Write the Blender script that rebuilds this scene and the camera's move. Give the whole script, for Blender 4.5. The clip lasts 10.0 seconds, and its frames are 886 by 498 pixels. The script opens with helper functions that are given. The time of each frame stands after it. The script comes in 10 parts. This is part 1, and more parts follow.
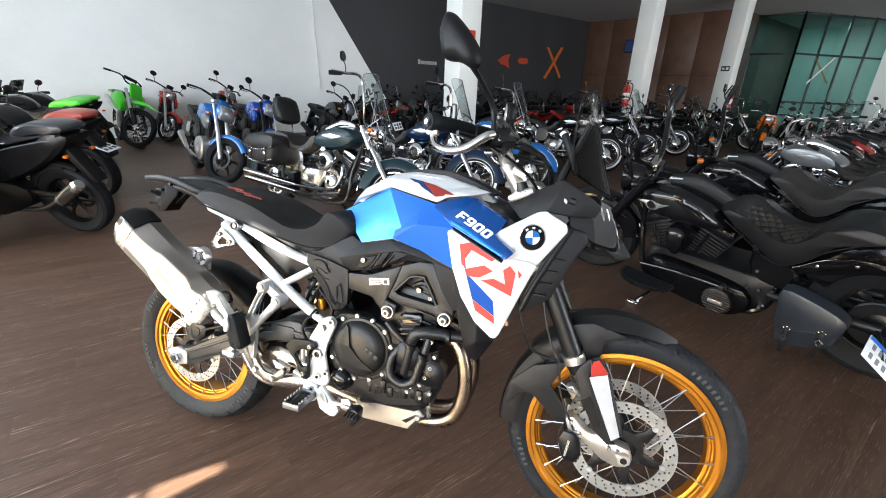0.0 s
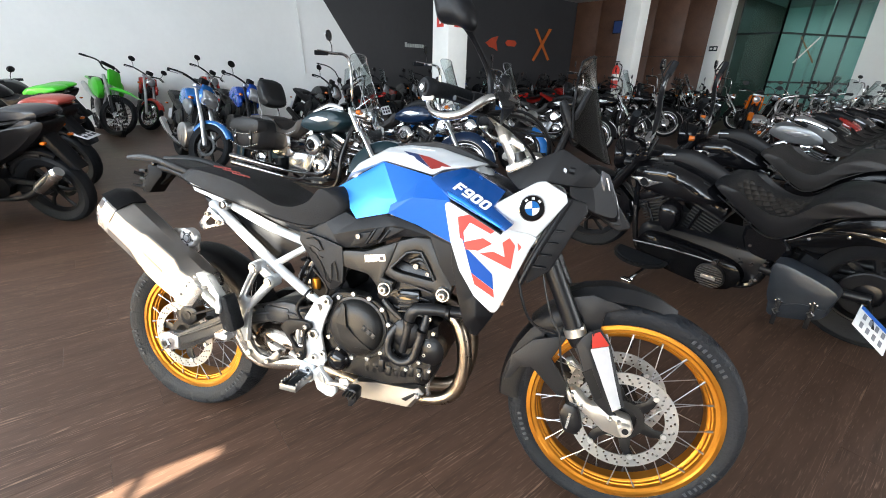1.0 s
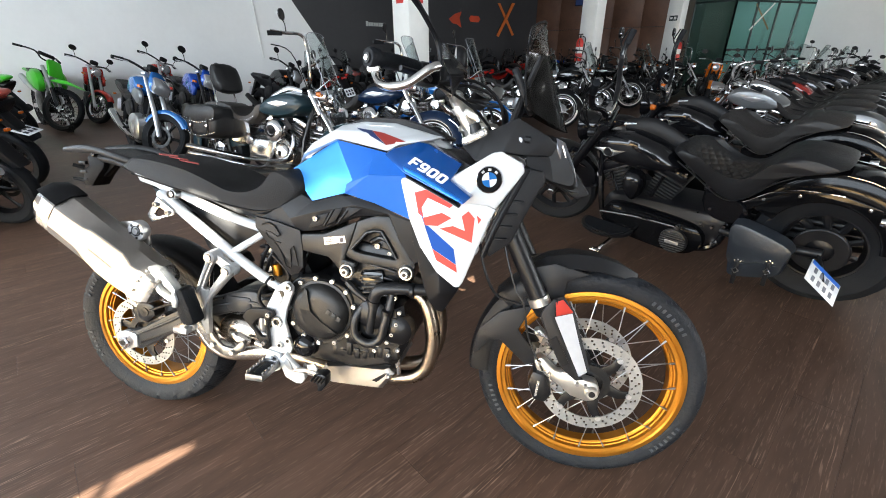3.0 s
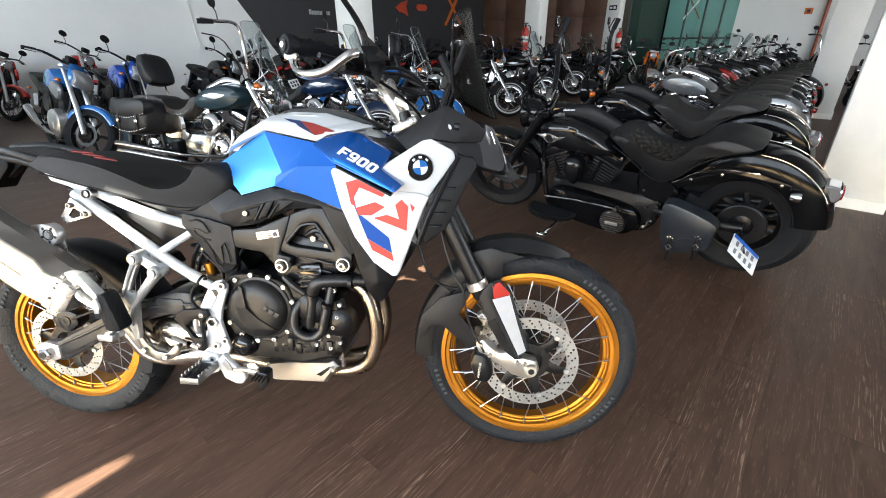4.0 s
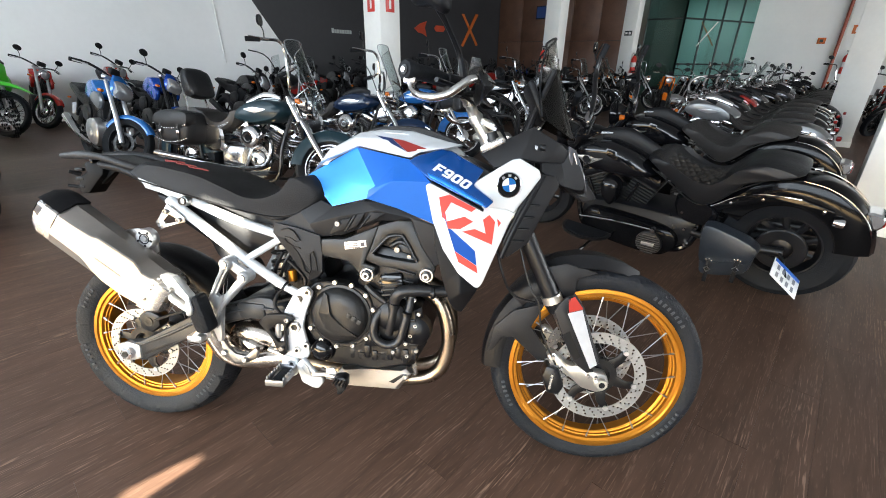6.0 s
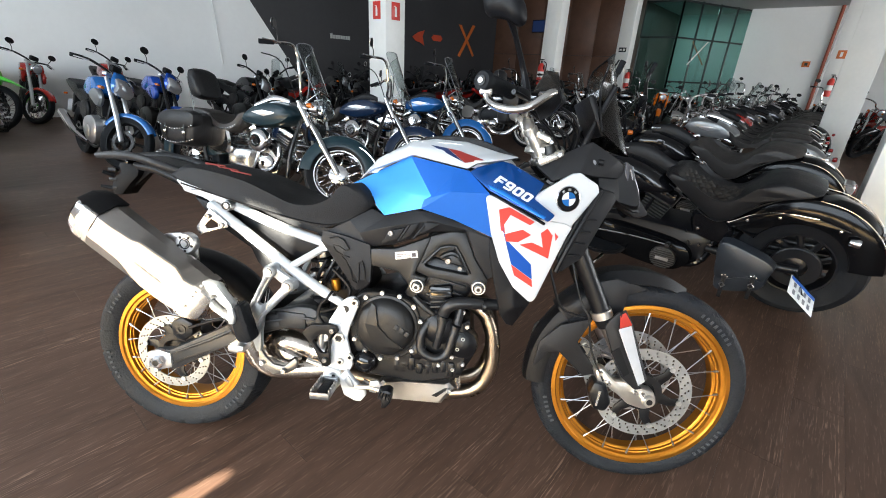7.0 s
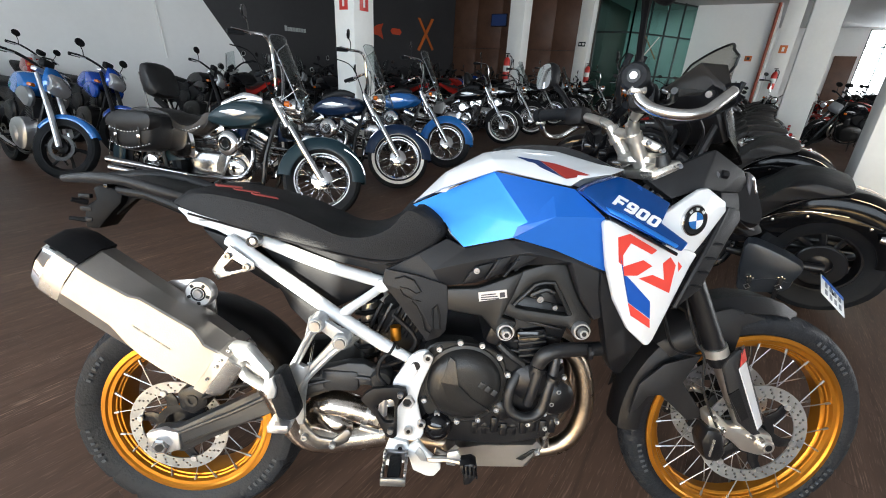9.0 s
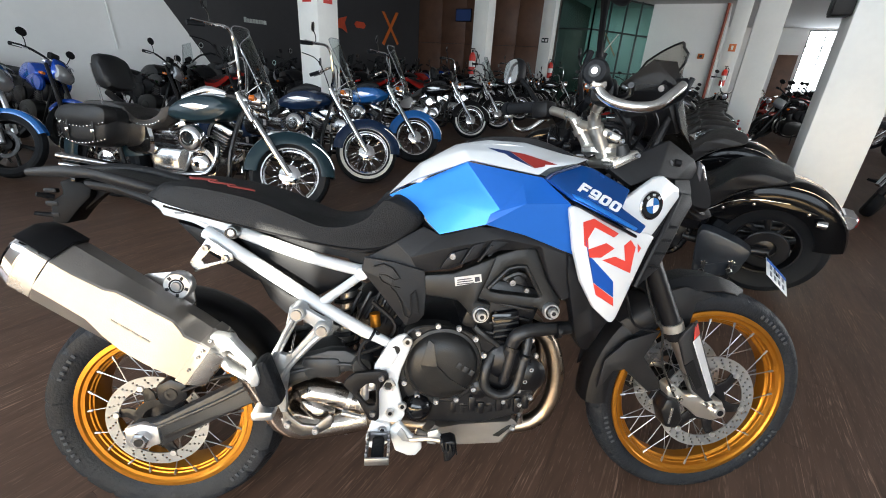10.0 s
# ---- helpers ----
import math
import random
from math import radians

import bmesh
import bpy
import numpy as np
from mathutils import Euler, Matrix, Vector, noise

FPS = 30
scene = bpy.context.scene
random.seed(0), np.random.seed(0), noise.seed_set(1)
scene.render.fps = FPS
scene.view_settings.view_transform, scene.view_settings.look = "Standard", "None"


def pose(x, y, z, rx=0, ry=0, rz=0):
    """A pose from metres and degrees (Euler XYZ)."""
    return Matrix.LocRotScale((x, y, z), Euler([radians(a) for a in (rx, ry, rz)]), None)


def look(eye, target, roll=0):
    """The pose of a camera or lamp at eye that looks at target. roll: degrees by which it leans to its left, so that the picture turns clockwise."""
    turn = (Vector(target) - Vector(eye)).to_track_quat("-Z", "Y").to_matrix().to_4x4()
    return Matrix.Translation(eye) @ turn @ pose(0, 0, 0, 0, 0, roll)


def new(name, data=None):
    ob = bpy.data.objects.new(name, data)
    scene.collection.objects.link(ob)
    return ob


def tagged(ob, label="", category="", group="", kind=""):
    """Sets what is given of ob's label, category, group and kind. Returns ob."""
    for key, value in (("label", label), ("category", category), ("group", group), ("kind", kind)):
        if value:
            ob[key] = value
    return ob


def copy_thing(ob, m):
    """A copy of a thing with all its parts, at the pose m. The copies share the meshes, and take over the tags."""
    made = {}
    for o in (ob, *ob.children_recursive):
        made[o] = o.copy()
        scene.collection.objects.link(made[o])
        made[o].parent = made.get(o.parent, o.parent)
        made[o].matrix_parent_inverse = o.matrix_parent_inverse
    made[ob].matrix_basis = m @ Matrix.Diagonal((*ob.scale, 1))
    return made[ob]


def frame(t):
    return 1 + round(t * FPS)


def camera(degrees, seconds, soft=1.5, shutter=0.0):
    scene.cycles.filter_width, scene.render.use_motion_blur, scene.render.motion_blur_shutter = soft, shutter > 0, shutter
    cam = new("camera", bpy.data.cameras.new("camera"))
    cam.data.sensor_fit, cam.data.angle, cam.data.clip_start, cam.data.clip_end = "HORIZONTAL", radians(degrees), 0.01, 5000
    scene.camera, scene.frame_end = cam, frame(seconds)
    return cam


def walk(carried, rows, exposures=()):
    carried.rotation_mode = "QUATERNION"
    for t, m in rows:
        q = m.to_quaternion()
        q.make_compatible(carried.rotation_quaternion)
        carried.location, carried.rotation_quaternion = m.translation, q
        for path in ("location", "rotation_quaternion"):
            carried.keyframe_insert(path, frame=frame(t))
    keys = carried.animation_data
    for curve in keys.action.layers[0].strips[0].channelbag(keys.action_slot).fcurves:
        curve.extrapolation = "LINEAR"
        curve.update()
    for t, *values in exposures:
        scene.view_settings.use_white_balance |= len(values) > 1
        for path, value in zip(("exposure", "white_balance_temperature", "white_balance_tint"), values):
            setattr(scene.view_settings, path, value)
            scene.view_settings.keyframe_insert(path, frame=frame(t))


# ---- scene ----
cam = camera(92.6, 10.0, soft=1.0)
PATH = [
    (0, (0.5447, -1.0992, 1.3443), (0.0062, 0.6895, 0.6297), 2.28),
    (0.5, (0.5304, -1.0948, 1.3196), (0.0024, 0.6901, 0.5881), 2.15),
    (1, (0.5234, -1.0921, 1.2983), (0.0356, 0.6883, 0.5285), 1.66),
    (1.5, (0.5225, -1.0908, 1.2867), (0.0476, 0.6814, 0.4908), 0.65),
    (2, (0.5252, -1.0884, 1.2841), (0.0676, 0.6793, 0.4681), 0.33),
    (3.5, (0.5987, -1.0701, 1.2730), (0.3198, 0.7120, 0.4092), -0.37),
    (4, (0.6327, -1.0754, 1.2712), (0.4489, 0.7103, 0.3894), -0.46),
    (4.5, (0.6483, -1.1091, 1.2772), (0.4666, 0.6793, 0.4005), -0.89),
    (5, (0.6301, -1.1589, 1.2918), (0.4060, 0.6345, 0.4353), -1.19),
    (5.5, (0.5317, -1.1527, 1.2880), (0.2925, 0.6493, 0.4540), -0.28),
    (7, (0.2197, -1.1520, 1.2841), (0.0673, 0.6840, 0.5058), 3.03),
    (7.5, (0.1511, -1.0645, 1.2730), (-0.0121, 0.7742, 0.5033), 3.00),
    (8, (0.0932, -0.9559, 1.2580), (-0.0595, 0.8810, 0.4819), 3.19),
    (8.5, (-0.0071, -0.9063, 1.2647), (-0.0807, 0.9351, 0.4876), 2.90),
    (9, (-0.1227, -0.8969, 1.2652), (-0.0846, 0.9403, 0.4758), 2.96),
    (9.5, (-0.1890, -0.9133, 1.2634), (-0.0487, 0.9161, 0.4674), 3.65),
    (10, (-0.1418, -0.9442, 1.2635), (0.0416, 0.8791, 0.4623), 3.52),
]
EXPOSURES = [(0.0, 3.86), (2.0, 3.84), (4.0, 3.72), (5.5, 3.76), (7.5, 3.56), (8.5, 3.48), (10.0, 3.34)]
walk(cam, [(t, look(eye, target, roll)) for t, eye, target, roll in PATH], EXPOSURES)

# ---- room axes: U runs along the white and black wall, V from that wall into the room ----
UA = radians(54.5)
U = Vector((math.cos(UA), math.sin(UA), 0))
V = Vector((math.sin(UA), -math.cos(UA), 0))
CORNER = Vector((0.27, 19.55, 0))
CEIL = 4.08
UDEG = 54.5


# ---- world, sun and area lamps ----
world = bpy.data.worlds.new("sky")
scene.world = world
world.use_nodes = True
wn = world.node_tree.nodes
sky = wn.new("ShaderNodeTexSky")
sky.sky_type, sky.sun_disc = "NISHITA", False
sky.sun_elevation, sky.sun_rotation = radians(27.5), radians(211)
world.node_tree.links.new(sky.outputs[0], wn["Background"].inputs[0])
wn["Background"].inputs[1].default_value = 0.12
SUN_DIR = Vector((0.515, 0.857, -0.52)).normalized()
sun = new("sun", bpy.data.lights.new("sun", "SUN"))
sun.data.energy, sun.data.angle, sun.data.color = 5.0, radians(0.3), (1.0, 0.96, 0.82)
sun.matrix_world = look((-6, -10, 8), Vector((-6, -10, 8)) + SUN_DIR)


def area_light(name, centre, toward, w, h, power, colour=(0.93, 0.97, 1.0)):
    lamp = new(name, bpy.data.lights.new(name, "AREA"))
    lamp.data.shape, lamp.data.size, lamp.data.size_y = "RECTANGLE", w, h
    lamp.data.energy, lamp.data.color = power, colour
    lamp.matrix_world = look(centre, Vector(centre) + Vector(toward))
    return lamp


# ---- materials ----
def mat(name, colour, rough=0.5, metal=0.0, var=0.12, scale=6.0, bump=0.0, bump_scale=80.0, coat=0.0, spec=0.5, rough_var=0.15, island=0.0):
    """A surface with variation at two scales, uneven gloss and fine relief."""
    m = bpy.data.materials.new(name)
    m.use_nodes = True
    n, l = m.node_tree.nodes, m.node_tree.links
    b = n["Principled BSDF"]
    b.inputs["Metallic"].default_value = metal
    b.inputs["Coat Weight"].default_value = coat
    b.inputs["Coat Roughness"].default_value = 0.04
    b.inputs["Specular IOR Level"].default_value = min(spec, 0.12) if coat > 0.5 else spec
    tc = n.new("ShaderNodeTexCoord")
    big, small = n.new("ShaderNodeTexNoise"), n.new("ShaderNodeTexNoise")
    big.inputs["Scale"].default_value, small.inputs["Scale"].default_value = scale, scale * 9
    big.inputs["Detail"].default_value = small.inputs["Detail"].default_value = 5
    mix = n.new("ShaderNodeMath")
    mix.operation = "MULTIPLY_ADD"
    l.new(tc.outputs["Object"], big.inputs["Vector"])
    l.new(tc.outputs["Object"], small.inputs["Vector"])
    l.new(small.outputs["Fac"], mix.inputs[0])
    mix.inputs[1].default_value = 0.45
    l.new(big.outputs["Fac"], mix.inputs[2])
    ramp = n.new("ShaderNodeMapRange")
    ramp.inputs["From Min"].default_value, ramp.inputs["From Max"].default_value = 0.45, 1.0
    ramp.inputs["To Min"].default_value, ramp.inputs["To Max"].default_value = 1 - var, 1 + var
    l.new(mix.outputs[0], ramp.inputs["Value"])
    val = n.new("ShaderNodeHueSaturation")
    val.inputs["Color"].default_value = (*colour, 1)
    l.new(ramp.outputs[0], val.inputs["Value"])
    l.new(val.outputs[0], b.inputs["Base Color"])
    rr = n.new("ShaderNodeMapRange")
    rr.inputs["From Min"].default_value, rr.inputs["From Max"].default_value = 0.3, 0.7
    rr.inputs["To Min"].default_value, rr.inputs["To Max"].default_value = max(0.02, rough * (1 - rough_var)), min(1, rough * (1 + rough_var))
    l.new(big.outputs["Fac"], rr.inputs["Value"])
    l.new(rr.outputs[0], b.inputs["Roughness"])
    if bump:
        fine, bm_ = n.new("ShaderNodeTexNoise"), n.new("ShaderNodeBump")
        fine.inputs["Scale"].default_value = bump_scale
        fine.inputs["Detail"].default_value = 4
        bm_.inputs["Strength"].default_value = bump
        bm_.inputs["Distance"].default_value = 0.01
        l.new(tc.outputs["Object"], fine.inputs["Vector"])
        l.new(fine.outputs["Fac"], bm_.inputs["Height"])
        l.new(bm_.outputs[0], b.inputs["Normal"])
    return m


def glassy(name, colour, rough=0.02, sheen=0.9):
    """Thin tinted glass or clear plastic."""
    m = bpy.data.materials.new(name)
    m.use_nodes = True
    n, l = m.node_tree.nodes, m.node_tree.links
    out = n["Material Output"]
    tr, gl, fr, mx = n.new("ShaderNodeBsdfTransparent"), n.new("ShaderNodeBsdfGlossy"), n.new("ShaderNodeLayerWeight"), n.new("ShaderNodeMixShader")
    tr.inputs[0].default_value = (*colour, 1)
    gl.inputs["Roughness"].default_value = rough
    fr.inputs["Blend"].default_value = 0.5
    steep, gloss = n.new("ShaderNodeMath"), n.new("ShaderNodeMath")
    steep.operation, gloss.operation = "POWER", "MULTIPLY_ADD"
    steep.inputs[1].default_value, gloss.inputs[1].default_value, gloss.inputs[2].default_value = 4.0, sheen, 0.04
    l.new(fr.outputs["Facing"], steep.inputs[0])
    l.new(steep.outputs[0], gloss.inputs[0])
    l.new(gloss.outputs[0], mx.inputs[0])
    l.new(tr.outputs[0], mx.inputs[1])
    l.new(gl.outputs[0], mx.inputs[2])
    l.new(mx.outputs[0], out.inputs[0])
    return m


M = {}
M["black_plastic"] = mat("black_plastic", (0.006, 0.006, 0.007), 0.42, bump=0.12, bump_scale=500, spec=0.2)
M["grey_plastic"] = mat("grey_plastic", (0.013, 0.013, 0.0142), 0.43, bump=0.15, bump_scale=600, spec=0.25)
M["black_gloss"] = mat("black_gloss", (0.004, 0.004, 0.005), 0.16, coat=0.62, var=0.05)
M["black_metal"] = mat("black_metal", (0.006, 0.006, 0.007), 0.32, metal=0.0, bump=0.1, bump_scale=300, spec=0.35)
M["engine_grey"] = mat("engine_grey", (0.0135, 0.0132, 0.013), 0.36, metal=0.1, bump=0.12, bump_scale=350, spec=0.38)
M["rubber"] = mat("rubber", (0.009, 0.01, 0.012), 0.6, bump=0.2, bump_scale=160, var=0.2, spec=0.14)
M["chrome"] = mat("chrome", (0.7, 0.7, 0.71), 0.08, metal=1.0, var=0.05)
M["alloy"] = mat("alloy", (0.56, 0.56, 0.57), 0.34, metal=0.9, bump=0.08, bump_scale=250)
M["exhaust"] = mat("exhaust_chrome", (0.26, 0.255, 0.255), 0.13, metal=1.0, var=0.1)
M["bolt"] = mat("zinc_bolt", (0.27, 0.27, 0.28), 0.34, metal=0.95)
M["disc"] = mat("ground_disc", (0.33, 0.33, 0.33), 0.42, metal=0.75)
M["header"] = mat("heat_tinted_steel", (0.36, 0.29, 0.225), 0.3, metal=1.0, var=0.35, scale=9.0)
M["steel"] = mat("steel", (0.5, 0.48, 0.46), 0.28, metal=1.0, var=0.15, bump=0.05)
M["white_paint"] = mat("white_paint", (0.6, 0.615, 0.63), 0.3, coat=0.7, var=0.02)
M["gold"] = mat("gold_anodised", (0.5, 0.2, 0.022), 0.36, metal=0.88, var=0.08)
M["seat_black"] = mat("seat_black", (0.016, 0.016, 0.017), 0.62, bump=0.3, bump_scale=420, spec=0.2)
M["leather"] = mat("leather", (0.008, 0.008, 0.009), 0.42, bump=0.22, bump_scale=260, var=0.3, spec=0.3)
# lighter copy of leather: window sheen on the seats is put into its colour
M["leather_sheen"] = mat("leather_sheen", (0.03, 0.027, 0.0255), 0.5, bump=0.22, bump_scale=260, var=0.3, spec=0.35)
M["decal_white"] = mat("white_decal", (0.5, 0.5, 0.52), 0.4)
M["satin_black"] = mat("satin_black_paint", (0.016, 0.017, 0.021), 0.4, coat=0.2, var=0.15)
M["black_deep"] = mat("black_paint_deep", (0.003, 0.003, 0.0035), 0.13, coat=0.08, var=0.05, spec=0.1)
M["leather_blue"] = mat("leather_oiled", (0.017, 0.021, 0.027), 0.36, bump=0.15, bump_scale=220, var=0.3)
M["seat_brown"] = mat("seat_brown", (0.018, 0.014, 0.011), 0.5, bump=0.15, bump_scale=260, var=0.2)
M["rim_black"] = mat("rim_black", (0.004, 0.004, 0.0045), 0.42, spec=0.15)
M["polished_case"] = mat("polished_case", (0.34, 0.34, 0.345), 0.2, metal=0.95, var=0.12)
M["fin"] = mat("machined_fin", (0.12, 0.12, 0.125), 0.3, metal=0.85)
M["blue_metal"] = mat("blue_metallic", (0.018, 0.185, 0.62), 0.4, metal=0.6, coat=0.3, var=0.05, spec=0.3, rough_var=0.05)
M["blue_dark"] = mat("blue_deep", (0.006, 0.07, 0.3), 0.25, metal=0.6, coat=0.6, var=0.05)
M["blue_decal"] = mat("blue_decal", (0.006, 0.065, 0.32), 0.5, var=0.04, spec=0.25)
M["red_decal"] = mat("red_decal", (0.6, 0.045, 0.03), 0.45, coat=0.1, var=0.04)
M["navy_decal"] = mat("navy_decal", (0.004, 0.018, 0.08), 0.45, coat=0.1, var=0.04)
M["seat_print"] = mat("faded_red_print", (0.26, 0.03, 0.02), 0.6, var=0.2)
M["clamp_alloy"] = mat("cast_clamp_alloy", (0.72, 0.685, 0.63), 0.28, metal=0.9, var=0.1, bump=0.06, bump_scale=220)
M["fin_dark"] = mat("blackened_fin", (0.03, 0.03, 0.032), 0.35, metal=0.5)
M["ink_soft"] = mat("plate_ink", (0.16, 0.17, 0.2), 0.5)
M["red_deep"] = mat("deep_red_decal", (0.22, 0.018, 0.014), 0.45, coat=0.1, var=0.04)
M["case_red"] = mat("dull_red_case", (0.3, 0.05, 0.035), 0.4, coat=0.2, var=0.1)
M["red_paint"] = mat("red_paint", (0.35, 0.02, 0.015), 0.2, coat=1.0, var=0.08)
M["orange"] = mat("orange_paint", (0.7, 0.16, 0.01), 0.25, coat=0.8)
M["green"] = mat("green_plastic", (0.05, 0.48, 0.02), 0.35, coat=0.2)
M["navy"] = mat("navy_paint", (0.005, 0.016, 0.045), 0.2, metal=0.0, coat=0.35, var=0.1, spec=0.25)
M["slate"] = mat("slate_blue_paint", (0.008, 0.022, 0.03), 0.33, metal=0.0, coat=0.08, var=0.1, spec=0.2)
M["sky_blue"] = mat("bright_blue_paint", (0.012, 0.115, 0.36), 0.2, metal=0.15, coat=1.0)
M["royal"] = mat("royal_blue_paint", (0.008, 0.06, 0.36), 0.18, metal=0.3, coat=1.0)
M["silver"] = mat("silver_paint", (0.2, 0.205, 0.21), 0.36, metal=0.5, coat=0.4)
M["grey_paint"] = mat("grey_paint", (0.06, 0.06, 0.065), 0.25, metal=0.4, coat=1.0)
M["lamp_red"] = mat("red_lens", (0.3, 0.012, 0.012), 0.15, coat=1.0)
M["lamp_amber"] = mat("amber_lens", (0.45, 0.1, 0.008), 0.15, coat=1.0)
M["lamp_clear"] = mat("clear_lens", (0.6, 0.62, 0.65), 0.08, metal=0.7)
M["mirror"] = mat("mirror_glass", (0.75, 0.77, 0.78), 0.03, metal=1.0, var=0.0)
M["screen"] = glassy("windshield_clear", (0.85, 0.88, 0.88))
M["smoke"] = glassy("windshield_smoked", (0.36, 0.35, 0.34), 0.12, 0.3)
M["smoke_light"] = mat("deflector_smoked", (0.035, 0.032, 0.029), 0.22, coat=0.3, var=0.1)
M["smoke_clear"] = glassy("windshield_top", (0.8, 0.78, 0.75), 0.06, 0.5)
M["chrome_satin"] = mat("polished_alloy", (0.66, 0.65, 0.63), 0.2, metal=1.0, var=0.06)
M["spoke"] = mat("spoke_steel", (0.34, 0.34, 0.35), 0.34, metal=0.9)
M["whitewall"] = mat("whitewall", (0.68, 0.66, 0.62), 0.6)
M["wall_white"] = mat("wall_white_paint", (0.86, 0.86, 0.845), 0.75, var=0.03, scale=1.2, bump=0.08, bump_scale=90)
M["wall_black"] = mat("wall_black_paint", (0.028, 0.028, 0.031), 0.6, var=0.15, scale=1.0, bump=0.06)
M["ceiling"] = mat("ceiling_paint", (0.5, 0.5, 0.49), 0.85, var=0.05, scale=0.8)
M["column"] = mat("column_paint", (0.76, 0.76, 0.73), 0.6, var=0.05, scale=2.0, bump=0.06)
M["plate"] = mat("plate_white", (0.75, 0.76, 0.78), 0.35)
M["plate_blue"] = mat("plate_blue", (0.02, 0.12, 0.5), 0.35)
M["ink"] = mat("ink_black", (0.02, 0.02, 0.03), 0.5)


# ---- mesh helpers ----
def add_box(bm, c, s, m=None):
    r = bmesh.ops.create_cube(bm, size=1.0, matrix=(m or Matrix()) @ Matrix.Translation(c) @ Matrix.Diagonal((*s, 1)))
    return r["verts"]


def box(c, s, bevel=0.0, m=None):
    bm = bmesh.new()
    add_box(bm, c, s, m)
    if bevel:
        bmesh.ops.bevel(bm, geom=bm.edges[:], offset=bevel, segments=2, affect="EDGES", profile=0.5)
    return bm


def prism(profile, y0, y1, bevel=0.0):
    """An outline in x and z, given a depth from y0 to y1."""
    bm = bmesh.new()
    a = [bm.verts.new((x, y0, z)) for x, z in profile]
    b = [bm.verts.new((x, y1, z)) for x, z in profile]
    bm.faces.new(a), bm.faces.new(b[::-1])
    for i in range(len(a)):
        j = (i + 1) % len(a)
        bm.faces.new((a[i], b[i], b[j], a[j]))
    bmesh.ops.recalc_face_normals(bm, faces=bm.faces[:])
    if bevel:
        bmesh.ops.bevel(bm, geom=bm.edges[:], offset=bevel, segments=2, affect="EDGES", profile=0.5)
    return bm


def smooth_line(pts, n=6, closed=False):
    """Points on a smooth curve through pts."""
    p = [Vector(q) for q in pts]
    out, k = [], len(p)
    for i in range(k if closed else k - 1):
        a, b, c, d = (p[(i + o) % k] if closed else p[min(max(i + o, 0), k - 1)] for o in (-1, 0, 1, 2))
        for s in range(n):
            t = s / n
            out.append(0.5 * (2 * b + (c - a) * t + (2 * a - 5 * b + 4 * c - d) * t * t + (3 * b - a - 3 * c + d) * t**3))
    if not closed:
        out.append(p[-1])
    return out


def rings(bm, loops, closed=False, cap=True):
    """Skin over rings of equal count."""
    vs = [[bm.verts.new(q) for q in ring] for ring in loops]
    k = len(vs)
    for i in range(k if closed else k - 1):
        a, b = vs[i], vs[(i + 1) % k]
        for j in range(len(a)):
            h = (j + 1) % len(a)
            bm.faces.new((a[j], a[h], b[h], b[j]))
    if cap and not closed:
        bm.faces.new(vs[0][::-1]), bm.faces.new(vs[-1])
    bmesh.ops.recalc_face_normals(bm, faces=bm.faces[:])
    return bm


def tube(pts, r, n=8, smooth=5, closed=False, bm=None, flat=1.0):
    """A pipe along a smooth line; r may be a list with one radius a point."""
    bm = bm or bmesh.new()
    line = smooth_line(pts, smooth, closed) if smooth > 1 else [Vector(p) for p in pts]
    loops, up = [], Vector((0.123, 0.97, 0.2))
    for i, p in enumerate(line):
        a = line[(i - 1) % len(line)] if (i or closed) else p
        b = line[(i + 1) % len(line)] if (i < len(line) - 1 or closed) else p
        d = (b - a).normalized()
        s = d.cross(up).normalized()
        w = s.cross(d).normalized()
        up = w
        if isinstance(r, (list, tuple)):
            q = i / max(1, len(line) - 1) * (len(r) - 1)
            lo = min(int(q), len(r) - 2)
            rad = r[lo] + (r[lo + 1] - r[lo]) * (q - lo)
        else:
            rad = r
        loops.append([p + rad * (math.cos(t) * s + flat * math.sin(t) * w) for t in (2 * math.pi * k / n for k in range(n))])
    return rings(bm, loops, closed)


def lathe(profile, n=32, c=(0, 0, 0), m=None, closed=False, bm=None):
    """Turn an outline of (radius, y) about the y axis through c; m turns it further."""
    bm = bm or bmesh.new()
    m = m or Matrix()
    c = Vector(c)
    loops = [[m @ (c + Vector((r * math.cos(2 * math.pi * k / n), y, r * math.sin(2 * math.pi * k / n)))) for k in range(n)] for r, y in profile]
    return rings(bm, loops, closed=closed)


def puff(profile, levels, bm=None, centre=None, n=0):
    """A bulging panel: the outline in x and z, drawn in towards its centre by levels of (share, y)."""
    bm = bm or bmesh.new()
    pts = [Vector((x, 0, z)) for x, z in profile]
    if n:
        pts = smooth_line(pts, n, True)
    c = Vector((centre[0], 0, centre[1])) if centre else sum(pts, Vector()) / len(pts)
    loops = [[c + (p - c) * s + Vector((0, y, 0)) for p in pts] for s, y in levels]
    return rings(bm, loops)


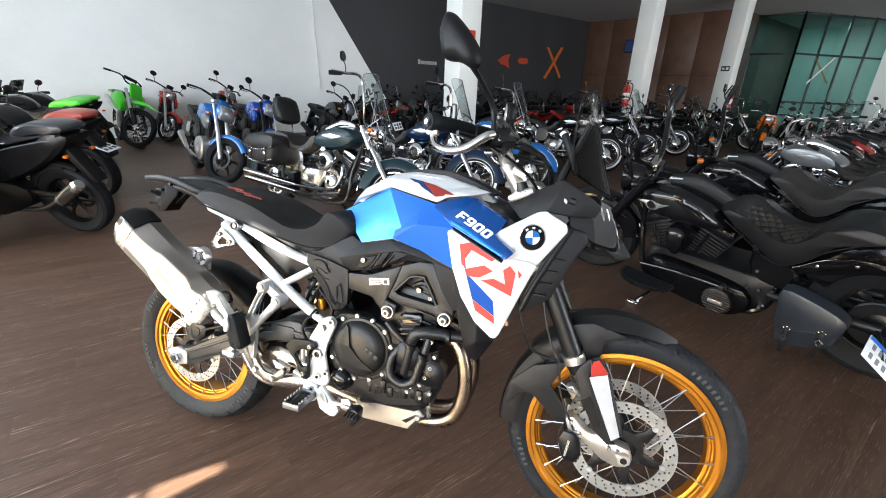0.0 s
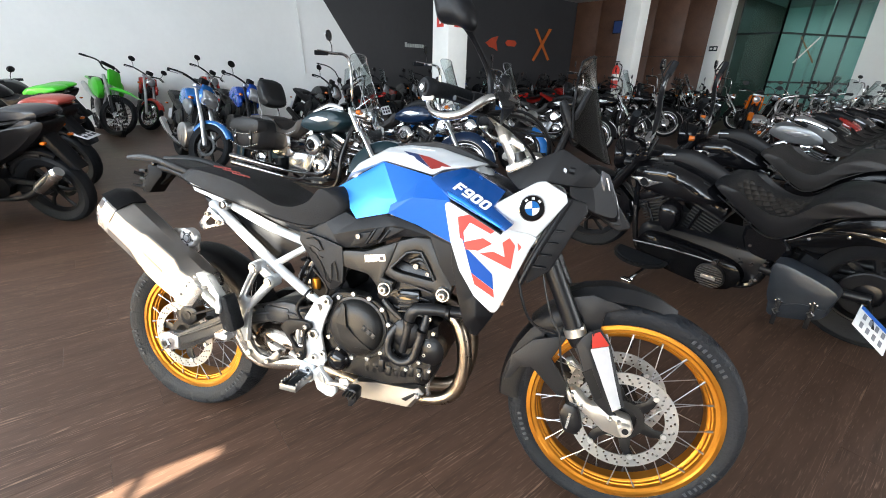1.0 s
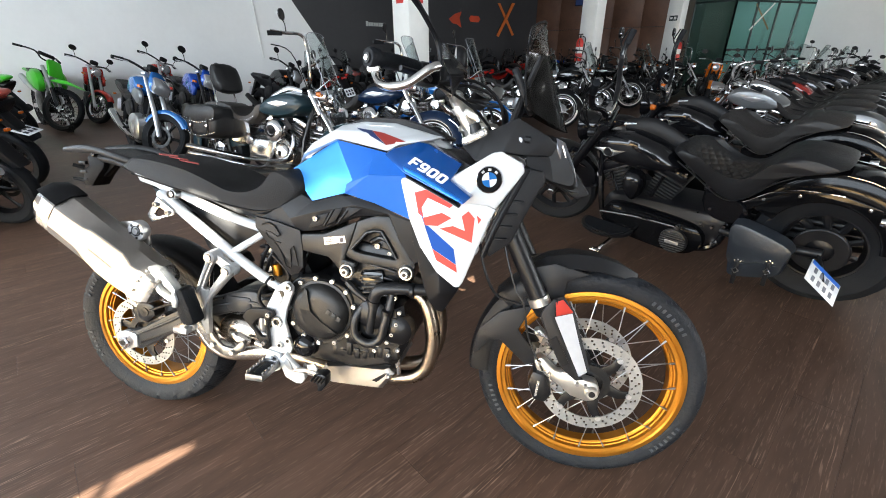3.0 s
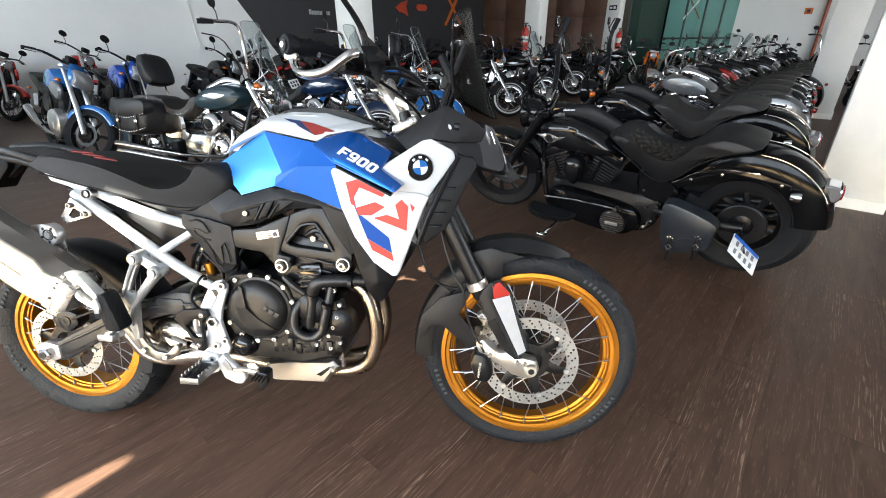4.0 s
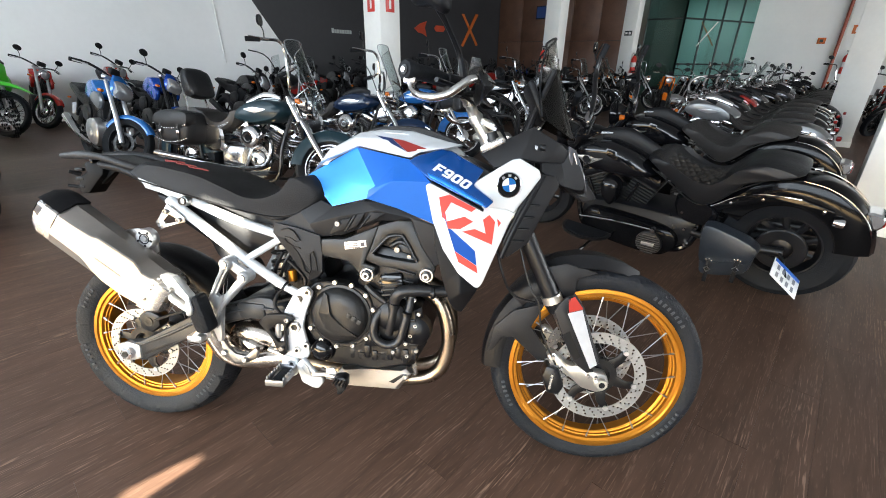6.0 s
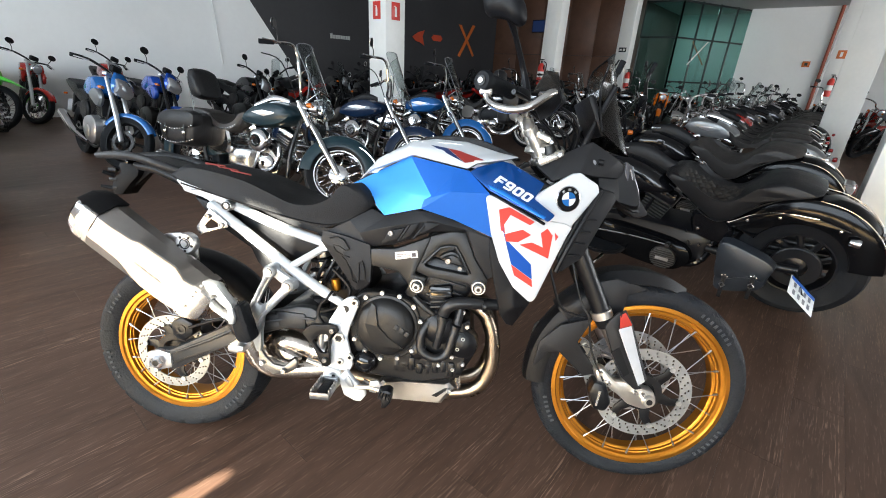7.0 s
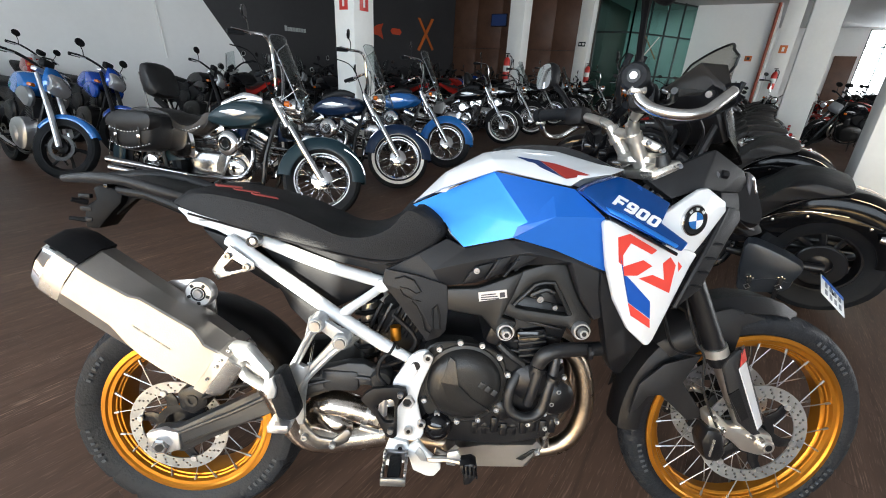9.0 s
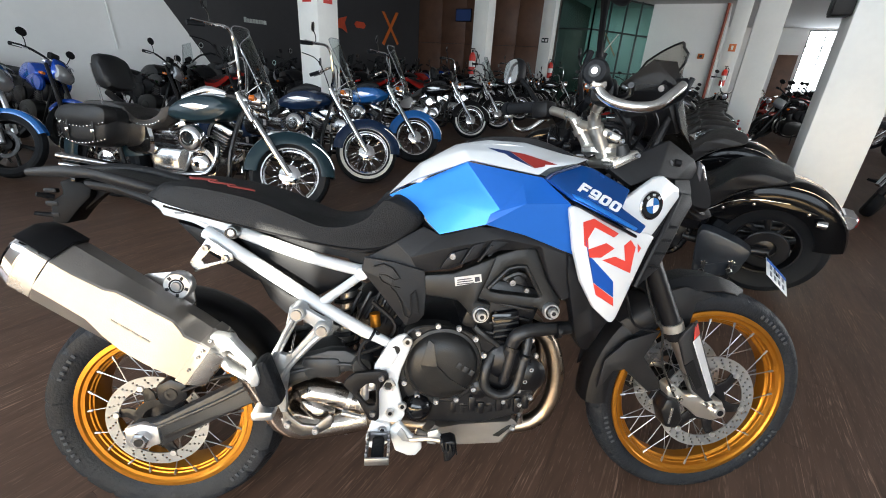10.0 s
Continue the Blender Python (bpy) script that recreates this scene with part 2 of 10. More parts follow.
def arc_band(c, R, a0, a1, w, thick=0.006, n=18, drop=0.03, y=0.0, taper=1.0):
    """A mudguard: a crowned strip bent round c from angle a0 to a1 (degrees, from ahead, upwards)."""
    bm = bmesh.new()
    cross = [(-1.0, -drop), (-0.96, -drop * 0.45), (-0.75, -drop * 0.12), (-0.35, 0), (0.35, 0), (0.75, -drop * 0.12), (0.96, -drop * 0.45), (1.0, -drop)]
    loops = []
    for i in range(n + 1):
        a = radians(a0 + (a1 - a0) * i / n)
        ww = w / 2 * (1 - (1 - taper) * abs(2 * i / n - 1) ** 3)
        up = [(ww * p, R + q) for p, q in cross]
        lo = [(ww * p * 0.97, R + q - thick) for p, q in cross[::-1]]
        loops.append([Vector((c[0] + r * math.cos(a), y + yy, c[1] + r * math.sin(a))) for yy, r in up + lo])
    return rings(bm, loops)


def merged(*bms):
    out = bms[0]
    for b in bms[1:]:
        me = bpy.data.meshes.new("tmp")
        b.to_mesh(me)
        out.from_mesh(me)
        bpy.data.meshes.remove(me)
        b.free()
    return out


def link(name, bm, material, parent=None, label="", angle=38):
    me = bpy.data.meshes.new(name)
    bm.to_mesh(me)
    bm.free()
    me.materials.append(material)
    me.shade_smooth()
    me.set_sharp_from_angle(angle=radians(angle))
    ob = new(name, me)
    if parent:
        ob.parent = parent
    if label:
        ob["label"] = label
    return ob


def part(name, bm, material, parent, label="", angle=38):
    return link(name, bm, material, parent, label, angle)


def share(name, ob, m, parent):
    """Another piece on the same mesh."""
    o = new(name, ob.data)
    o.parent = parent
    o.matrix_basis = m
    return o


def thing(name, label, category, group=""):
    ob = new(name)
    ob.empty_display_size = 0.1
    return tagged(ob, label, category, group)


def stand(x, y, heading, lean=9.0, scale=1.0):
    """The pose of a motorcycle whose middle stands at x, y, heading that many degrees from +x, leaning to its left."""
    return pose(x, y, 0, 0, 0, heading) @ pose(0, 0, 0, -lean) @ Matrix.Diagonal((scale, scale, scale, 1))


# ---- setting ----
def wall_slab(name, a, b, z0, z1, t, material, label, category="wall"):
    """An upright slab from a to b, t thick to the left of that way."""
    a, b = Vector((a[0], a[1], 0)), Vector((b[0], b[1], 0))
    d = (b - a).normalized()
    side = Vector((-d.y, d.x, 0)) * t
    bm = bmesh.new()
    loops = [[p + Vector((0, 0, z)) for p in (a, b, b + side, a + side)] for z in (z0, z1)]
    rings(bm, loops)
    return tagged(link(name, bm, material), label, category, kind="structure")


def uv(u, v, z=0.0):
    """A place u metres along the long wall from the far corner (towards the camera is minus) and v metres out from it."""
    return CORNER + U * u + V * v + Vector((0, 0, z))


ROOM_U0, ROOM_V1, ROOM_U1 = -21.0, 24.0, 14.8
END_U = 5.35

# plank floor: a screed below, planks laid along the long wall
M["screed"] = mat("screed", (0.03, 0.02, 0.016), 0.7)
fl = bmesh.new()
rings(fl, [[uv(ROOM_U0, -0.2, h), uv(ROOM_U1 + 0.2, -0.2, h), uv(ROOM_U1 + 0.2, ROOM_V1, h), uv(ROOM_U0, ROOM_V1, h)] for h in (-0.2, -0.006)])
floor = tagged(link("floor", fl, M["screed"]), "dark brown wood-look plank floor with a dull sheen", "floor", kind="structure")


def wood_floor():
    """Dark brown embossed wood grain, stretched along the plank; each plank its own shade."""
    m = bpy.data.materials.new("wood_plank")
    m.use_nodes = True
    n, l = m.node_tree.nodes, m.node_tree.links
    b = n["Principled BSDF"]
    geo, mp, mp2 = n.new("ShaderNodeNewGeometry"), n.new("ShaderNodeMapping"), n.new("ShaderNodeMapping")
    turn = n.new("ShaderNodeVectorRotate")
    turn.rotation_type = "Z_AXIS"
    turn.inputs["Angle"].default_value = -UA
    l.new(geo.outputs["Position"], turn.inputs["Vector"])
    info = n.new("ShaderNodeObjectInfo")
    isl = n.new("ShaderNodeMath")
    isl.operation = "ADD"
    l.new(info.outputs["Random"], isl.inputs[0])
    l.new(geo.outputs["Random Per Island"], isl.inputs[1])
    shift = n.new("ShaderNodeVectorMath")
    shift.operation = "MULTIPLY_ADD"
    comb = n.new("ShaderNodeCombineXYZ")
    l.new(isl.outputs[0], comb.inputs[0])
    l.new(isl.outputs[0], comb.inputs[1])
    l.new(comb.outputs[0], shift.inputs[0])
    shift.inputs[1].default_value = (37, 11, 0)
    l.new(turn.outputs[0], shift.inputs[2])
    mp.inputs["Scale"].default_value = (1.1, 9, 1)
    mp2.inputs["Scale"].default_value = (11.0, 120, 1)
    l.new(shift.outputs[0], mp.inputs["Vector"])
    l.new(shift.outputs[0], mp2.inputs["Vector"])
    wide, fine, blot = n.new("ShaderNodeTexNoise"), n.new("ShaderNodeTexNoise"), n.new("ShaderNodeTexNoise")
    for t, d in ((wide, 6), (fine, 5), (blot, 3)):
        t.inputs["Detail"].default_value = d
    wide.inputs["Scale"].default_value, fine.inputs["Scale"].default_value, blot.inputs["Scale"].default_value = 1.6, 1.3, 0.9
    wide.inputs["Distortion"].default_value = 1.2
    l.new(mp.outputs[0], wide.inputs["Vector"])
    l.new(mp2.outputs[0], fine.inputs["Vector"])
    l.new(geo.outputs["Position"], blot.inputs["Vector"])
    ramp = n.new("ShaderNodeValToRGB")
    e = ramp.color_ramp.elements
    e[0].position, e[0].color = 0.3, (0.056, 0.0302, 0.0195, 1)
    e[1].position, e[1].color = 0.72, (0.099, 0.0545, 0.0362, 1)
    l.new(wide.outputs["Fac"], ramp.inputs[0])
    streak = n.new("ShaderNodeMapRange")
    streak.inputs["From Min"].default_value, streak.inputs["From Max"].default_value = 0.57, 0.68
    l.new(fine.outputs["Fac"], streak.inputs["Value"])
    mixc = n.new("ShaderNodeMix")
    mixc.data_type = "RGBA"
    mixc.inputs["B"].default_value = (0.21, 0.13, 0.087, 1)
    half = n.new("ShaderNodeMath")
    half.operation = "MULTIPLY"
    half.inputs[1].default_value = 0.45
    l.new(streak.outputs[0], half.inputs[0])
    l.new(half.outputs[0], mixc.inputs["Factor"])
    l.new(ramp.outputs[0], mixc.inputs["A"])
    tone = n.new("ShaderNodeMapRange")
    tone.inputs["To Min"].default_value, tone.inputs["To Max"].default_value = 0.95, 1.05
    fr = n.new("ShaderNodeMath")
    fr.operation = "FRACT"
    l.new(isl.outputs[0], fr.inputs[0])
    l.new(fr.outputs[0], tone.inputs["Value"])
    # cathedral grain: thin pale rings, in patches
    mp3, mp4 = n.new("ShaderNodeMapping"), n.new("ShaderNodeMapping")
    mp3.inputs["Scale"].default_value, mp4.inputs["Scale"].default_value = (0.5, 9.0, 1), (0.9, 8.0, 1)
    l.new(shift.outputs[0], mp3.inputs["Vector"])
    l.new(shift.outputs[0], mp4.inputs["Vector"])
    wave, patch = n.new("ShaderNodeTexWave"), n.new("ShaderNodeTexNoise")
    wave.wave_type, wave.bands_direction = "BANDS", "Y"
    wave.inputs["Scale"].default_value, wave.inputs["Distortion"].default_value = 2.2, 15.0
    wave.inputs["Detail"].default_value, wave.inputs["Detail Scale"].default_value = 2.5, 1.3
    patch.inputs["Scale"].default_value, patch.inputs["Detail"].default_value = 1.0, 2
    l.new(mp3.outputs[0], wave.inputs["Vector"])
    l.new(mp4.outputs[0], patch.inputs["Vector"])
    thin, where, both_ = n.new("ShaderNodeMapRange"), n.new("ShaderNodeMapRange"), n.new("ShaderNodeMath")
    thin.inputs["From Min"].default_value, thin.inputs["From Max"].default_value = 0.8, 0.97
    where.inputs["From Min"].default_value, where.inputs["From Max"].default_value = 0.5, 0.64
    where.inputs["To Max"].default_value = 0.95
    both_.operation = "MULTIPLY"
    l.new(wave.outputs["Fac"], thin.inputs["Value"])
    l.new(patch.outputs["Fac"], where.inputs["Value"])
    # the rings break up into short strokes
    stroke, cutn, mp5 = n.new("ShaderNodeMapRange"), n.new("ShaderNodeTexNoise"), n.new("ShaderNodeMapping")
    mp5.inputs["Scale"].default_value = (14.0, 60.0, 1)
    cutn.inputs["Scale"].default_value, cutn.inputs["Detail"].default_value = 1.0, 3
    stroke.inputs["From Min"].default_value, stroke.inputs["From Max"].default_value = 0.42, 0.6
    l.new(shift.outputs[0], mp5.inputs["Vector"])
    l.new(mp5.outputs[0], cutn.inputs["Vector"])
    l.new(cutn.outputs["Fac"], stroke.inputs["Value"])
    cutm = n.new("ShaderNodeMath")
    cutm.operation = "MULTIPLY"
    l.new(thin.outputs[0], cutm.inputs[0])
    l.new(stroke.outputs[0], cutm.inputs[1])
    l.new(cutm.outputs[0], both_.inputs[0])
    l.new(where.outputs[0], both_.inputs[1])
    grain = n.new("ShaderNodeMix")
    grain.data_type = "RGBA"
    grain.inputs["B"].default_value = (0.25, 0.157, 0.108, 1)
    l.new(both_.outputs[0], grain.inputs["Factor"])
    l.new(mixc.outputs["Result"], grain.inputs["A"])
    hs = n.new("ShaderNodeHueSaturation")
    l.new(tone.outputs[0], hs.inputs["Value"])
    l.new(grain.outputs["Result"], hs.inputs["Color"])
    l.new(hs.outputs[0], b.inputs["Base Color"])
    rg = n.new("ShaderNodeMapRange")
    rg.inputs["To Min"].default_value, rg.inputs["To Max"].default_value = 0.38, 0.6
    l.new(blot.outputs["Fac"], rg.inputs["Value"])
    l.new(rg.outputs[0], b.inputs["Roughness"])
    b.inputs["Specular IOR Level"].default_value = 0.35
    bp = n.new("ShaderNodeBump")
    bp.inputs["Strength"].default_value, bp.inputs["Distance"].default_value = 0.28, 0.002
    l.new(fine.outputs["Fac"], bp.inputs["Height"])
    l.new(bp.outputs[0], b.inputs["Normal"])
    return m


M["wood"] = wood_floor()

# long wall: white up to a slanted edge, black beyond it


def upright(name, pts, t, material, label):
    """A slab of the long wall, its outline given as (u, z)."""
    bm = bmesh.new()
    rings(bm, [[uv(u, -k, z) for u, z in pts] for k in (0.0, t)])
    return tagged(link(name, bm, material), label, "wall", kind="structure")


upright("wall_west_white", [(ROOM_U0, 0), (-9.0, 0), (-11.86, CEIL), (ROOM_U0, CEIL)], 0.2, M["wall_white"], "smooth white painted showroom wall")
upright("wall_west_black", [(-9.0, 0), (0.3, 0), (0.3, CEIL), (-11.86, CEIL)], 0.2, M["wall_black"], "matt black painted wall with a slanted edge")
bm = bmesh.new()
rings(bm, [[uv(u, -0.0 + k, z) for u, z in ((ROOM_U0, 0), (-9.0, 0), (-9.06, 0.09), (ROOM_U0, 0.09))] for k in (0.0, 0.015)])
tagged(link("baseboard", bm, M["wall_white"]), "low white painted baseboard along the wall", "baseboard", kind="structure")
pipe = tagged(link("wall_conduit", tube([uv(-11.78, 0.03, 1.15), uv(-11.9, 0.03, CEIL)], 0.02, 8, 1), M["wall_white"]), "thin white cable conduit on the white wall", "conduit", kind="structure")

# brown panelled end wall
M["brown"] = mat("brown_panel", (0.125, 0.06, 0.036), 0.42, var=0.3, scale=2.5, bump=0.1, bump_scale=60)
wall_slab("wall_north_core", uv(0.06, 0.002), uv(0.42, 5.5), 0, CEIL, 0.2, M["wall_black"], "dark wall behind the brown panels")
north = tagged(new("panel_wall"), "tall dark brown wood wall panels", "wall panel", kind="structure")
for k in range(5):
    for z0, z1 in ((0.0, 2.05), (2.06, CEIL)):
        bm = box((0, 0, 0), (1.09, 0.03, z1 - z0 - 0.006), 0.004)
        bm.transform(Matrix.Translation(uv(0.04 + 0.072 * (k + 0.5), 0.56 + 1.098 * k, (z0 + z1) / 2)) @ Matrix.Rotation(UA - math.pi / 2 + 0.065, 4, "Z"))
        part("wood_panel", bm, M["brown"], north)

# the slanted glass office
M["green_glass"] = glassy("green_glass", (0.52, 0.74, 0.71), 0.03)
M["frame_dark"] = mat("dark_frame", (0.02, 0.03, 0.03), 0.4, metal=0.5)
GA, GB, GC = uv(2.0, 5.5), uv(2.07, 6.8), uv(5.6, 8.5)


def glazing(name, a, b, cols, zs, label):
    root = tagged(new(name), label, "glass wall", kind="structure")
    d = (b - a) / cols
    for i in range(cols + 1):
        p = a + d * i
        part("mullion", box((0, 0, CEIL / 2), (0.06, 0.06, CEIL), 0.004, m=Matrix.Translation(p)), M["frame_dark"], root)
    ang = math.atan2(d.y, d.x)
    for z in zs:
        part("rail", box((0, 0, 0), ((b - a).length, 0.05, 0.06), 0.004, m=Matrix.Translation((a + b) / 2 + Vector((0, 0, z))) @ Matrix.Rotation(ang, 4, "Z")), M["frame_dark"], root)
    for i in range(cols):
        for z0, z1 in zip(zs[:-1], zs[1:]):
            bm = box((0, 0, 0), (d.length - 0.06, 0.008, z1 - z0 - 0.06), 0, m=Matrix.Translation(a + d * (i + 0.5) + Vector((0, 0, (z0 + z1) / 2))) @ Matrix.Rotation(ang, 4, "Z"))
            part("pane", bm, M["green_glass"], root)
    return root


M["wall_brown_return"] = mat("dark_brown_paint", (0.06, 0.032, 0.022), 0.5, var=0.2)
glazing("glass_office_front", GA, GB, 1, (0.03, 2.83, 4.03), "dark framed green glass door front")
glazing("glass_office_side", GB, GC, 4, (0.03, 1.3, 2.83, 4.03), "dark framed green tinted glass office wall")
wall_slab("wall_office_back", uv(6.6, 5.2), uv(6.6, 8.6), 0, CEIL, 0.2, M["wall_white"], "white office wall behind the glass")
wall_slab("wall_office_side", uv(0.62, 5.5), uv(6.6, 5.5), 0, CEIL, 0.15, M["wall_brown_return"], "dark office side wall")
NW = Matrix.Rotation(UA - math.pi / 2, 4, "Z")
wall_slab("wall_north_white_1", uv(END_U, 8.45), uv(END_U, 11.3), 0, CEIL, 0.2, M["wall_white"], "white painted end wall")
wall_slab("wall_north_return", uv(END_U, 11.3), uv(ROOM_U1, 11.3), 0, CEIL, 0.2, M["wall_white"], "white side wall of the far bay")
for k, (v0, v1, z0, z1) in enumerate(((11.1, 15.1, 0, CEIL), (16.6, ROOM_V1, 0, CEIL), (15.1, 16.6, 0, 0.6), (15.1, 16.6, 4.0, CEIL))):
    wall_slab("wall_north_far_%d" % (k + 1), uv(ROOM_U1, v0), uv(ROOM_U1, v1), z0, z1, 0.2, M["wall_white"], "white painted far wall")
bm = box((0, 0, 1.38), (0.9, 0.05, 2.76), 0.008, m=Matrix.Translation(uv(ROOM_U1 - 0.04, 14.52)) @ NW)
tagged(link("door_1", bm, M["brown"]), "plain brown wooden door in the white wall", "door", kind="structure")
M["outside"] = bpy.data.materials.new("bright_outside")
M["outside"].use_nodes = True
ob_ = M["outside"].node_tree.nodes["Principled BSDF"]
ob_.inputs["Emission Color"].default_value, ob_.inputs["Emission Strength"].default_value = (0.85, 0.93, 1.0, 1), 0.9
bm = box((0, 0, 2.2), (2.6, 0.02, 4.4), 0, m=Matrix.Translation(uv(ROOM_U1 + 0.7, 15.85)) @ NW)
tagged(link("backdrop", bm, M["outside"]), "bright hazy daylight outside the window", "sky", kind="structure")
win = tagged(new("window_1"), "tall window with a dark frame and bright daylight", "window", kind="structure")
for x_ in (-0.72, 0.0, 0.72):
    part("window_frame", box((x_, 0, 2.3), (0.05, 0.06, 3.4), 0.004, m=Matrix.Translation(uv(ROOM_U1 + 0.06, 15.85)) @ NW), M["frame_dark"], win)
for z_ in (0.63, 3.2, 3.97):
    part("window_rail", box((0, 0, z_), (1.5, 0.06, 0.05), 0.004, m=Matrix.Translation(uv(ROOM_U1 + 0.06, 15.85)) @ NW), M["frame_dark"], win)
tagged(link("red_pipe", tube([uv(END_U - 0.1, 11.2, 0), uv(END_U - 0.1, 11.2, CEIL)], 0.055, 10, 1), mat("red_pipe", (0.3, 0.06, 0.03), 0.5)), "rust-red upright fire pipe in the corner", "pipe", kind="structure")


def column(name, x, y, a=0.4):
    bm = box((0, 0, CEIL / 2), (a, a, CEIL), 0.012)
    ob = tagged(link(name, bm, M["column"]), "square white painted concrete column", "column", kind="structure")
    ob.matrix_world = pose(x, y, 0, 0, 0, UDEG)
    part("skirting", box((0, 0, 0.045), (a + 0.03, a + 0.03, 0.09), 0.004), M["wall_white"], ob)
    return ob


COLS = [(-1.46, 6.2, 0.4), (1.75, 11.05, 0.4), (4.6, 14.95, 0.42), (6.5, 7.45, 0.46), (3.75, 2.74, 0.45), (10.35, 13.55, 0.45)]
for i, (x, y, a) in enumerate(COLS):
    column("column_%d" % (i + 1), x, y, a)

# beams and ceiling
cl = bmesh.new()
rings(cl, [[uv(ROOM_U0, -0.2, CEIL + h), uv(ROOM_U1 + 0.2, -0.2, CEIL + h), uv(ROOM_U1 + 0.2, ROOM_V1, CEIL + h), uv(ROOM_U0, ROOM_V1, CEIL + h)] for h in (0, 0.2)])
tagged(link("ceiling", cl, M["ceiling"]), "flat light grey painted showroom ceiling", "ceiling", kind="structure")
# window front behind the camera, unseen: low panes stand open to the sun, added panels block it above, one gap between
# two
SLIT_V, SLIT_W, SILL, LOW_TOP = 11.14, 0.1, 0.1, 0.7


def south(name, v0, v1, z0, z1, label):
    return wall_slab(name, uv(ROOM_U0, v1), uv(ROOM_U0, v0), z0, z1, 0.15, M["wall_white"], label)


south("wall_south_head", -0.2, ROOM_V1, 3.4, CEIL, "white wall strip above the shop window")
south("wall_south_sill", -0.2, ROOM_V1, 0.0, SILL, "low white window sill wall")
south("wall_south_end", -0.2, 2.5, SILL, 3.4, "white wall beside the shop window")
south("wall_south_far_end", 20.0, ROOM_V1, SILL, 3.4, "white wall beside the shop window")
# panels and posts added out of view to hold the sun back
for k, (v0, v1) in enumerate(((2.5, 6.6), (6.6, SLIT_V - SLIT_W / 2), (SLIT_V + SLIT_W / 2, 15.4), (15.4, 20.0))):
    south("window_blind_%d" % (k + 1), v0, v1, LOW_TOP, 3.4, "added white panel that blocks the sun")
    south("window_pier_%d" % (k + 1), v0 - 0.12 if k != 2 else v0 + 2.0, v0 + 0.12 if k != 2 else v0 + 2.24, SILL, LOW_TOP, "added white post between the low openings")
wall_slab("wall_east", uv(ROOM_U1 + 0.2, ROOM_V1), uv(ROOM_U0, ROOM_V1), 0, CEIL, 0.2, M["wall_white"], "white painted side wall")
# three unseen pieces added in the gap to shape the sun patch
south("window_transom", SLIT_V - SLIT_W / 2, SLIT_V + SLIT_W / 2, 2.395, 2.9, "added white panel that breaks the sun beam")
tagged(link("window_bar", tube([uv(ROOM_U0 - 0.07, SLIT_V - SLIT_W / 2, 2.235), uv(ROOM_U0 - 0.07, SLIT_V + SLIT_W / 2, 2.2)], 0.011, 6, 1), M["wall_white"]), "added thin white bar that casts a line into the sun patch", "window part", kind="structure")
bm = bmesh.new()
rings(bm, [[uv(ROOM_U0 - k, SLIT_V + v, z) for v, z in ((SLIT_W / 2 - 0.005, 2.44), (-SLIT_W / 2, 2.44), (-SLIT_W / 2, 2.22), (-0.005, 2.335), (SLIT_W / 2 - 0.008, 2.4))] for k in (0.06, 0.08)])
tagged(link("window_gusset", bm, M["wall_white"]), "added white slanted piece that tapers the sun patch", "window part", kind="structure")
area_light("daylight_south", uv(ROOM_U0 + 0.12, 11.2, 2.5), U, 15, 1.7, 83, (0.765, 0.885, 1.0))
# area lamp added before the windowless east wall to brighten columns and back rows
area_light("daylight_east", uv(-5, ROOM_V1 - 0.12, 2.1), -V, 12, 2.6, 115)
# unseen lamp added to brighten the office behind the glass
area_light("office_light", uv(4.6, 7.0, 3.95), (0.001, 0, -1), 1.4, 0.3, 3.0)


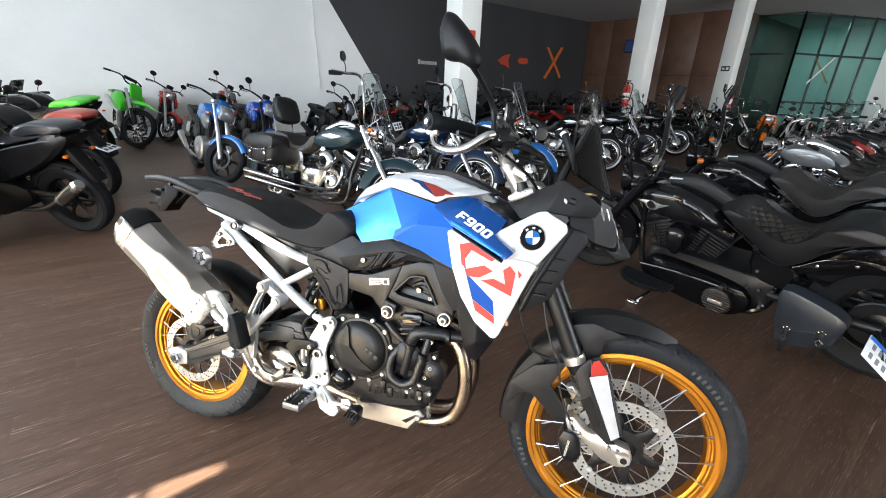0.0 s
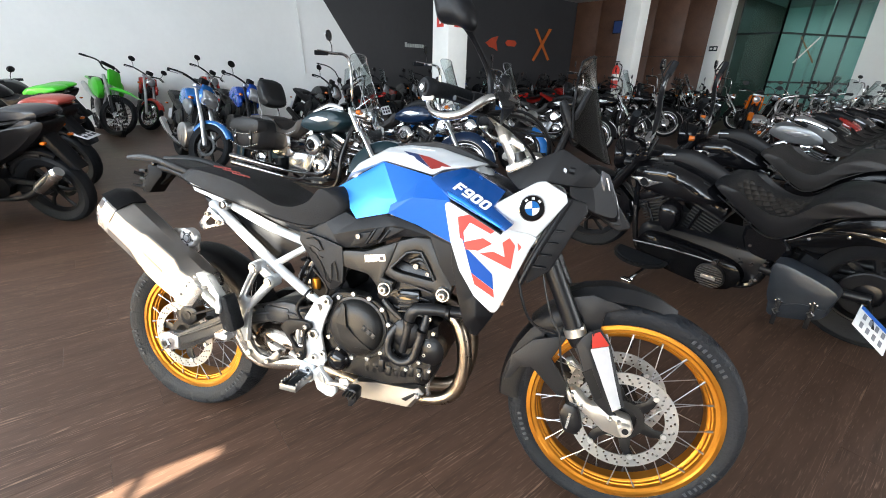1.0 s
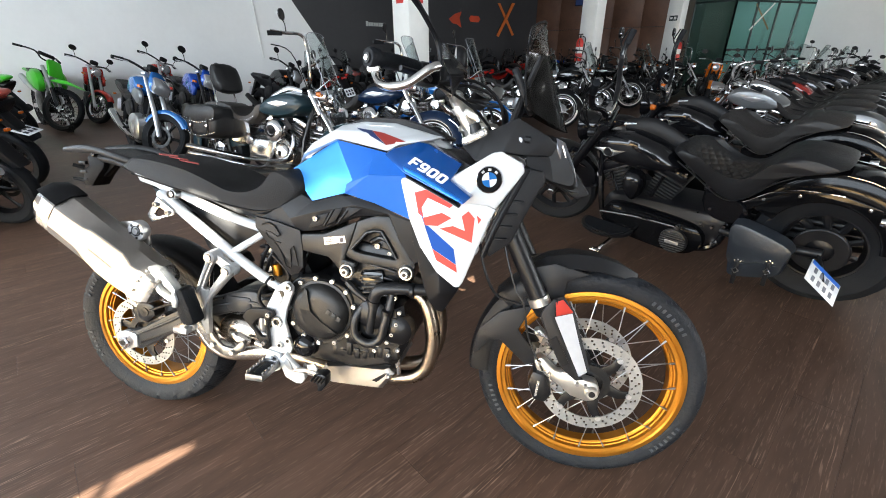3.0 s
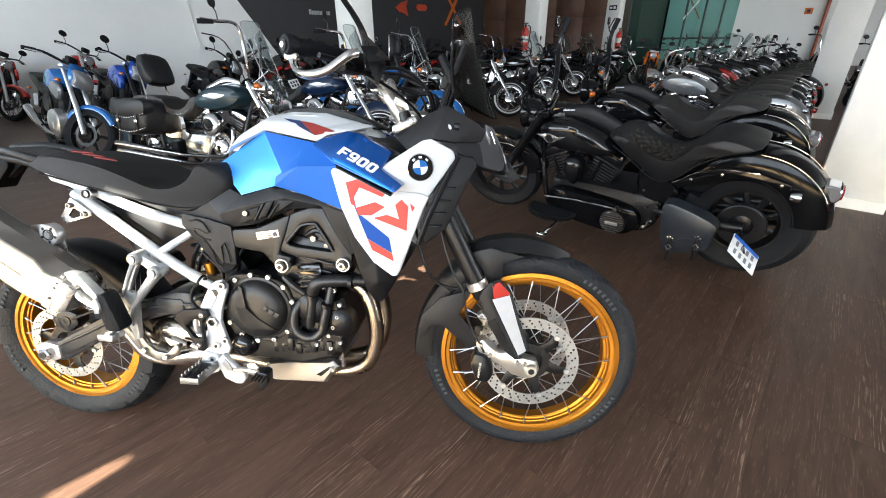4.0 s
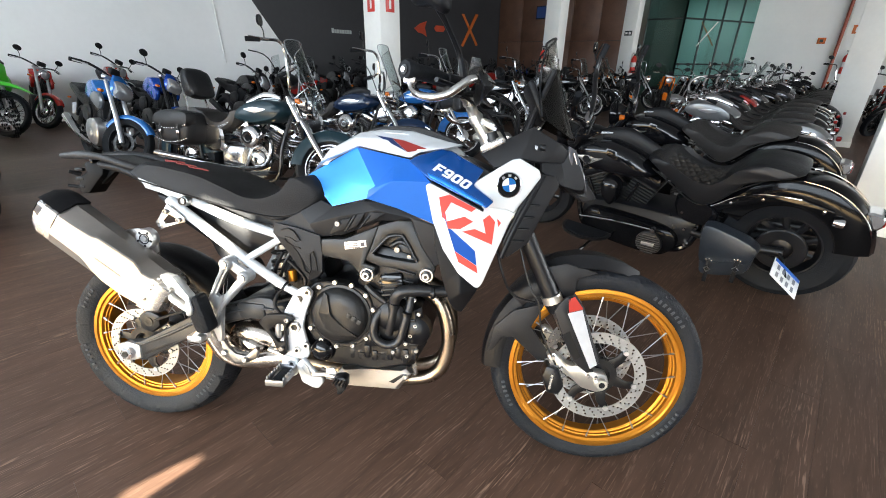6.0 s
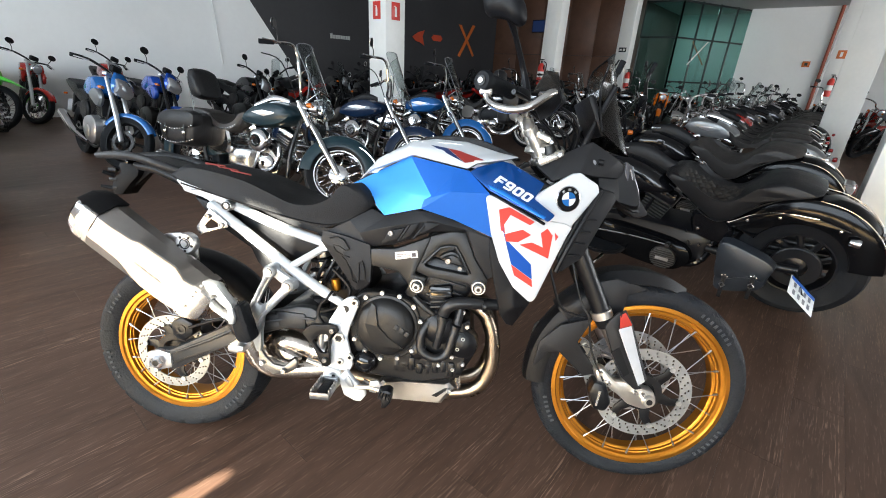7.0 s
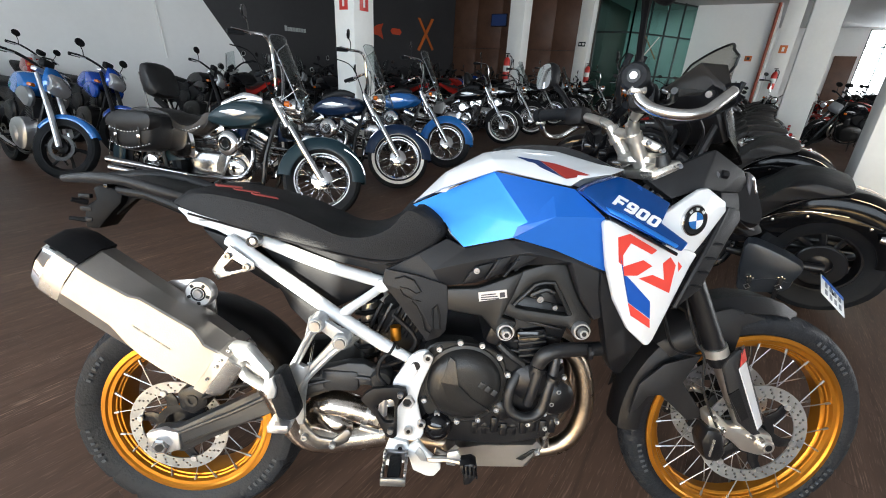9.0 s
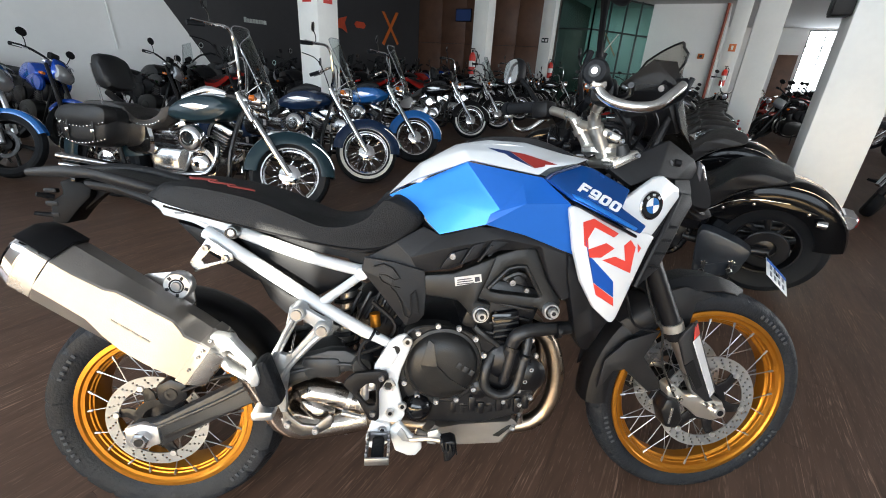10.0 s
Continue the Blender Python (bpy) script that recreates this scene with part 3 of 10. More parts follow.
# ---- motorcycles ----
def wheel(parent, name, x, R, w, rim_mat, hub_w=0.1, spokes=0, whitewall=False, blades=0, disc=0.0, disc_y=0.06, seg=36, hub_r=0.055):
    """A wheel with its tyre, rim, hub, spokes or cast blades and brake disc."""
    h = w * 0.5
    rr = R - w * 0.72
    root = part(name, lathe([(rr - 0.014, -h * 0.62), (rr + 0.008, -h * 0.66), (rr + 0.002, -h * 0.3), (rr - 0.022, 0), (rr + 0.002, h * 0.3), (rr + 0.008, h * 0.66), (rr - 0.014, h * 0.62), (rr - 0.036, 0)], seg, closed=True), rim_mat, parent)
    root.location = (x, 0, R)
    part("tyre", lathe([(rr - 0.004, -h * 0.68), (rr + 0.02, -h * 0.86), (R - w * 0.3, -h), (R - w * 0.1, -h * 0.78), (R - 0.003, -h * 0.35), (R, 0), (R - 0.003, h * 0.35), (R - w * 0.1, h * 0.78), (R - w * 0.3, h), (rr + 0.02, h * 0.86), (rr - 0.004, h * 0.68)], seg, closed=True), M["rubber"], root)
    if whitewall:
        for s in (-1, 1):
            part("whitewall", lathe([(rr + 0.016, s * h * 0.87), (rr + 0.035, s * (h * 0.955)), (R - w * 0.34, s * (h + 0.003)), (R - w * 0.34, s * (h - 0.006)), (rr + 0.016, s * h * 0.82)], seg, closed=True), M["whitewall"], root)
    part("hub", lathe([(0.012, -hub_w / 2 - 0.012), (hub_r * 0.64, -hub_w / 2 - 0.01), (hub_r, -hub_w / 2), (hub_r * 0.75, -hub_w / 4), (hub_r * 0.75, hub_w / 4), (hub_r, hub_w / 2), (hub_r * 0.64, hub_w / 2 + 0.01), (0.012, hub_w / 2 + 0.012)], 20), rim_mat if blades else M["chrome"], root)
    if spokes:
        bm = bmesh.new()
        for i in range(spokes):
            a = 2 * math.pi * i / spokes
            b = a + (0.42 if i % 4 < 2 else -0.42)
            s = 1 if i % 2 else -1
            p = Vector((math.cos(a) * (rr - 0.01), s * h * 0.15, math.sin(a) * (rr - 0.01)))
            q = Vector((math.cos(b) * hub_r * 0.9, s * hub_w * 0.45, math.sin(b) * hub_r * 0.9))
            tube([p, q], 0.0032, 4, 1, bm=bm)
        part("spokes", bm, M["chrome"], root)
    for i in range(blades):
        a = 2 * math.pi * i / blades
        bm = tube([(0.03, 0, 0), (rr * 0.5, 0, 0.01), (rr - 0.02, 0, 0)], [0.03, 0.016, 0.022], 6, 3, flat=0.6)
        bm.transform(Matrix.Rotation(a, 4, "Y"))
        part("wheel_spoke", bm, rim_mat, root)
    if disc:
        part("brake_disc", lathe([(disc * 0.72, disc_y - 0.002), (disc, disc_y - 0.002), (disc, disc_y + 0.002), (disc * 0.72, disc_y + 0.002)], 28, closed=True), M["engine_grey"], root)
    return root


def mirror(parent, base, tip, glass_r=0.05, material=None):
    b, t = Vector(base), Vector(tip)
    root = part("mirror", tube([b, (b + t) / 2 + Vector((0.01, 0, 0.01)), t], 0.005, 6, 3), material or M["chrome"], parent)
    m = Matrix.Translation(t + Vector((0, 0, glass_r * 0.5)))
    bm = lathe([(0.005, 0.016), (glass_r * 0.7, 0.012), (glass_r, -0.004), (glass_r * 0.96, -0.008), (0.005, -0.008)], 14)
    bm.transform(m @ Matrix.Rotation(radians(90), 4, "Z") @ Matrix.Diagonal((1.25, 1, 0.85, 1)))
    part("mirror_head", bm, material or M["chrome"], root)
    bm = lathe([(0.003, 0), (glass_r * 0.9, 0), (glass_r * 0.9, -0.002), (0.003, -0.002)], 14)
    bm.transform(m @ Matrix.Translation((-0.0095, 0, 0)) @ Matrix.Rotation(radians(90), 4, "Z") @ Matrix.Diagonal((1.25, 1, 0.85, 1)))
    part("mirror_glass", bm, M["mirror"], root)


def cruiser(label, paint, whitewall=False, screen=False, bags=False, backrest=False, seat="leather_sheen", tall_bars=0.0, spokes=True, row_black=False, group="row of cruisers"):
    """A heavy V-twin cruiser, front towards +x, standing on z = 0."""
    root = thing("cruiser_motorcycle", label, "motorcycle", group)
    metal = M["chrome"]
    fx, rx = 0.82, -0.82
    wheel(root, "front_wheel", fx, 0.325, 0.125, metal, 0.12, 40 if spokes else 0, whitewall, 0 if spokes else 9, 0.0 if spokes else 0.145, -0.075, hub_r=0.085 if spokes else 0.055)
    wheel(root, "rear_wheel", rx, 0.325, 0.15, metal, 0.14, 40 if spokes else 0, whitewall, 0 if spokes else 9, 0.0 if spokes else 0.145, -0.085, hub_r=0.085 if spokes else 0.055)
    ffd = part("front_fender", arc_band((fx, 0.325), 0.368, 2, 178, 0.175, drop=0.11, taper=0.95), paint, root)
    for s in (-1, 1):
        part("fender_trim", tube([(fx + 0.36 * math.cos(radians(q)), s * 0.086, 0.325 + 0.285 * math.sin(radians(q)) + 0.02) for q in (12, 30, 48, 62)], 0.006, 6, 3), M["chrome"], ffd)
    part("fender_tip", box((fx - 0.365, 0, 0.335), (0.012, 0.12, 0.06), 0.004), M["chrome"], ffd)
    rfd = part("rear_fender", arc_band((rx, 0.345), 0.4, 8, 200, 0.235, drop=0.17, taper=0.95), paint if not row_black else M["black_gloss"], root)
    for s in (-1, 1):
        if bags or screen:
            part("fender_trim", tube([(rx + 0.392 * math.cos(radians(q)), s * 0.113, 0.345 + 0.385 * math.sin(radians(q))) for q in (60, 85, 110, 135, 160, 182)], 0.004, 6, 3), M["steel"], rfd)
        for q in (45, 75, 110, 150):
            part("fender_bolt", lathe([(0.001, -0.006), (0.008, -0.005), (0.011, 0), (0.011, 0.004)], 10, (rx + 0.34 * math.cos(radians(q)), s * 0.12, 0.345 + 0.34 * math.sin(radians(q))), m=None), M["chrome"], rfd)
    # fork, headlamp, bars
    top = Vector((0.40, 0, 0.93))
    for s in (-1, 1):
        ax = Vector((fx, s * 0.105, 0.325))
        tp = top + Vector((0, s * 0.105, 0))
        leg = part("fork_leg", tube([ax, ax.lerp(tp, 0.45)], [0.028, 0.03], 10, 1), metal, root)
        part("fork_tube", tube([ax.lerp(tp, 0.4), tp], 0.024, 10, 1), M["chrome"], leg)
    part("fork_cover", merged(tube([(0.53, -0.105, 0.72), (0.42, -0.105, 0.9)], 0.034, 10, 1), tube([(0.53, 0.105, 0.72), (0.42, 0.105, 0.9)], 0.034, 10, 1), box((0.44, 0, 0.88), (0.07, 0.27, 0.035), 0.01)), metal, root)
    lamp = part("headlight", lathe([(0.01, -0.11), (0.05, -0.1), (0.085, -0.04), (0.092, 0.02), (0.096, 0.03), (0.088, 0.04)], 22, m=Matrix.Translation((0.58, 0, 0.9)) @ Matrix.Rotation(radians(-90), 4, "Z")), metal, root)
    part("lens", lathe([(0.002, 0.052), (0.05, 0.046), (0.086, 0.034), (0.086, 0.028), (0.002, 0.028)], 22, m=Matrix.Translation((0.58, 0, 0.9)) @ Matrix.Rotation(radians(-90), 4, "Z")), M["lamp_clear"], lamp)
    if screen:
        for s in (-1, 1):
            part("spotlight", lathe([(0.01, -0.06), (0.045, -0.04), (0.058, 0.02), (0.05, 0.026), (0.002, 0.03)], 16, m=Matrix.Translation((0.57, s * 0.17, 0.87)) @ Matrix.Rotation(radians(-90), 4, "Z")), M["chrome"], root)
    zb = 1.08 + tall_bars
    part("handlebar", tube([(0.16, -0.4, zb - 0.03), (0.25, -0.36, zb), (0.37, -0.26, zb + 0.01), (0.42, -0.16, 1.06), (0.41, -0.08, 0.98), (0.41, 0.08, 0.98), (0.42, 0.16, 1.06), (0.37, 0.26, zb + 0.01), (0.25, 0.36, zb), (0.16, 0.4, zb - 0.03)], 0.0135, 8, 5), metal, root)
    for s in (-1, 1):
        part("grip", tube([(0.12, s * 0.425, zb - 0.04), (0.22, s * 0.375, zb - 0.01)], 0.02, 8, 1), M["rubber"], root)
        part("lever", tube([(0.25, s * 0.36, zb - 0.005), (0.25, s * 0.4, zb - 0.01), (0.16, s * 0.47, zb - 0.03)], 0.006, 6, 3), metal, root)
        mirror(root, (0.25, s * 0.36, zb), (0.22, s * 0.42, zb + 0.1), 0.05, M["black_metal"])
        part("bar_cable", tube([(0.25, s * 0.34, zb - 0.01), (0.36, s * 0.22, zb - 0.06), (0.42, s * 0.1, 0.98), (0.42, s * 0.05, 0.86)], 0.005, 6, 4), M["black_plastic"], root)
        part("turn_signal", lathe([(0.004, -0.035), (0.018, -0.03), (0.025, 0), (0.022, 0.01), (0.003, 0.014)], 12, m=Matrix.Translation((0.54, s * 0.23, 0.87)) @ Matrix.Rotation(radians(-90), 4, "Z")), M["lamp_amber"], root)
        part("rear_turn_signal", lathe([(0.004, -0.04), (0.019, -0.034), (0.026, 0), (0.023, 0.01), (0.003, 0.014)], 12, m=Matrix.Translation((-1.13, s * 0.13, 0.62)) @ Matrix.Rotation(radians(90), 4, "Z")), M["chrome"], root)
    if screen:
        bm = bmesh.new()
        cols, rows_ = 9, 7
        loops = []
        for j in range(rows_):
            t = j / (rows_ - 1)
            hw = 0.22 - 0.05 * t**2
            loops.append([Vector((0.72 - 0.27 * t - 0.1 * (2 * i / (cols - 1) - 1) ** 2, hw * (2 * i / (cols - 1) - 1), 0.88 + 0.58 * t - 0.06 * t * (2 * i / (cols - 1) - 1) ** 4)) for i in range(cols)])
        back = [[q - Vector((0.005, 0, 0)) for q in ring] for ring in loops]
        for a in (loops, back):
            vs = [[bm.verts.new(q) for q in r] for r in a]
            for j in range(rows_ - 1):
                for i in range(cols - 1):
                    bm.faces.new((vs[j][i], vs[j][i + 1], vs[j + 1][i + 1], vs[j + 1][i]))
        sc = part("windshield", bm, M["screen"], root, "clear acrylic windshield")
        part("windshield_brace", merged(tube([(0.56, -0.21, 1.03), (0.655, 0, 1.03), (0.56, 0.21, 1.03)], 0.007, 6, 4, flat=2.0), tube([(0.47, -0.13, 0.92), (0.6, -0.14, 1.04)], 0.006, 6, 1), tube([(0.47, 0.13, 0.92), (0.6, 0.14, 1.04)], 0.006, 6, 1)), M["chrome"], sc)
        part("windshield_edge", tube([loops[0][0], loops[2][0], loops[4][0], loops[6][0], loops[6][2], loops[6][4], loops[6][6], loops[6][8], loops[4][8], loops[2][8], loops[0][8]], 0.0035, 6, 3), M["lamp_clear"], sc)
    # tank, seat
    tank = [(0.36, 0.9), (0.2, 0.93), (0.0, 0.9), (-0.17, 0.8), (-0.19, 0.74), (0.05, 0.7), (0.3, 0.74), (0.42, 0.82)]
    tk = part("fuel_tank", puff(tank, [(0.5, -0.165), (0.82, -0.15), (0.96, -0.11), (1.0, -0.05), (1.02, 0), (1.0, 0.05), (0.96, 0.11), (0.82, 0.15), (0.5, 0.165)], n=4), paint, root)
    part("tank_console", tube([(0.28, 0, 0.935), (0.12, 0, 0.945), (-0.1, 0, 0.875)], [0.03, 0.055, 0.035], 10, 4, flat=0.4), M["chrome"] if paint in (M["silver"], M["slate"]) else M["black_plastic"], tk)
    for s in (-1, 1):
        part("tank_badge", prism([(0.24, 0.84), (0.1, 0.855), (-0.02, 0.83), (0.04, 0.815), (0.12, 0.8), (0.2, 0.82)], s * 0.158, s * 0.166, 0.002), M["alloy"], tk)
    st = [(-0.1, 0.825), (-0.18, 0.74), (-0.29, 0.69), (-0.41, 0.695), (-0.5, 0.755), (-0.53, 0.79), (-0.56, 0.75), (-0.47, 0.66), (-0.38, 0.625), (-0.25, 0.63), (-0.14, 0.71)]
    pil = [(-0.53, 0.775), (-0.6, 0.81), (-0.74, 0.822), (-0.88, 0.812), (-0.93, 0.79), (-0.9, 0.772), (-0.75, 0.765), (-0.6, 0.735), (-0.55, 0.735)]
    part("pillion_seat", puff(pil, [(0.8, -0.13), (0.95, -0.115), (1.0, -0.07), (1.03, 0), (1.0, 0.07), (0.95, 0.115), (0.8, 0.13)], n=4), M[seat], root)
    part("seat", puff(st, [(0.78, -0.17), (0.94, -0.15), (1.0, -0.1), (1.03, 0), (1.0, 0.1), (0.94, 0.15), (0.78, 0.17)], n=4), M[seat], root, "black padded leather seat")
    if bags:
        for k in range(12):
            part("seat_stud", lathe([(0.001, -0.176), (0.005, -0.175), (0.007, -0.168)], 6, (-0.2 - 0.028 * k, 0, 0.655 + 0.0016 * (k - 5) ** 2)), M["chrome"], root)
    part("frame", merged(tube([(0.42, 0, 0.84), (0.36, -0.1, 0.5), (0.3, -0.13, 0.2), (-0.1, -0.14, 0.17), (-0.5, -0.13, 0.2), (-0.62, -0.12, 0.5), (-0.4, -0.06, 0.66), (0.1, 0, 0.74), (0.42, 0, 0.84)], 0.018, 7, 4), tube([(0.36, 0.1, 0.5), (0.3, 0.13, 0.2), (-0.1, 0.14, 0.17), (-0.5, 0.13, 0.2), (-0.62, 0.12, 0.5)], 0.018, 7, 4)), M["black_metal"], root)
    # engine
    eng = part("crankcase", merged(lathe([(0.05, -0.15), (0.17, -0.14), (0.19, -0.1), (0.19, 0.1), (0.17, 0.14), (0.05, 0.15)], 22, (0.08, 0, 0.36)), box((-0.2, 0, 0.37), (0.3, 0.26, 0.24), 0.04)), M["polished_case"], root)
    for dx, ang in ((0.2, -24), (-0.04, 22)):
        cy = part("cylinder", box((0, 0, 0.085), (0.115, 0.13, 0.19), 0.02), M["engine_grey"], eng)
        cy.matrix_basis = pose(dx, 0, 0.47, 0, -ang)
        fin = part("cooling_fin", box((0, 0, 0), (0.152, 0.17, 0.009), 0.003), M["fin"], cy)
        for k in range(1, 8):
            share("cooling_fin", fin, Matrix.Translation((0, 0, k * 0.024)), cy)
        part("rocker_cover", box((0, 0, 0.215), (0.17, 0.17, 0.06), 0.018), metal, cy)
    part("air_cleaner", lathe([(0.01, -0.232), (0.035, -0.232), (0.04, -0.238), (0.055, -0.238), (0.06, -0.232), (0.08, -0.228), (0.1, -0.212), (0.106, -0.195), (0.106, -0.15), (0.05, -0.12)], 28, (0.08, 0, 0.58)), metal, eng, "round air cleaner cover")
    part("timing_cover", lathe([(0.01, -0.185), (0.06, -0.182), (0.085, -0.168), (0.1, -0.145), (0.1, -0.12)], 24, (0.12, 0, 0.37)), metal, eng)
    part("primary_cover", merged(puff([(0.26, 0.36), (0.22, 0.46), (0.1, 0.48), (-0.3, 0.42), (-0.4, 0.36), (-0.32, 0.27), (0.1, 0.24), (0.22, 0.27)], [(0.8, 0.2), (0.95, 0.19), (1, 0.16), (1, 0.12)], n=3)), metal, eng)
    part("derby_cover", lathe([(0.01, 0.215), (0.06, 0.214), (0.08, 0.205), (0.085, 0.185)], 20, (-0.22, 0, 0.35)), M["chrome"], eng)
    for k, (zz, xx, ln) in enumerate(((0.3, 0.24, -1.12), (0.23, 0.02, -1.1))):
        ex = part("exhaust_pipe", tube([(xx - 0.06, -0.1, 0.58), (xx + 0.03, -0.14, 0.54), (xx + 0.02, -0.165, 0.4), (xx - 0.1, -0.18, zz), (-0.35, -0.2, zz - 0.01)], 0.02, 9, 5), M["exhaust"], root)
        part("muffler", tube([(-0.32, -0.2, zz - 0.01), (-0.45, -0.205, zz), (ln, -0.21, zz + 0.05)], [0.02, 0.028, 0.032], 12, 3), M["exhaust"], ex)
    for s in (-1, 1):
        part("footboard", prism([(0.42, 0.28), (0.4, 0.3), (0.12, 0.27), (0.1, 0.255), (0.38, 0.265)], s * 0.24, s * 0.36, 0.004), M["rubber"], root)
        part("rear_shock_cover", tube([(-0.5, s * 0.12, 0.3), (-0.82, s * 0.115, 0.325)], 0.022, 8, 1), M["black_metal"], root)
        part("fender_strut", prism([(-0.5, 0.62), (-0.62, 0.7), (-0.98, 0.66), (-1.02, 0.6), (-0.6, 0.6)], s * 0.105, s * 0.118, 0.003), metal, root)
    part("oil_tank", puff([(-0.3, 0.66), (-0.28, 0.46), (-0.36, 0.42), (-0.52, 0.44), (-0.55, 0.6), (-0.45, 0.68)], [(0.85, -0.17), (1, -0.15), (1, 0.15), (0.85, 0.17)], n=2), metal, root)
    if bags:
        for s in (-1, 1):
            bag = part("saddlebag", puff([(-0.48, 0.75), (-0.47, 0.6), (-0.51, 0.49), (-0.62, 0.455), (-0.82, 0.47), (-0.91, 0.54), (-0.92, 0.66), (-0.84, 0.75), (-0.64, 0.775)], [(0.55, s * 0.385), (0.82, s * 0.37), (0.95, s * 0.34), (1, s * 0.28), (1, s * 0.17), (0.9, s * 0.16)], n=3), M["leather"], root, "black leather saddlebag with silver studs")
            flap = part("flap", puff([(-0.465, 0.765), (-0.47, 0.66), (-0.55, 0.615), (-0.7, 0.6), (-0.86, 0.625), (-0.93, 0.68), (-0.85, 0.765), (-0.64, 0.79)], [(0.7, s * 0.392), (0.9, s * 0.38), (0.99, s * 0.35), (1, s * 0.29)], n=3), M["leather"], bag)
            stud = None
            for k in range(28):
                a = k % 14
                q = Matrix.Translation((-0.5 - 0.03 * a, s * (0.392 if 2 < a < 11 else 0.378), (0.655 if k < 14 else 0.53) - 0.04 * math.sin(a / 13 * math.pi)))
                if stud is None:
                    stud = part("stud", lathe([(0.001, -0.008), (0.005, -0.006), (0.007, 0), (0.005, 0.006), (0.001, 0.008)], 6), M["chrome"], bag)
                    stud.matrix_basis = q
                else:
                    share("stud", stud, q, bag)
            for xx in (-0.58, -0.8):
                part("strap", tube([(xx, s * 0.388, 0.66), (xx, s * 0.397, 0.6), (xx - 0.01, s * 0.385, 0.5)], 0.011, 6, 3, flat=0.5), M["leather"], bag)
                part("buckle", box((xx, s * 0.398, 0.585), (0.032, 0.008, 0.028), 0.003), M["chrome"], bag)
    if backrest:
        part("backrest", puff([(-0.62, 0.93), (-0.64, 1.06), (-0.7, 1.17), (-0.78, 1.17), (-0.79, 1.03), (-0.73, 0.91)], [(0.55, -0.15), (0.88, -0.125), (1.0, -0.07), (1.03, 0), (1.0, 0.07), (0.88, 0.125), (0.55, 0.15)], n=3), M["leather"], root, "padded passenger backrest")
        part("sissy_bar", merged(*[tube([(-0.68, s * 0.13, 0.6), (-0.74, s * 0.12, 0.85), (-0.81, s * 0.1, 1.1)], 0.009, 6, 4) for s in (-1, 1)]), M["chrome"], root)
    part("tail_light", box((-1.19, 0, 0.6), (0.05, 0.08, 0.05), 0.018), M["lamp_red"], root)
    part("side_stand", tube([(-0.05, 0.13, 0.2), (-0.02, 0.2, 0.1), (0.0, 0.235, 0.05)], 0.012, 6, 3), M["black_metal"], root)
    return root


FRONT_PARTS = ("front_wheel", "front_fender", "fork", "headlight", "spotlight", "handlebar", "grip", "lever", "mirror", "turn_signal", "windshield", "instrument", "number_board", "bar_pad", "windscreen")


def steer(root, degrees, head=(0.4, 0.93), axle=(0.82, 0.325)):
    """Turn the front end to the machine's left about its steering head."""
    p = Vector((head[0], 0, head[1]))
    ax = (p - Vector((axle[0], 0, axle[1]))).normalized()
    m = Matrix.Translation(p) @ Matrix.Rotation(radians(degrees), 4, ax) @ Matrix.Translation(-p)
    for o in root.children:
        if o.name.startswith(FRONT_PARTS):
            o.matrix_basis = m @ o.matrix_basis
    return root


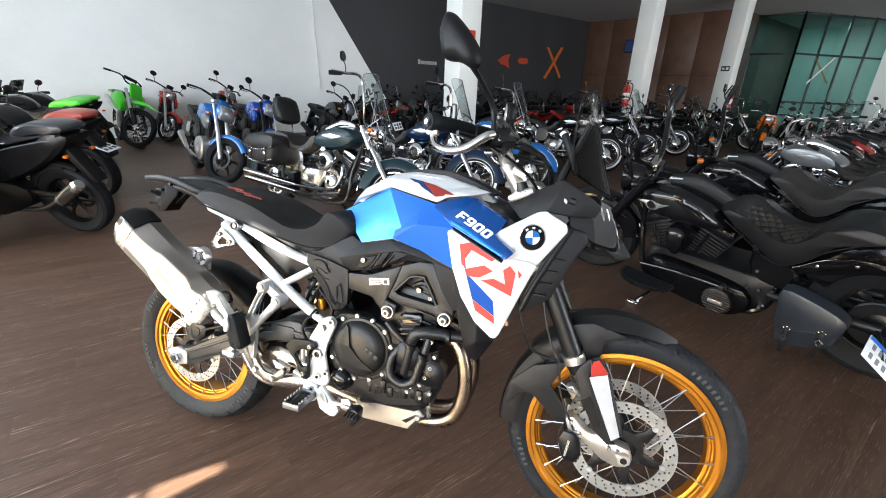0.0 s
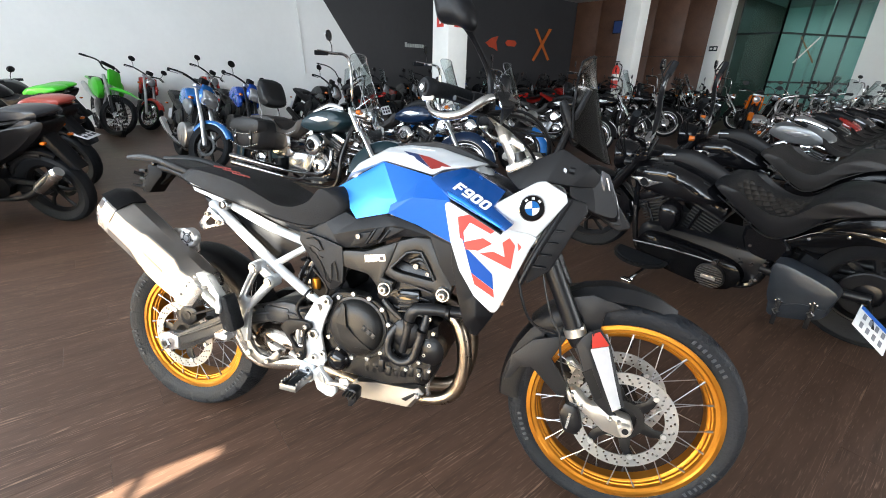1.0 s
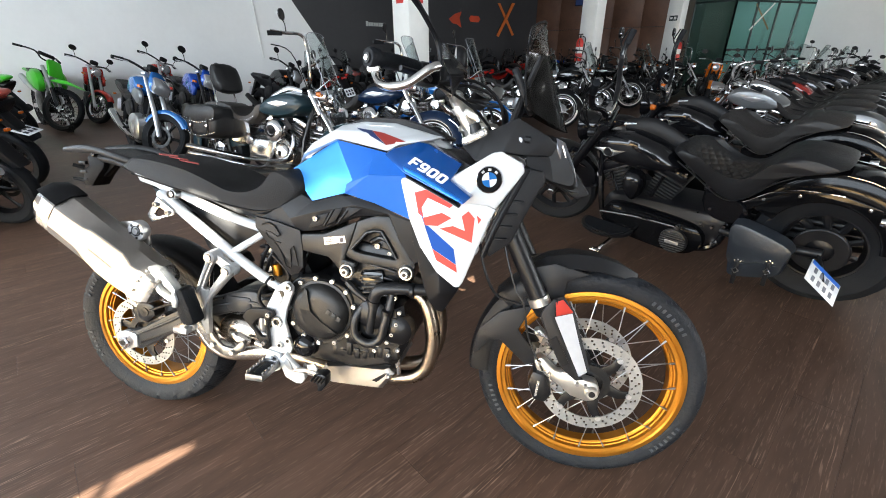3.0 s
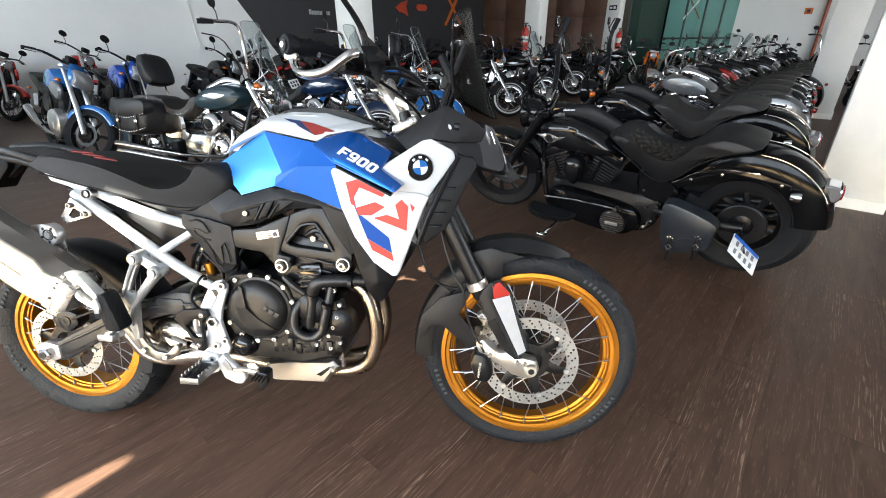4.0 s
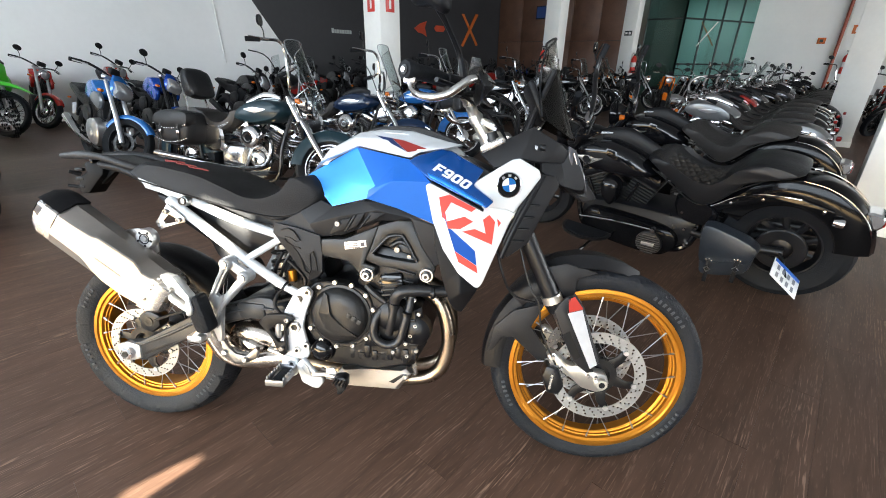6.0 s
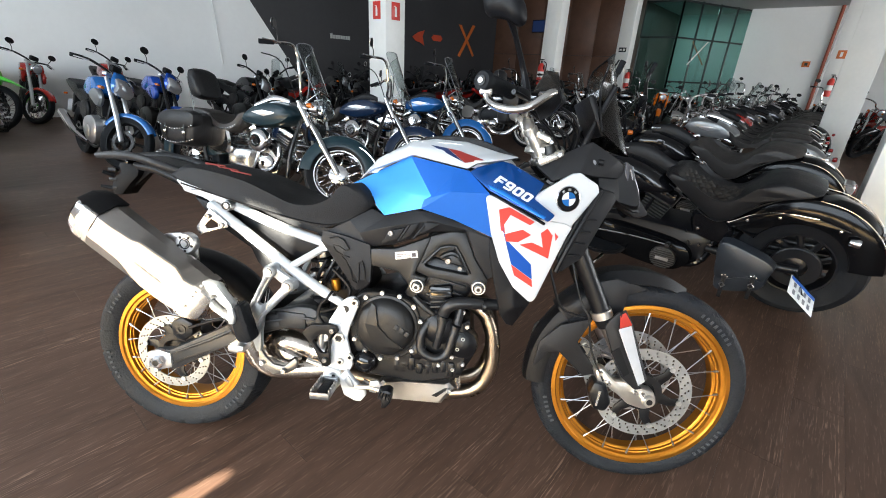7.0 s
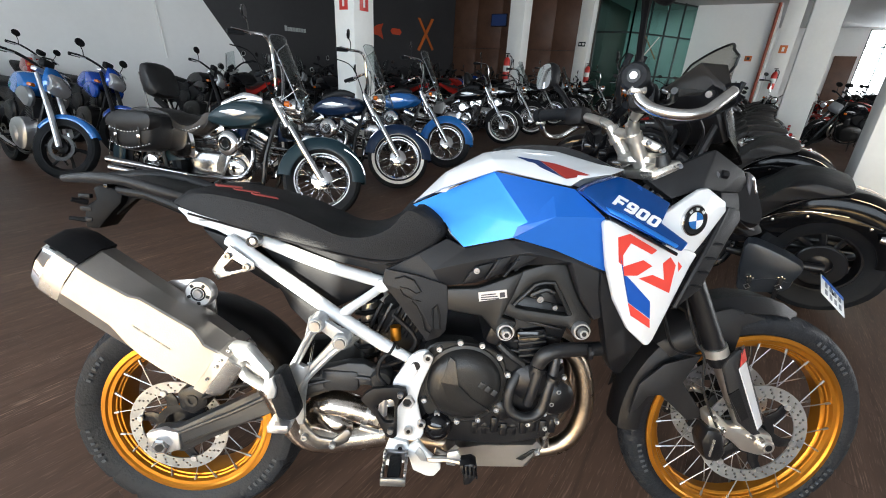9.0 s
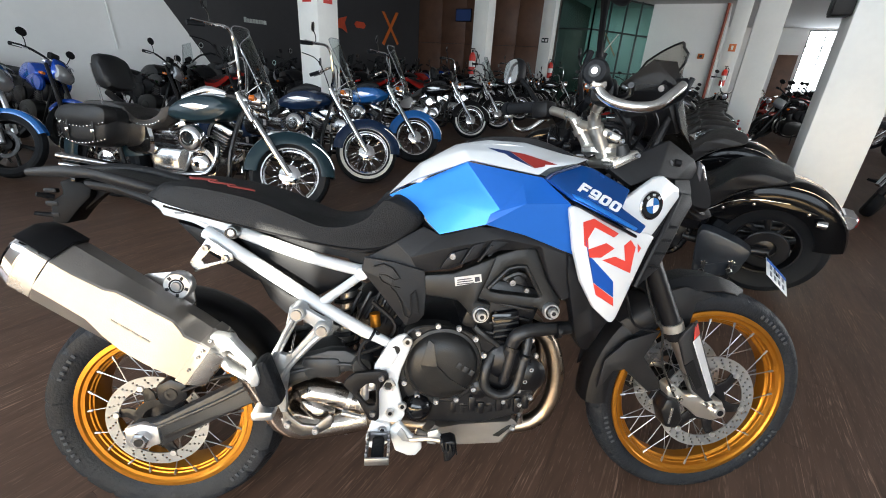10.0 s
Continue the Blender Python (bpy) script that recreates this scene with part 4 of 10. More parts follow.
def street(label, paint, spoked=False, cowl="", fairing=False, tail="black_plastic", bar=1.05, lamp_round=True, plate=True, scale_r=0.31, group="parked street motorcycles", muffler="black_metal", screen=False, fork="black_metal", engine="engine_grey", left_pipe=False, plate_tilt=25, shroud="", mirrors=True):
    """A middle-weight street motorcycle, front towards +x."""
    root = thing("street_motorcycle", label, "motorcycle", group)
    R, fx, rx = scale_r, 0.69, -0.67
    rim = M["chrome"] if spoked else M["rim_black"]
    wheel(root, "front_wheel", fx, R, 0.1, rim, 0.1, 36 if spoked else 0, False, 0 if spoked else 6, 0.13, -0.065, 32)
    wheel(root, "rear_wheel", rx, R, 0.125, rim, 0.12, 36 if spoked else 0, False, 0 if spoked else 6, 0.11, -0.075, 32)
    part("front_fender", arc_band((fx, R), R + 0.03, 30, 150, 0.12, drop=0.05, taper=0.8), paint, root)
    top = Vector((0.36, 0, 0.98))
    for s in (-1, 1):
        part("fork_leg", tube([(fx, s * 0.09, R), (fx - 0.12, s * 0.09, R + 0.27), tuple(top + Vector((0, s * 0.09, 0)))], [0.026, 0.026, 0.02], 9, 1), M["alloy"] if spoked else M[fork], root)
        part("handlebar", tube([(0.34, s * 0.02, bar - 0.03), (0.34, s * 0.1, bar), (0.3, s * 0.26, bar + 0.03), (0.26, s * 0.33, bar + 0.02)], 0.014, 8, 4), M["black_metal"], root)
        part("grip", tube([(0.22, s * 0.41, bar + 0.01), (0.27, s * 0.31, bar + 0.025)], 0.021, 10, 1), M["rubber"], root)
        part("lever", tube([(0.3, s * 0.27, bar + 0.02), (0.32, s * 0.33, bar + 0.01), (0.27, s * 0.42, bar)], 0.006, 6, 3), M["alloy"], root)
        if mirrors:
            mirror(root, (0.29, s * 0.28, bar + 0.03), (0.27, s * 0.34, bar + 0.15), 0.055, M["black_plastic"])
        part("turn_signal", box((0.42, s * 0.19, 0.84), (0.05, 0.05, 0.035), 0.012), M["lamp_amber"], root)
        part("rear_turn_signal", box((-0.88, s * 0.13, 0.74), (0.035, 0.04, 0.025), 0.01), M["lamp_amber"], root)
        part("tank_shroud", puff([(0.37, 0.85), (0.2, 0.87), (0.06, 0.79), (0.18, 0.72), (0.33, 0.67), (0.43, 0.76)], [(0.6, s * 0.168), (0.9, s * 0.158), (1, s * 0.135), (0.95, s * 0.11)], n=3), paint if not shroud else M[shroud], root)
        part("tail_panel", puff([(-0.1, 0.78), (-0.4, 0.83), (-0.8, 0.92), (-0.86, 0.88), (-0.6, 0.76), (-0.3, 0.66), (-0.12, 0.68)], [(0.75, s * 0.13), (0.95, s * 0.12), (1, s * 0.09), (0.9, s * 0.06)], n=2), M[tail] if isinstance(tail, str) else tail, root)
        part("footpeg", tube([(-0.15, s * 0.12, 0.35), (-0.15, s * 0.24, 0.35)], 0.012, 7, 1), M["rubber"], root)
        part("swingarm", prism([(-0.1, 0.42), (-0.66, R + 0.03), (-0.72, R), (-0.66, R - 0.03), (-0.1, 0.34)], s * 0.1, s * 0.075, 0.006), M["black_metal"], root)
        part("side_cover", puff([(-0.08, 0.7), (-0.3, 0.68), (-0.32, 0.52), (-0.16, 0.48), (-0.06, 0.56)], [(0.8, s * 0.15), (1, s * 0.13), (1, s * 0.08)], n=2), M["black_plastic"], root)
        part("exhaust_header", tube([(0.22, s * 0.05, 0.58), (0.33, s * 0.06, 0.5), (0.32, s * 0.06, 0.32), (0.15, s * 0.05, 0.2), (-0.15, -0.06, 0.22)], 0.02, 8, 4), M["steel"], root)
    part("handlebar_clamp", box((0.34, 0, bar - 0.04), (0.06, 0.22, 0.04), 0.01), M["alloy"], root)
    if lamp_round:
        hl = part("headlight", lathe([(0.01, -0.1), (0.05, -0.09), (0.085, -0.02), (0.088, 0.02), (0.08, 0.03)], 20, m=Matrix.Translation((0.45, 0, 0.92)) @ Matrix.Rotation(radians(-90), 4, "Z")), M["chrome"] if spoked else paint, root)
        part("lens", lathe([(0.002, 0.045), (0.05, 0.04), (0.08, 0.026), (0.08, 0.02)], 20, m=Matrix.Translation((0.45, 0, 0.92)) @ Matrix.Rotation(radians(-90), 4, "Z")), M["lamp_clear"], hl)
    else:
        hl = part("headlight", puff([(0.43, 1.06), (0.5, 1.0), (0.545, 0.88), (0.5, 0.81), (0.43, 0.86)], [(0.6, -0.115), (0.92, -0.09), (1.02, 0), (0.92, 0.09), (0.6, 0.115)], n=3), paint, root)
        part("lens", puff([(0.48, 1.0), (0.545, 0.93), (0.556, 0.84), (0.5, 0.81)], [(0.75, -0.115), (1.05, -0.09), (1.12, 0), (1.05, 0.09), (0.75, 0.115)], n=2), M["lamp_clear"], hl)
    part("instrument", box((0.36, 0, bar + 0.04), (0.06, 0.13, 0.08), 0.02), M["black_plastic"], root)
    part("fuel_tank", puff([(0.34, 0.9), (0.24, 0.99), (0.1, 1.0), (-0.04, 0.94), (-0.14, 0.83), (0.0, 0.77), (0.28, 0.78)], [(0.55, -0.16), (0.85, -0.15), (0.97, -0.11), (1.02, 0), (0.97, 0.11), (0.85, 0.15), (0.55, 0.16)], n=3), paint, root)
    part("seat", puff([(-0.08, 0.84), (-0.2, 0.8), (-0.38, 0.82), (-0.46, 0.88), (-0.72, 0.92), (-0.8, 0.93), (-0.76, 0.88), (-0.4, 0.76), (-0.12, 0.76)], [(0.85, -0.13), (0.97, -0.11), (1.02, 0), (0.97, 0.11), (0.85, 0.13)], n=3), M["seat_black"], root)
    if cowl:
        part("seat_cowl", puff([(-0.44, 0.88), (-0.5, 0.95), (-0.62, 0.985), (-0.8, 0.99), (-0.93, 0.97), (-0.9, 0.92), (-0.6, 0.87)], [(0.7, -0.13), (0.9, -0.115), (0.98, -0.07), (1.02, 0), (0.98, 0.07), (0.9, 0.115), (0.7, 0.13)], n=3), M[cowl], root, {"green": "bright green seat cowl", "case_red": "dull red seat cowl"}.get(cowl, "black seat cowl"))
        part("undertail_cover", puff([(-0.15, 0.72), (-0.45, 0.82), (-0.88, 0.9), (-0.9, 0.84), (-0.72, 0.7), (-0.45, 0.56), (-0.2, 0.48), (-0.1, 0.56)], [(0.8, -0.14), (1, -0.11), (1, 0.11), (0.8, 0.14)], n=3), M["black_plastic"], root)
        part("belly_fairing", puff([(0.4, 0.42), (0.2, 0.5), (-0.2, 0.5), (-0.42, 0.44), (-0.4, 0.3), (-0.1, 0.2), (0.25, 0.2)], [(0.8, -0.19), (1, -0.16), (1, 0.16), (0.8, 0.19)], n=2), M["black_plastic"], root)
    part("engine", puff([(0.26, 0.4), (0.24, 0.5), (0.12, 0.56), (-0.12, 0.52), (-0.2, 0.4), (-0.12, 0.26), (0.1, 0.22), (0.22, 0.28)], [(0.75, -0.18), (0.95, -0.16), (1, -0.11), (1, 0.11), (0.95, 0.16), (0.75, 0.18)], n=2), M[engine], root)
    cy = part("cylinder", box((0, 0, 0.08), (0.13, 0.17, 0.2), 0.02), M["black_metal"], root)
    cy.matrix_basis = pose(0.13, 0, 0.52, 0, 14)
    fin = part("cooling_fin", box((0, 0, 0), (0.16, 0.2, 0.01), 0.003), M["fin"], cy)
    for k in range(1, 6):
        share("cooling_fin", fin, Matrix.Translation((0, 0, 0.026 * k)), cy)
    part("clutch_cover", lathe([(0.01, -0.2), (0.05, -0.198), (0.085, -0.185), (0.09, -0.15)], 20, (0.02, 0, 0.37)), M[engine], root)
    part("generator_cover", lathe([(0.01, 0.2), (0.05, 0.198), (0.08, 0.185), (0.085, 0.15)], 20, (0.1, 0, 0.37)), M[engine], root)
    part("radiator", box((0.3, 0, 0.66), (0.04, 0.22, 0.2), 0.008), M["black_metal"], root)
    part("air_box", puff([(0.1, 0.78), (-0.2, 0.74), (-0.3, 0.6), (-0.22, 0.48), (0.0, 0.56), (0.12, 0.66)], [(0.85, -0.11), (1, -0.09), (1, 0.09), (0.85, 0.11)], n=2), M["black_plastic"], root)
    part("chain_guard", prism([(-0.12, 0.46), (-0.66, R + 0.1), (-0.7, R + 0.06), (-0.12, 0.41)], 0.1, 0.13, 0.006), M["black_plastic"], root)
    part("rear_hugger", arc_band((rx, R), R + 0.03, 20, 100, 0.13, drop=0.05), M["black_plastic"], root)
    part("heel_plate", prism([(-0.1, 0.5), (-0.2, 0.52), (-0.26, 0.34), (-0.16, 0.32)], 0.13, 0.14, 0.003), M["engine_grey"], root)
    part("frame", merged(tube([(0.38, 0, 0.86), (0.34, -0.08, 0.5), (0.2, -0.12, 0.22), (-0.15, -0.12, 0.22), (-0.25, -0.1, 0.5), (-0.12, -0.09, 0.72), (0.38, 0, 0.86)], 0.016, 7, 4), tube([(0.38, 0, 0.86), (0.34, 0.08, 0.5), (0.2, 0.12, 0.22), (-0.15, 0.12, 0.22), (-0.25, 0.1, 0.5), (-0.12, 0.09, 0.72), (0.38, 0, 0.86)], 0.016, 7, 4), tube([(-0.15, -0.08, 0.7), (-0.5, -0.09, 0.8), (-0.82, -0.06, 0.88)], 0.014, 7, 3), tube([(-0.15, 0.08, 0.7), (-0.5, 0.09, 0.8), (-0.82, 0.06, 0.88)], 0.014, 7, 3)), M["black_metal"], root)
    side = -1 if left_pipe else 1
    if left_pipe:
        part("link_pipe", tube([(-0.15, 0.13, 0.24), (-0.45, 0.16, 0.27), (-0.62, 0.18, 0.32), (-0.74, 0.19, 0.39)], [0.02, 0.022, 0.028, 0.035], 12, 4), M["black_metal"], root)
        part("muffler", tube([(-0.72, 0.19, 0.375), (-0.75, 0.192, 0.395), (-0.95, 0.2, 0.53)], [0.04, 0.05, 0.047], 14, 1), M[muffler], root)
        part("muffler_tip", tube([(-0.945, 0.2, 0.527), (-0.97, 0.2, 0.544)], [0.049, 0.04], 14, 1), M["chrome"], root)
    else:
        part("muffler", tube([(-0.15, -0.13 * side, 0.22), (-0.35, -0.16 * side, 0.27), (-0.55, -0.18 * side, 0.36), (-0.86, -0.19 * side, 0.5)], [0.022, 0.035, 0.055, 0.05], 12, 4), M[muffler], root)
    part("rear_fender", merged(arc_band((rx, R), R + 0.045, 40, 120, 0.13, drop=0.03), prism([(-0.78, 0.88), (-0.7, 0.86), (-0.94, 0.5), (-1.0, 0.5)], -0.06, 0.06, 0.01)), M["black_plastic"], root)
    part("tail_light", box((-0.87, 0, 0.86), (0.05, 0.12, 0.04), 0.012), M["lamp_red"], root)
    part("shock", tube([(-0.3, 0, 0.4), (-0.36, 0, 0.74)], 0.035, 10, 1), M["steel"], root)
    part("side_stand", tube([(-0.05, 0.12, 0.24), (-0.02, 0.2, 0.12), (0.0, 0.235, 0.045)], 0.012, 6, 3), M["black_metal"], root)
    if plate:
        pl = part("number_plate", box((0, 0, 0), (0.004, 0.19, 0.16), 0.001, m=pose(-0.965, 0, 0.6, 0, plate_tilt)), M["plate"], root, "white number plate")
        b = bmesh.new()
        for k in range(2):
            for j in range(3):
                add_box(b, (-0.004, -0.055 + 0.055 * j, 0.03 - 0.06 * k), (0.002, 0.035, 0.042))
        b.transform(pose(-0.965, 0, 0.6, 0, plate_tilt))
        part("marking", b, M["ink"], pl)
    if fairing:
        for s in (-1, 1):
            part("side_fairing", puff([(0.52, 0.92), (0.3, 0.86), (0.08, 0.72), (0.0, 0.5), (0.12, 0.26), (0.34, 0.3), (0.44, 0.5), (0.5, 0.7)], [(0.7, s * 0.23), (0.95, s * 0.21), (1, s * 0.16), (0.95, s * 0.12)], n=3), paint, root)
    if screen or fairing:
        bm = bmesh.new()
        vs = [[bm.verts.new((0.5 - 0.16 * t - 0.09 * c * c, 0.15 * c * (1 - 0.3 * t), 1.0 + (0.34 if screen else 0.18) * t)) for c in (i / 4 for i in range(-4, 5))] for t in (j / 4 for j in range(5))]
        for j in range(4):
            for i in range(8):
                bm.faces.new((vs[j][i], vs[j][i + 1], vs[j + 1][i + 1], vs[j + 1][i]))
        r = bmesh.ops.extrude_face_region(bm, geom=bm.faces[:])
        bmesh.ops.translate(bm, vec=(-0.004, 0, 0), verts=[g for g in r["geom"] if isinstance(g, bmesh.types.BMVert)])
        part("windscreen", bm, M["screen"] if screen else M["smoke"], root)
    return root


def motocross(label):
    """A tall off-road machine with green plastics."""
    root = thing("motocross_motorcycle", label, "motorcycle", "bikes along the white wall")
    fx, rx = 0.74, -0.72
    wheel(root, "front_wheel", fx, 0.35, 0.085, M["black_metal"], 0.1, 36, seg=32, disc=0.13, disc_y=0.06)
    wheel(root, "rear_wheel", rx, 0.335, 0.11, M["black_metal"], 0.1, 36, seg=32, disc=0.11, disc_y=-0.07)
    knob = bmesh.new()
    for X, R, w in ((fx, 0.35, 0.085), (rx, 0.335, 0.11)):
        for k in range(34):
            a = 2 * math.pi * k / 34
            for s in (-1, 0, 1):
                add_box(knob, (R + 0.004, s * w * 0.32 + (0.01 if k % 2 else 0), 0), (0.018, w * 0.22, 0.03), Matrix.Translation((X, 0, R)) @ Matrix.Rotation(-a, 4, "Y"))
    part("tread_knobs", knob, M["rubber"], root)["kind"] = "stuff"
    for s in (-1, 1):
        part("fork_leg", tube([(fx, s * 0.1, 0.35), (fx - 0.24, s * 0.1, 0.82), (0.4, s * 0.1, 1.0)], [0.022, 0.026, 0.028], 9, 1), M["alloy"], root)
        part("fork_guard", prism([(fx - 0.01, 0.36), (fx + 0.04, 0.42), (fx - 0.1, 0.68), (fx - 0.15, 0.66)], s * 0.135, s * 0.12, 0.004), M["black_plastic"], root)
        part("radiator_shroud", puff([(0.42, 0.9), (0.2, 0.98), (0.0, 0.92), (0.18, 0.72), (0.34, 0.62), (0.46, 0.74)], [(0.6, s * 0.22), (0.95, s * 0.18), (1, s * 0.13), (0.95, s * 0.1)], n=2), M["green"], root)
        part("side_panel", puff([(-0.1, 0.86), (-0.5, 0.92), (-0.56, 0.7), (-0.3, 0.6), (-0.1, 0.68)], [(0.8, s * 0.14), (1, s * 0.12), (1, s * 0.08)], n=2), M["green"], root)
        part("grip", tube([(0.2, s * 0.4, 1.2), (0.25, s * 0.3, 1.21)], 0.018, 8, 1), M["rubber"], root)
        part("frame_tube", tube([(0.4, 0, 0.9), (0.3, s * 0.1, 0.5), (0.15, s * 0.11, 0.26), (-0.2, s * 0.11, 0.28), (-0.28, s * 0.1, 0.6), (0.36, 0, 0.86)], 0.018, 7, 4), M["alloy"], root)
        part("swingarm", prism([(-0.2, 0.44), (-0.7, 0.37), (-0.76, 0.335), (-0.7, 0.3), (-0.2, 0.36)], s * 0.1, s * 0.075, 0.006), M["alloy"], root)
    part("handlebar", tube([(0.2, -0.4, 1.2), (0.32, -0.18, 1.21), (0.36, -0.08, 1.12), (0.36, 0.08, 1.12), (0.32, 0.18, 1.21), (0.2, 0.4, 1.2)], 0.013, 8, 5), M["black_metal"], root)
    part("bar_pad", tube([(0.35, -0.12, 1.2), (0.35, 0.12, 1.2)], 0.03, 10, 1), M["black_plastic"], root)
    part("number_board", puff([(0.5, 1.12), (0.55, 0.98), (0.56, 0.86), (0.53, 0.86), (0.47, 1.1)], [(0.8, -0.12), (1, -0.1), (1.05, 0), (1, 0.1), (0.8, 0.12)]), M["green"], root, "green front number board")
    part("front_fender", puff([(0.5, 0.79), (0.66, 0.83), (0.85, 0.81), (1.06, 0.72), (1.0, 0.74), (0.8, 0.77), (0.62, 0.77)], [(0.8, -0.075), (1, -0.06), (1.05, 0), (1, 0.06), (0.8, 0.075)], n=2), M["green"], root)
    part("rear_fender", puff([(-0.4, 0.9), (-0.7, 0.97), (-1.0, 0.98), (-1.05, 0.95), (-0.75, 0.92), (-0.45, 0.84)], [(0.9, -0.08), (1, -0.06), (1.03, 0), (1, 0.06), (0.9, 0.08)], n=2), M["green"], root)
    part("seat", puff([(0.12, 0.96), (-0.2, 0.92), (-0.55, 0.96), (-0.75, 0.98), (-0.7, 0.92), (-0.2, 0.85), (0.08, 0.88)], [(0.9, -0.08), (1, -0.06), (1.03, 0), (1, 0.06), (0.9, 0.08)], n=2), M["seat_black"], root)
    part("engine", puff([(0.2, 0.4), (0.18, 0.6), (0.02, 0.66), (-0.14, 0.5), (-0.18, 0.38), (-0.1, 0.27), (0.1, 0.26)], [(0.8, -0.15), (1, -0.12), (1, 0.12), (0.8, 0.15)], n=2), M["engine_grey"], root)
    part("muffler", tube([(0.1, -0.12, 0.6), (-0.15, -0.14, 0.62), (-0.45, -0.16, 0.74), (-0.8, -0.15, 0.84)], [0.02, 0.024, 0.05, 0.045], 10, 4), M["alloy"], root)
    part("stand", tube([(-0.1, 0.12, 0.3), (-0.06, 0.22, 0.1), (-0.05, 0.25, 0.04)], 0.012, 6, 3), M["black_metal"], root)
    return root


def low_cruiser(label):
    """A low, all-black V-twin with a quilted saddle and a leather bag on its swingarm."""
    root = thing("cruiser_motorcycle", label, "motorcycle", "row of black cruisers")
    gloss, dull, ch = M["black_gloss"], M["black_metal"], M["chrome"]
    fx, rx = 0.82, -0.8
    wheel(root, "front_wheel", fx, 0.32, 0.13, dull, 0.12, 0, False, 9, 0.145, -0.075, hub_r=0.06)
    rw = wheel(root, "rear_wheel", rx, 0.325, 0.19, dull, 0.16, 0, False, 9, 0.0, 0.1, hub_r=0.06)
    part("rim_edge", lathe([(0.212, 0.064), (0.222, 0.068), (0.222, 0.06), (0.212, 0.058)], 40, closed=True), M["steel"], rw)
    part("belt_pulley", lathe([(0.06, 0.105), (0.115, 0.11), (0.122, 0.105), (0.122, 0.085), (0.06, 0.09)], 32, closed=True), dull, rw)
    ffd = part("front_fender", arc_band((fx, 0.32), 0.362, 4, 172, 0.175, drop=0.12, taper=0.95), gloss, root)
    part("fender_trim", tube([(fx + 0.352 * math.cos(radians(q)), 0.088, 0.32 + 0.29 * math.sin(radians(q))) for q in (15, 45, 75, 105, 135)], 0.004, 6, 3), ch, ffd)
    for s in (-1, 1):
        leg = part("fork_leg", tube([(fx, s * 0.11, 0.32), (0.66, s * 0.11, 0.54)], [0.03, 0.034], 12, 1), dull, root)
        part("fork_tube", tube([(0.67, s * 0.11, 0.53), (0.43, s * 0.11, 0.87)], 0.036, 12, 1), gloss, leg)
        part("axle_cap", lathe([(0.002, -0.035), (0.02, -0.035), (0.026, -0.028), (0.026, 0.028), (0.02, 0.035), (0.002, 0.035)], 14, (fx, s * 0.112, 0.32)), ch, leg)
        part("turn_signal", lathe([(0.004, -0.035), (0.018, -0.03), (0.025, 0), (0.022, 0.01), (0.003, 0.014)], 12, m=Matrix.Translation((0.5, s * 0.22, 0.86)) @ Matrix.Rotation(radians(-90), 4, "Z")), M["lamp_amber"], root)
        part("grip", tube([(0.4, s * 0.44, 1.255), (0.43, s * 0.395, 1.185)], 0.022, 10, 1), M["rubber"], root)
        part("lever", tube([(0.45, s * 0.38, 1.16), (0.47, s * 0.41, 1.19), (0.43, s * 0.455, 1.26)], 0.006, 6, 3), dull, root)
        mirror(root, (0.45, s * 0.38, 1.15), (0.48, s * 0.45, 1.22), 0.04, M["black_metal"])
    part("fork_clamp", box((0.44, 0, 0.85), (0.08, 0.29, 0.05), 0.015), gloss, root)
    lamp = part("headlight", lathe([(0.01, -0.12), (0.06, -0.1), (0.092, -0.04), (0.098, 0.02), (0.1, 0.03), (0.09, 0.04)], 26, m=Matrix.Translation((0.58, 0, 0.8)) @ Matrix.Rotation(radians(-90), 4, "Z")), gloss, root)
    part("lens", lathe([(0.002, 0.052), (0.05, 0.046), (0.09, 0.034), (0.09, 0.028), (0.002, 0.028)], 26, m=Matrix.Translation((0.58, 0, 0.8)) @ Matrix.Rotation(radians(-90), 4, "Z")), M["lamp_clear"], lamp)
    part("handlebar", tube([(0.41, -0.425, 1.235), (0.44, -0.38, 1.16), (0.45, -0.33, 1.08), (0.43, -0.2, 1.0), (0.43, -0.1, 0.92), (0.43, 0.1, 0.92), (0.43, 0.2, 1.0), (0.45, 0.33, 1.08), (0.44, 0.38, 1.16), (0.41, 0.425, 1.235)], 0.018, 10, 5), gloss, root)
    part("handlebar_clamp", box((0.43, 0, 0.91), (0.05, 0.16, 0.05), 0.012), ch, root)
    # tank with a winged badge and a bright line
    tank = [(0.36, 0.835), (0.22, 0.84), (0.06, 0.79), (-0.06, 0.71), (-0.07, 0.66), (0.05, 0.63), (0.3, 0.645), (0.43, 0.69), (0.47, 0.76), (0.44, 0.81)]
    tk = part("fuel_tank", puff(tank, [(0.45, -0.178), (0.75, -0.168), (0.9, -0.145), (0.98, -0.1), (1.0, -0.03), (1.0, 0.03), (0.98, 0.1), (0.9, 0.145), (0.75, 0.168), (0.45, 0.178)], n=5), gloss, root, "gloss black fuel tank with a bright line")
    part("tank_console", tube([(0.33, 0, 0.85), (0.16, 0, 0.852), (-0.05, 0, 0.765)], [0.04, 0.06, 0.04], 12, 4, flat=0.35), M["black_plastic"], tk)
    tag = part("console_label", box((0, 0, 0), (0.075, 0.045, 0.004), 0.001, m=pose(0.3, 0.01, 0.872, 0, 4, 12)), M["plate"], tk, "white paper tag with unreadable lines")
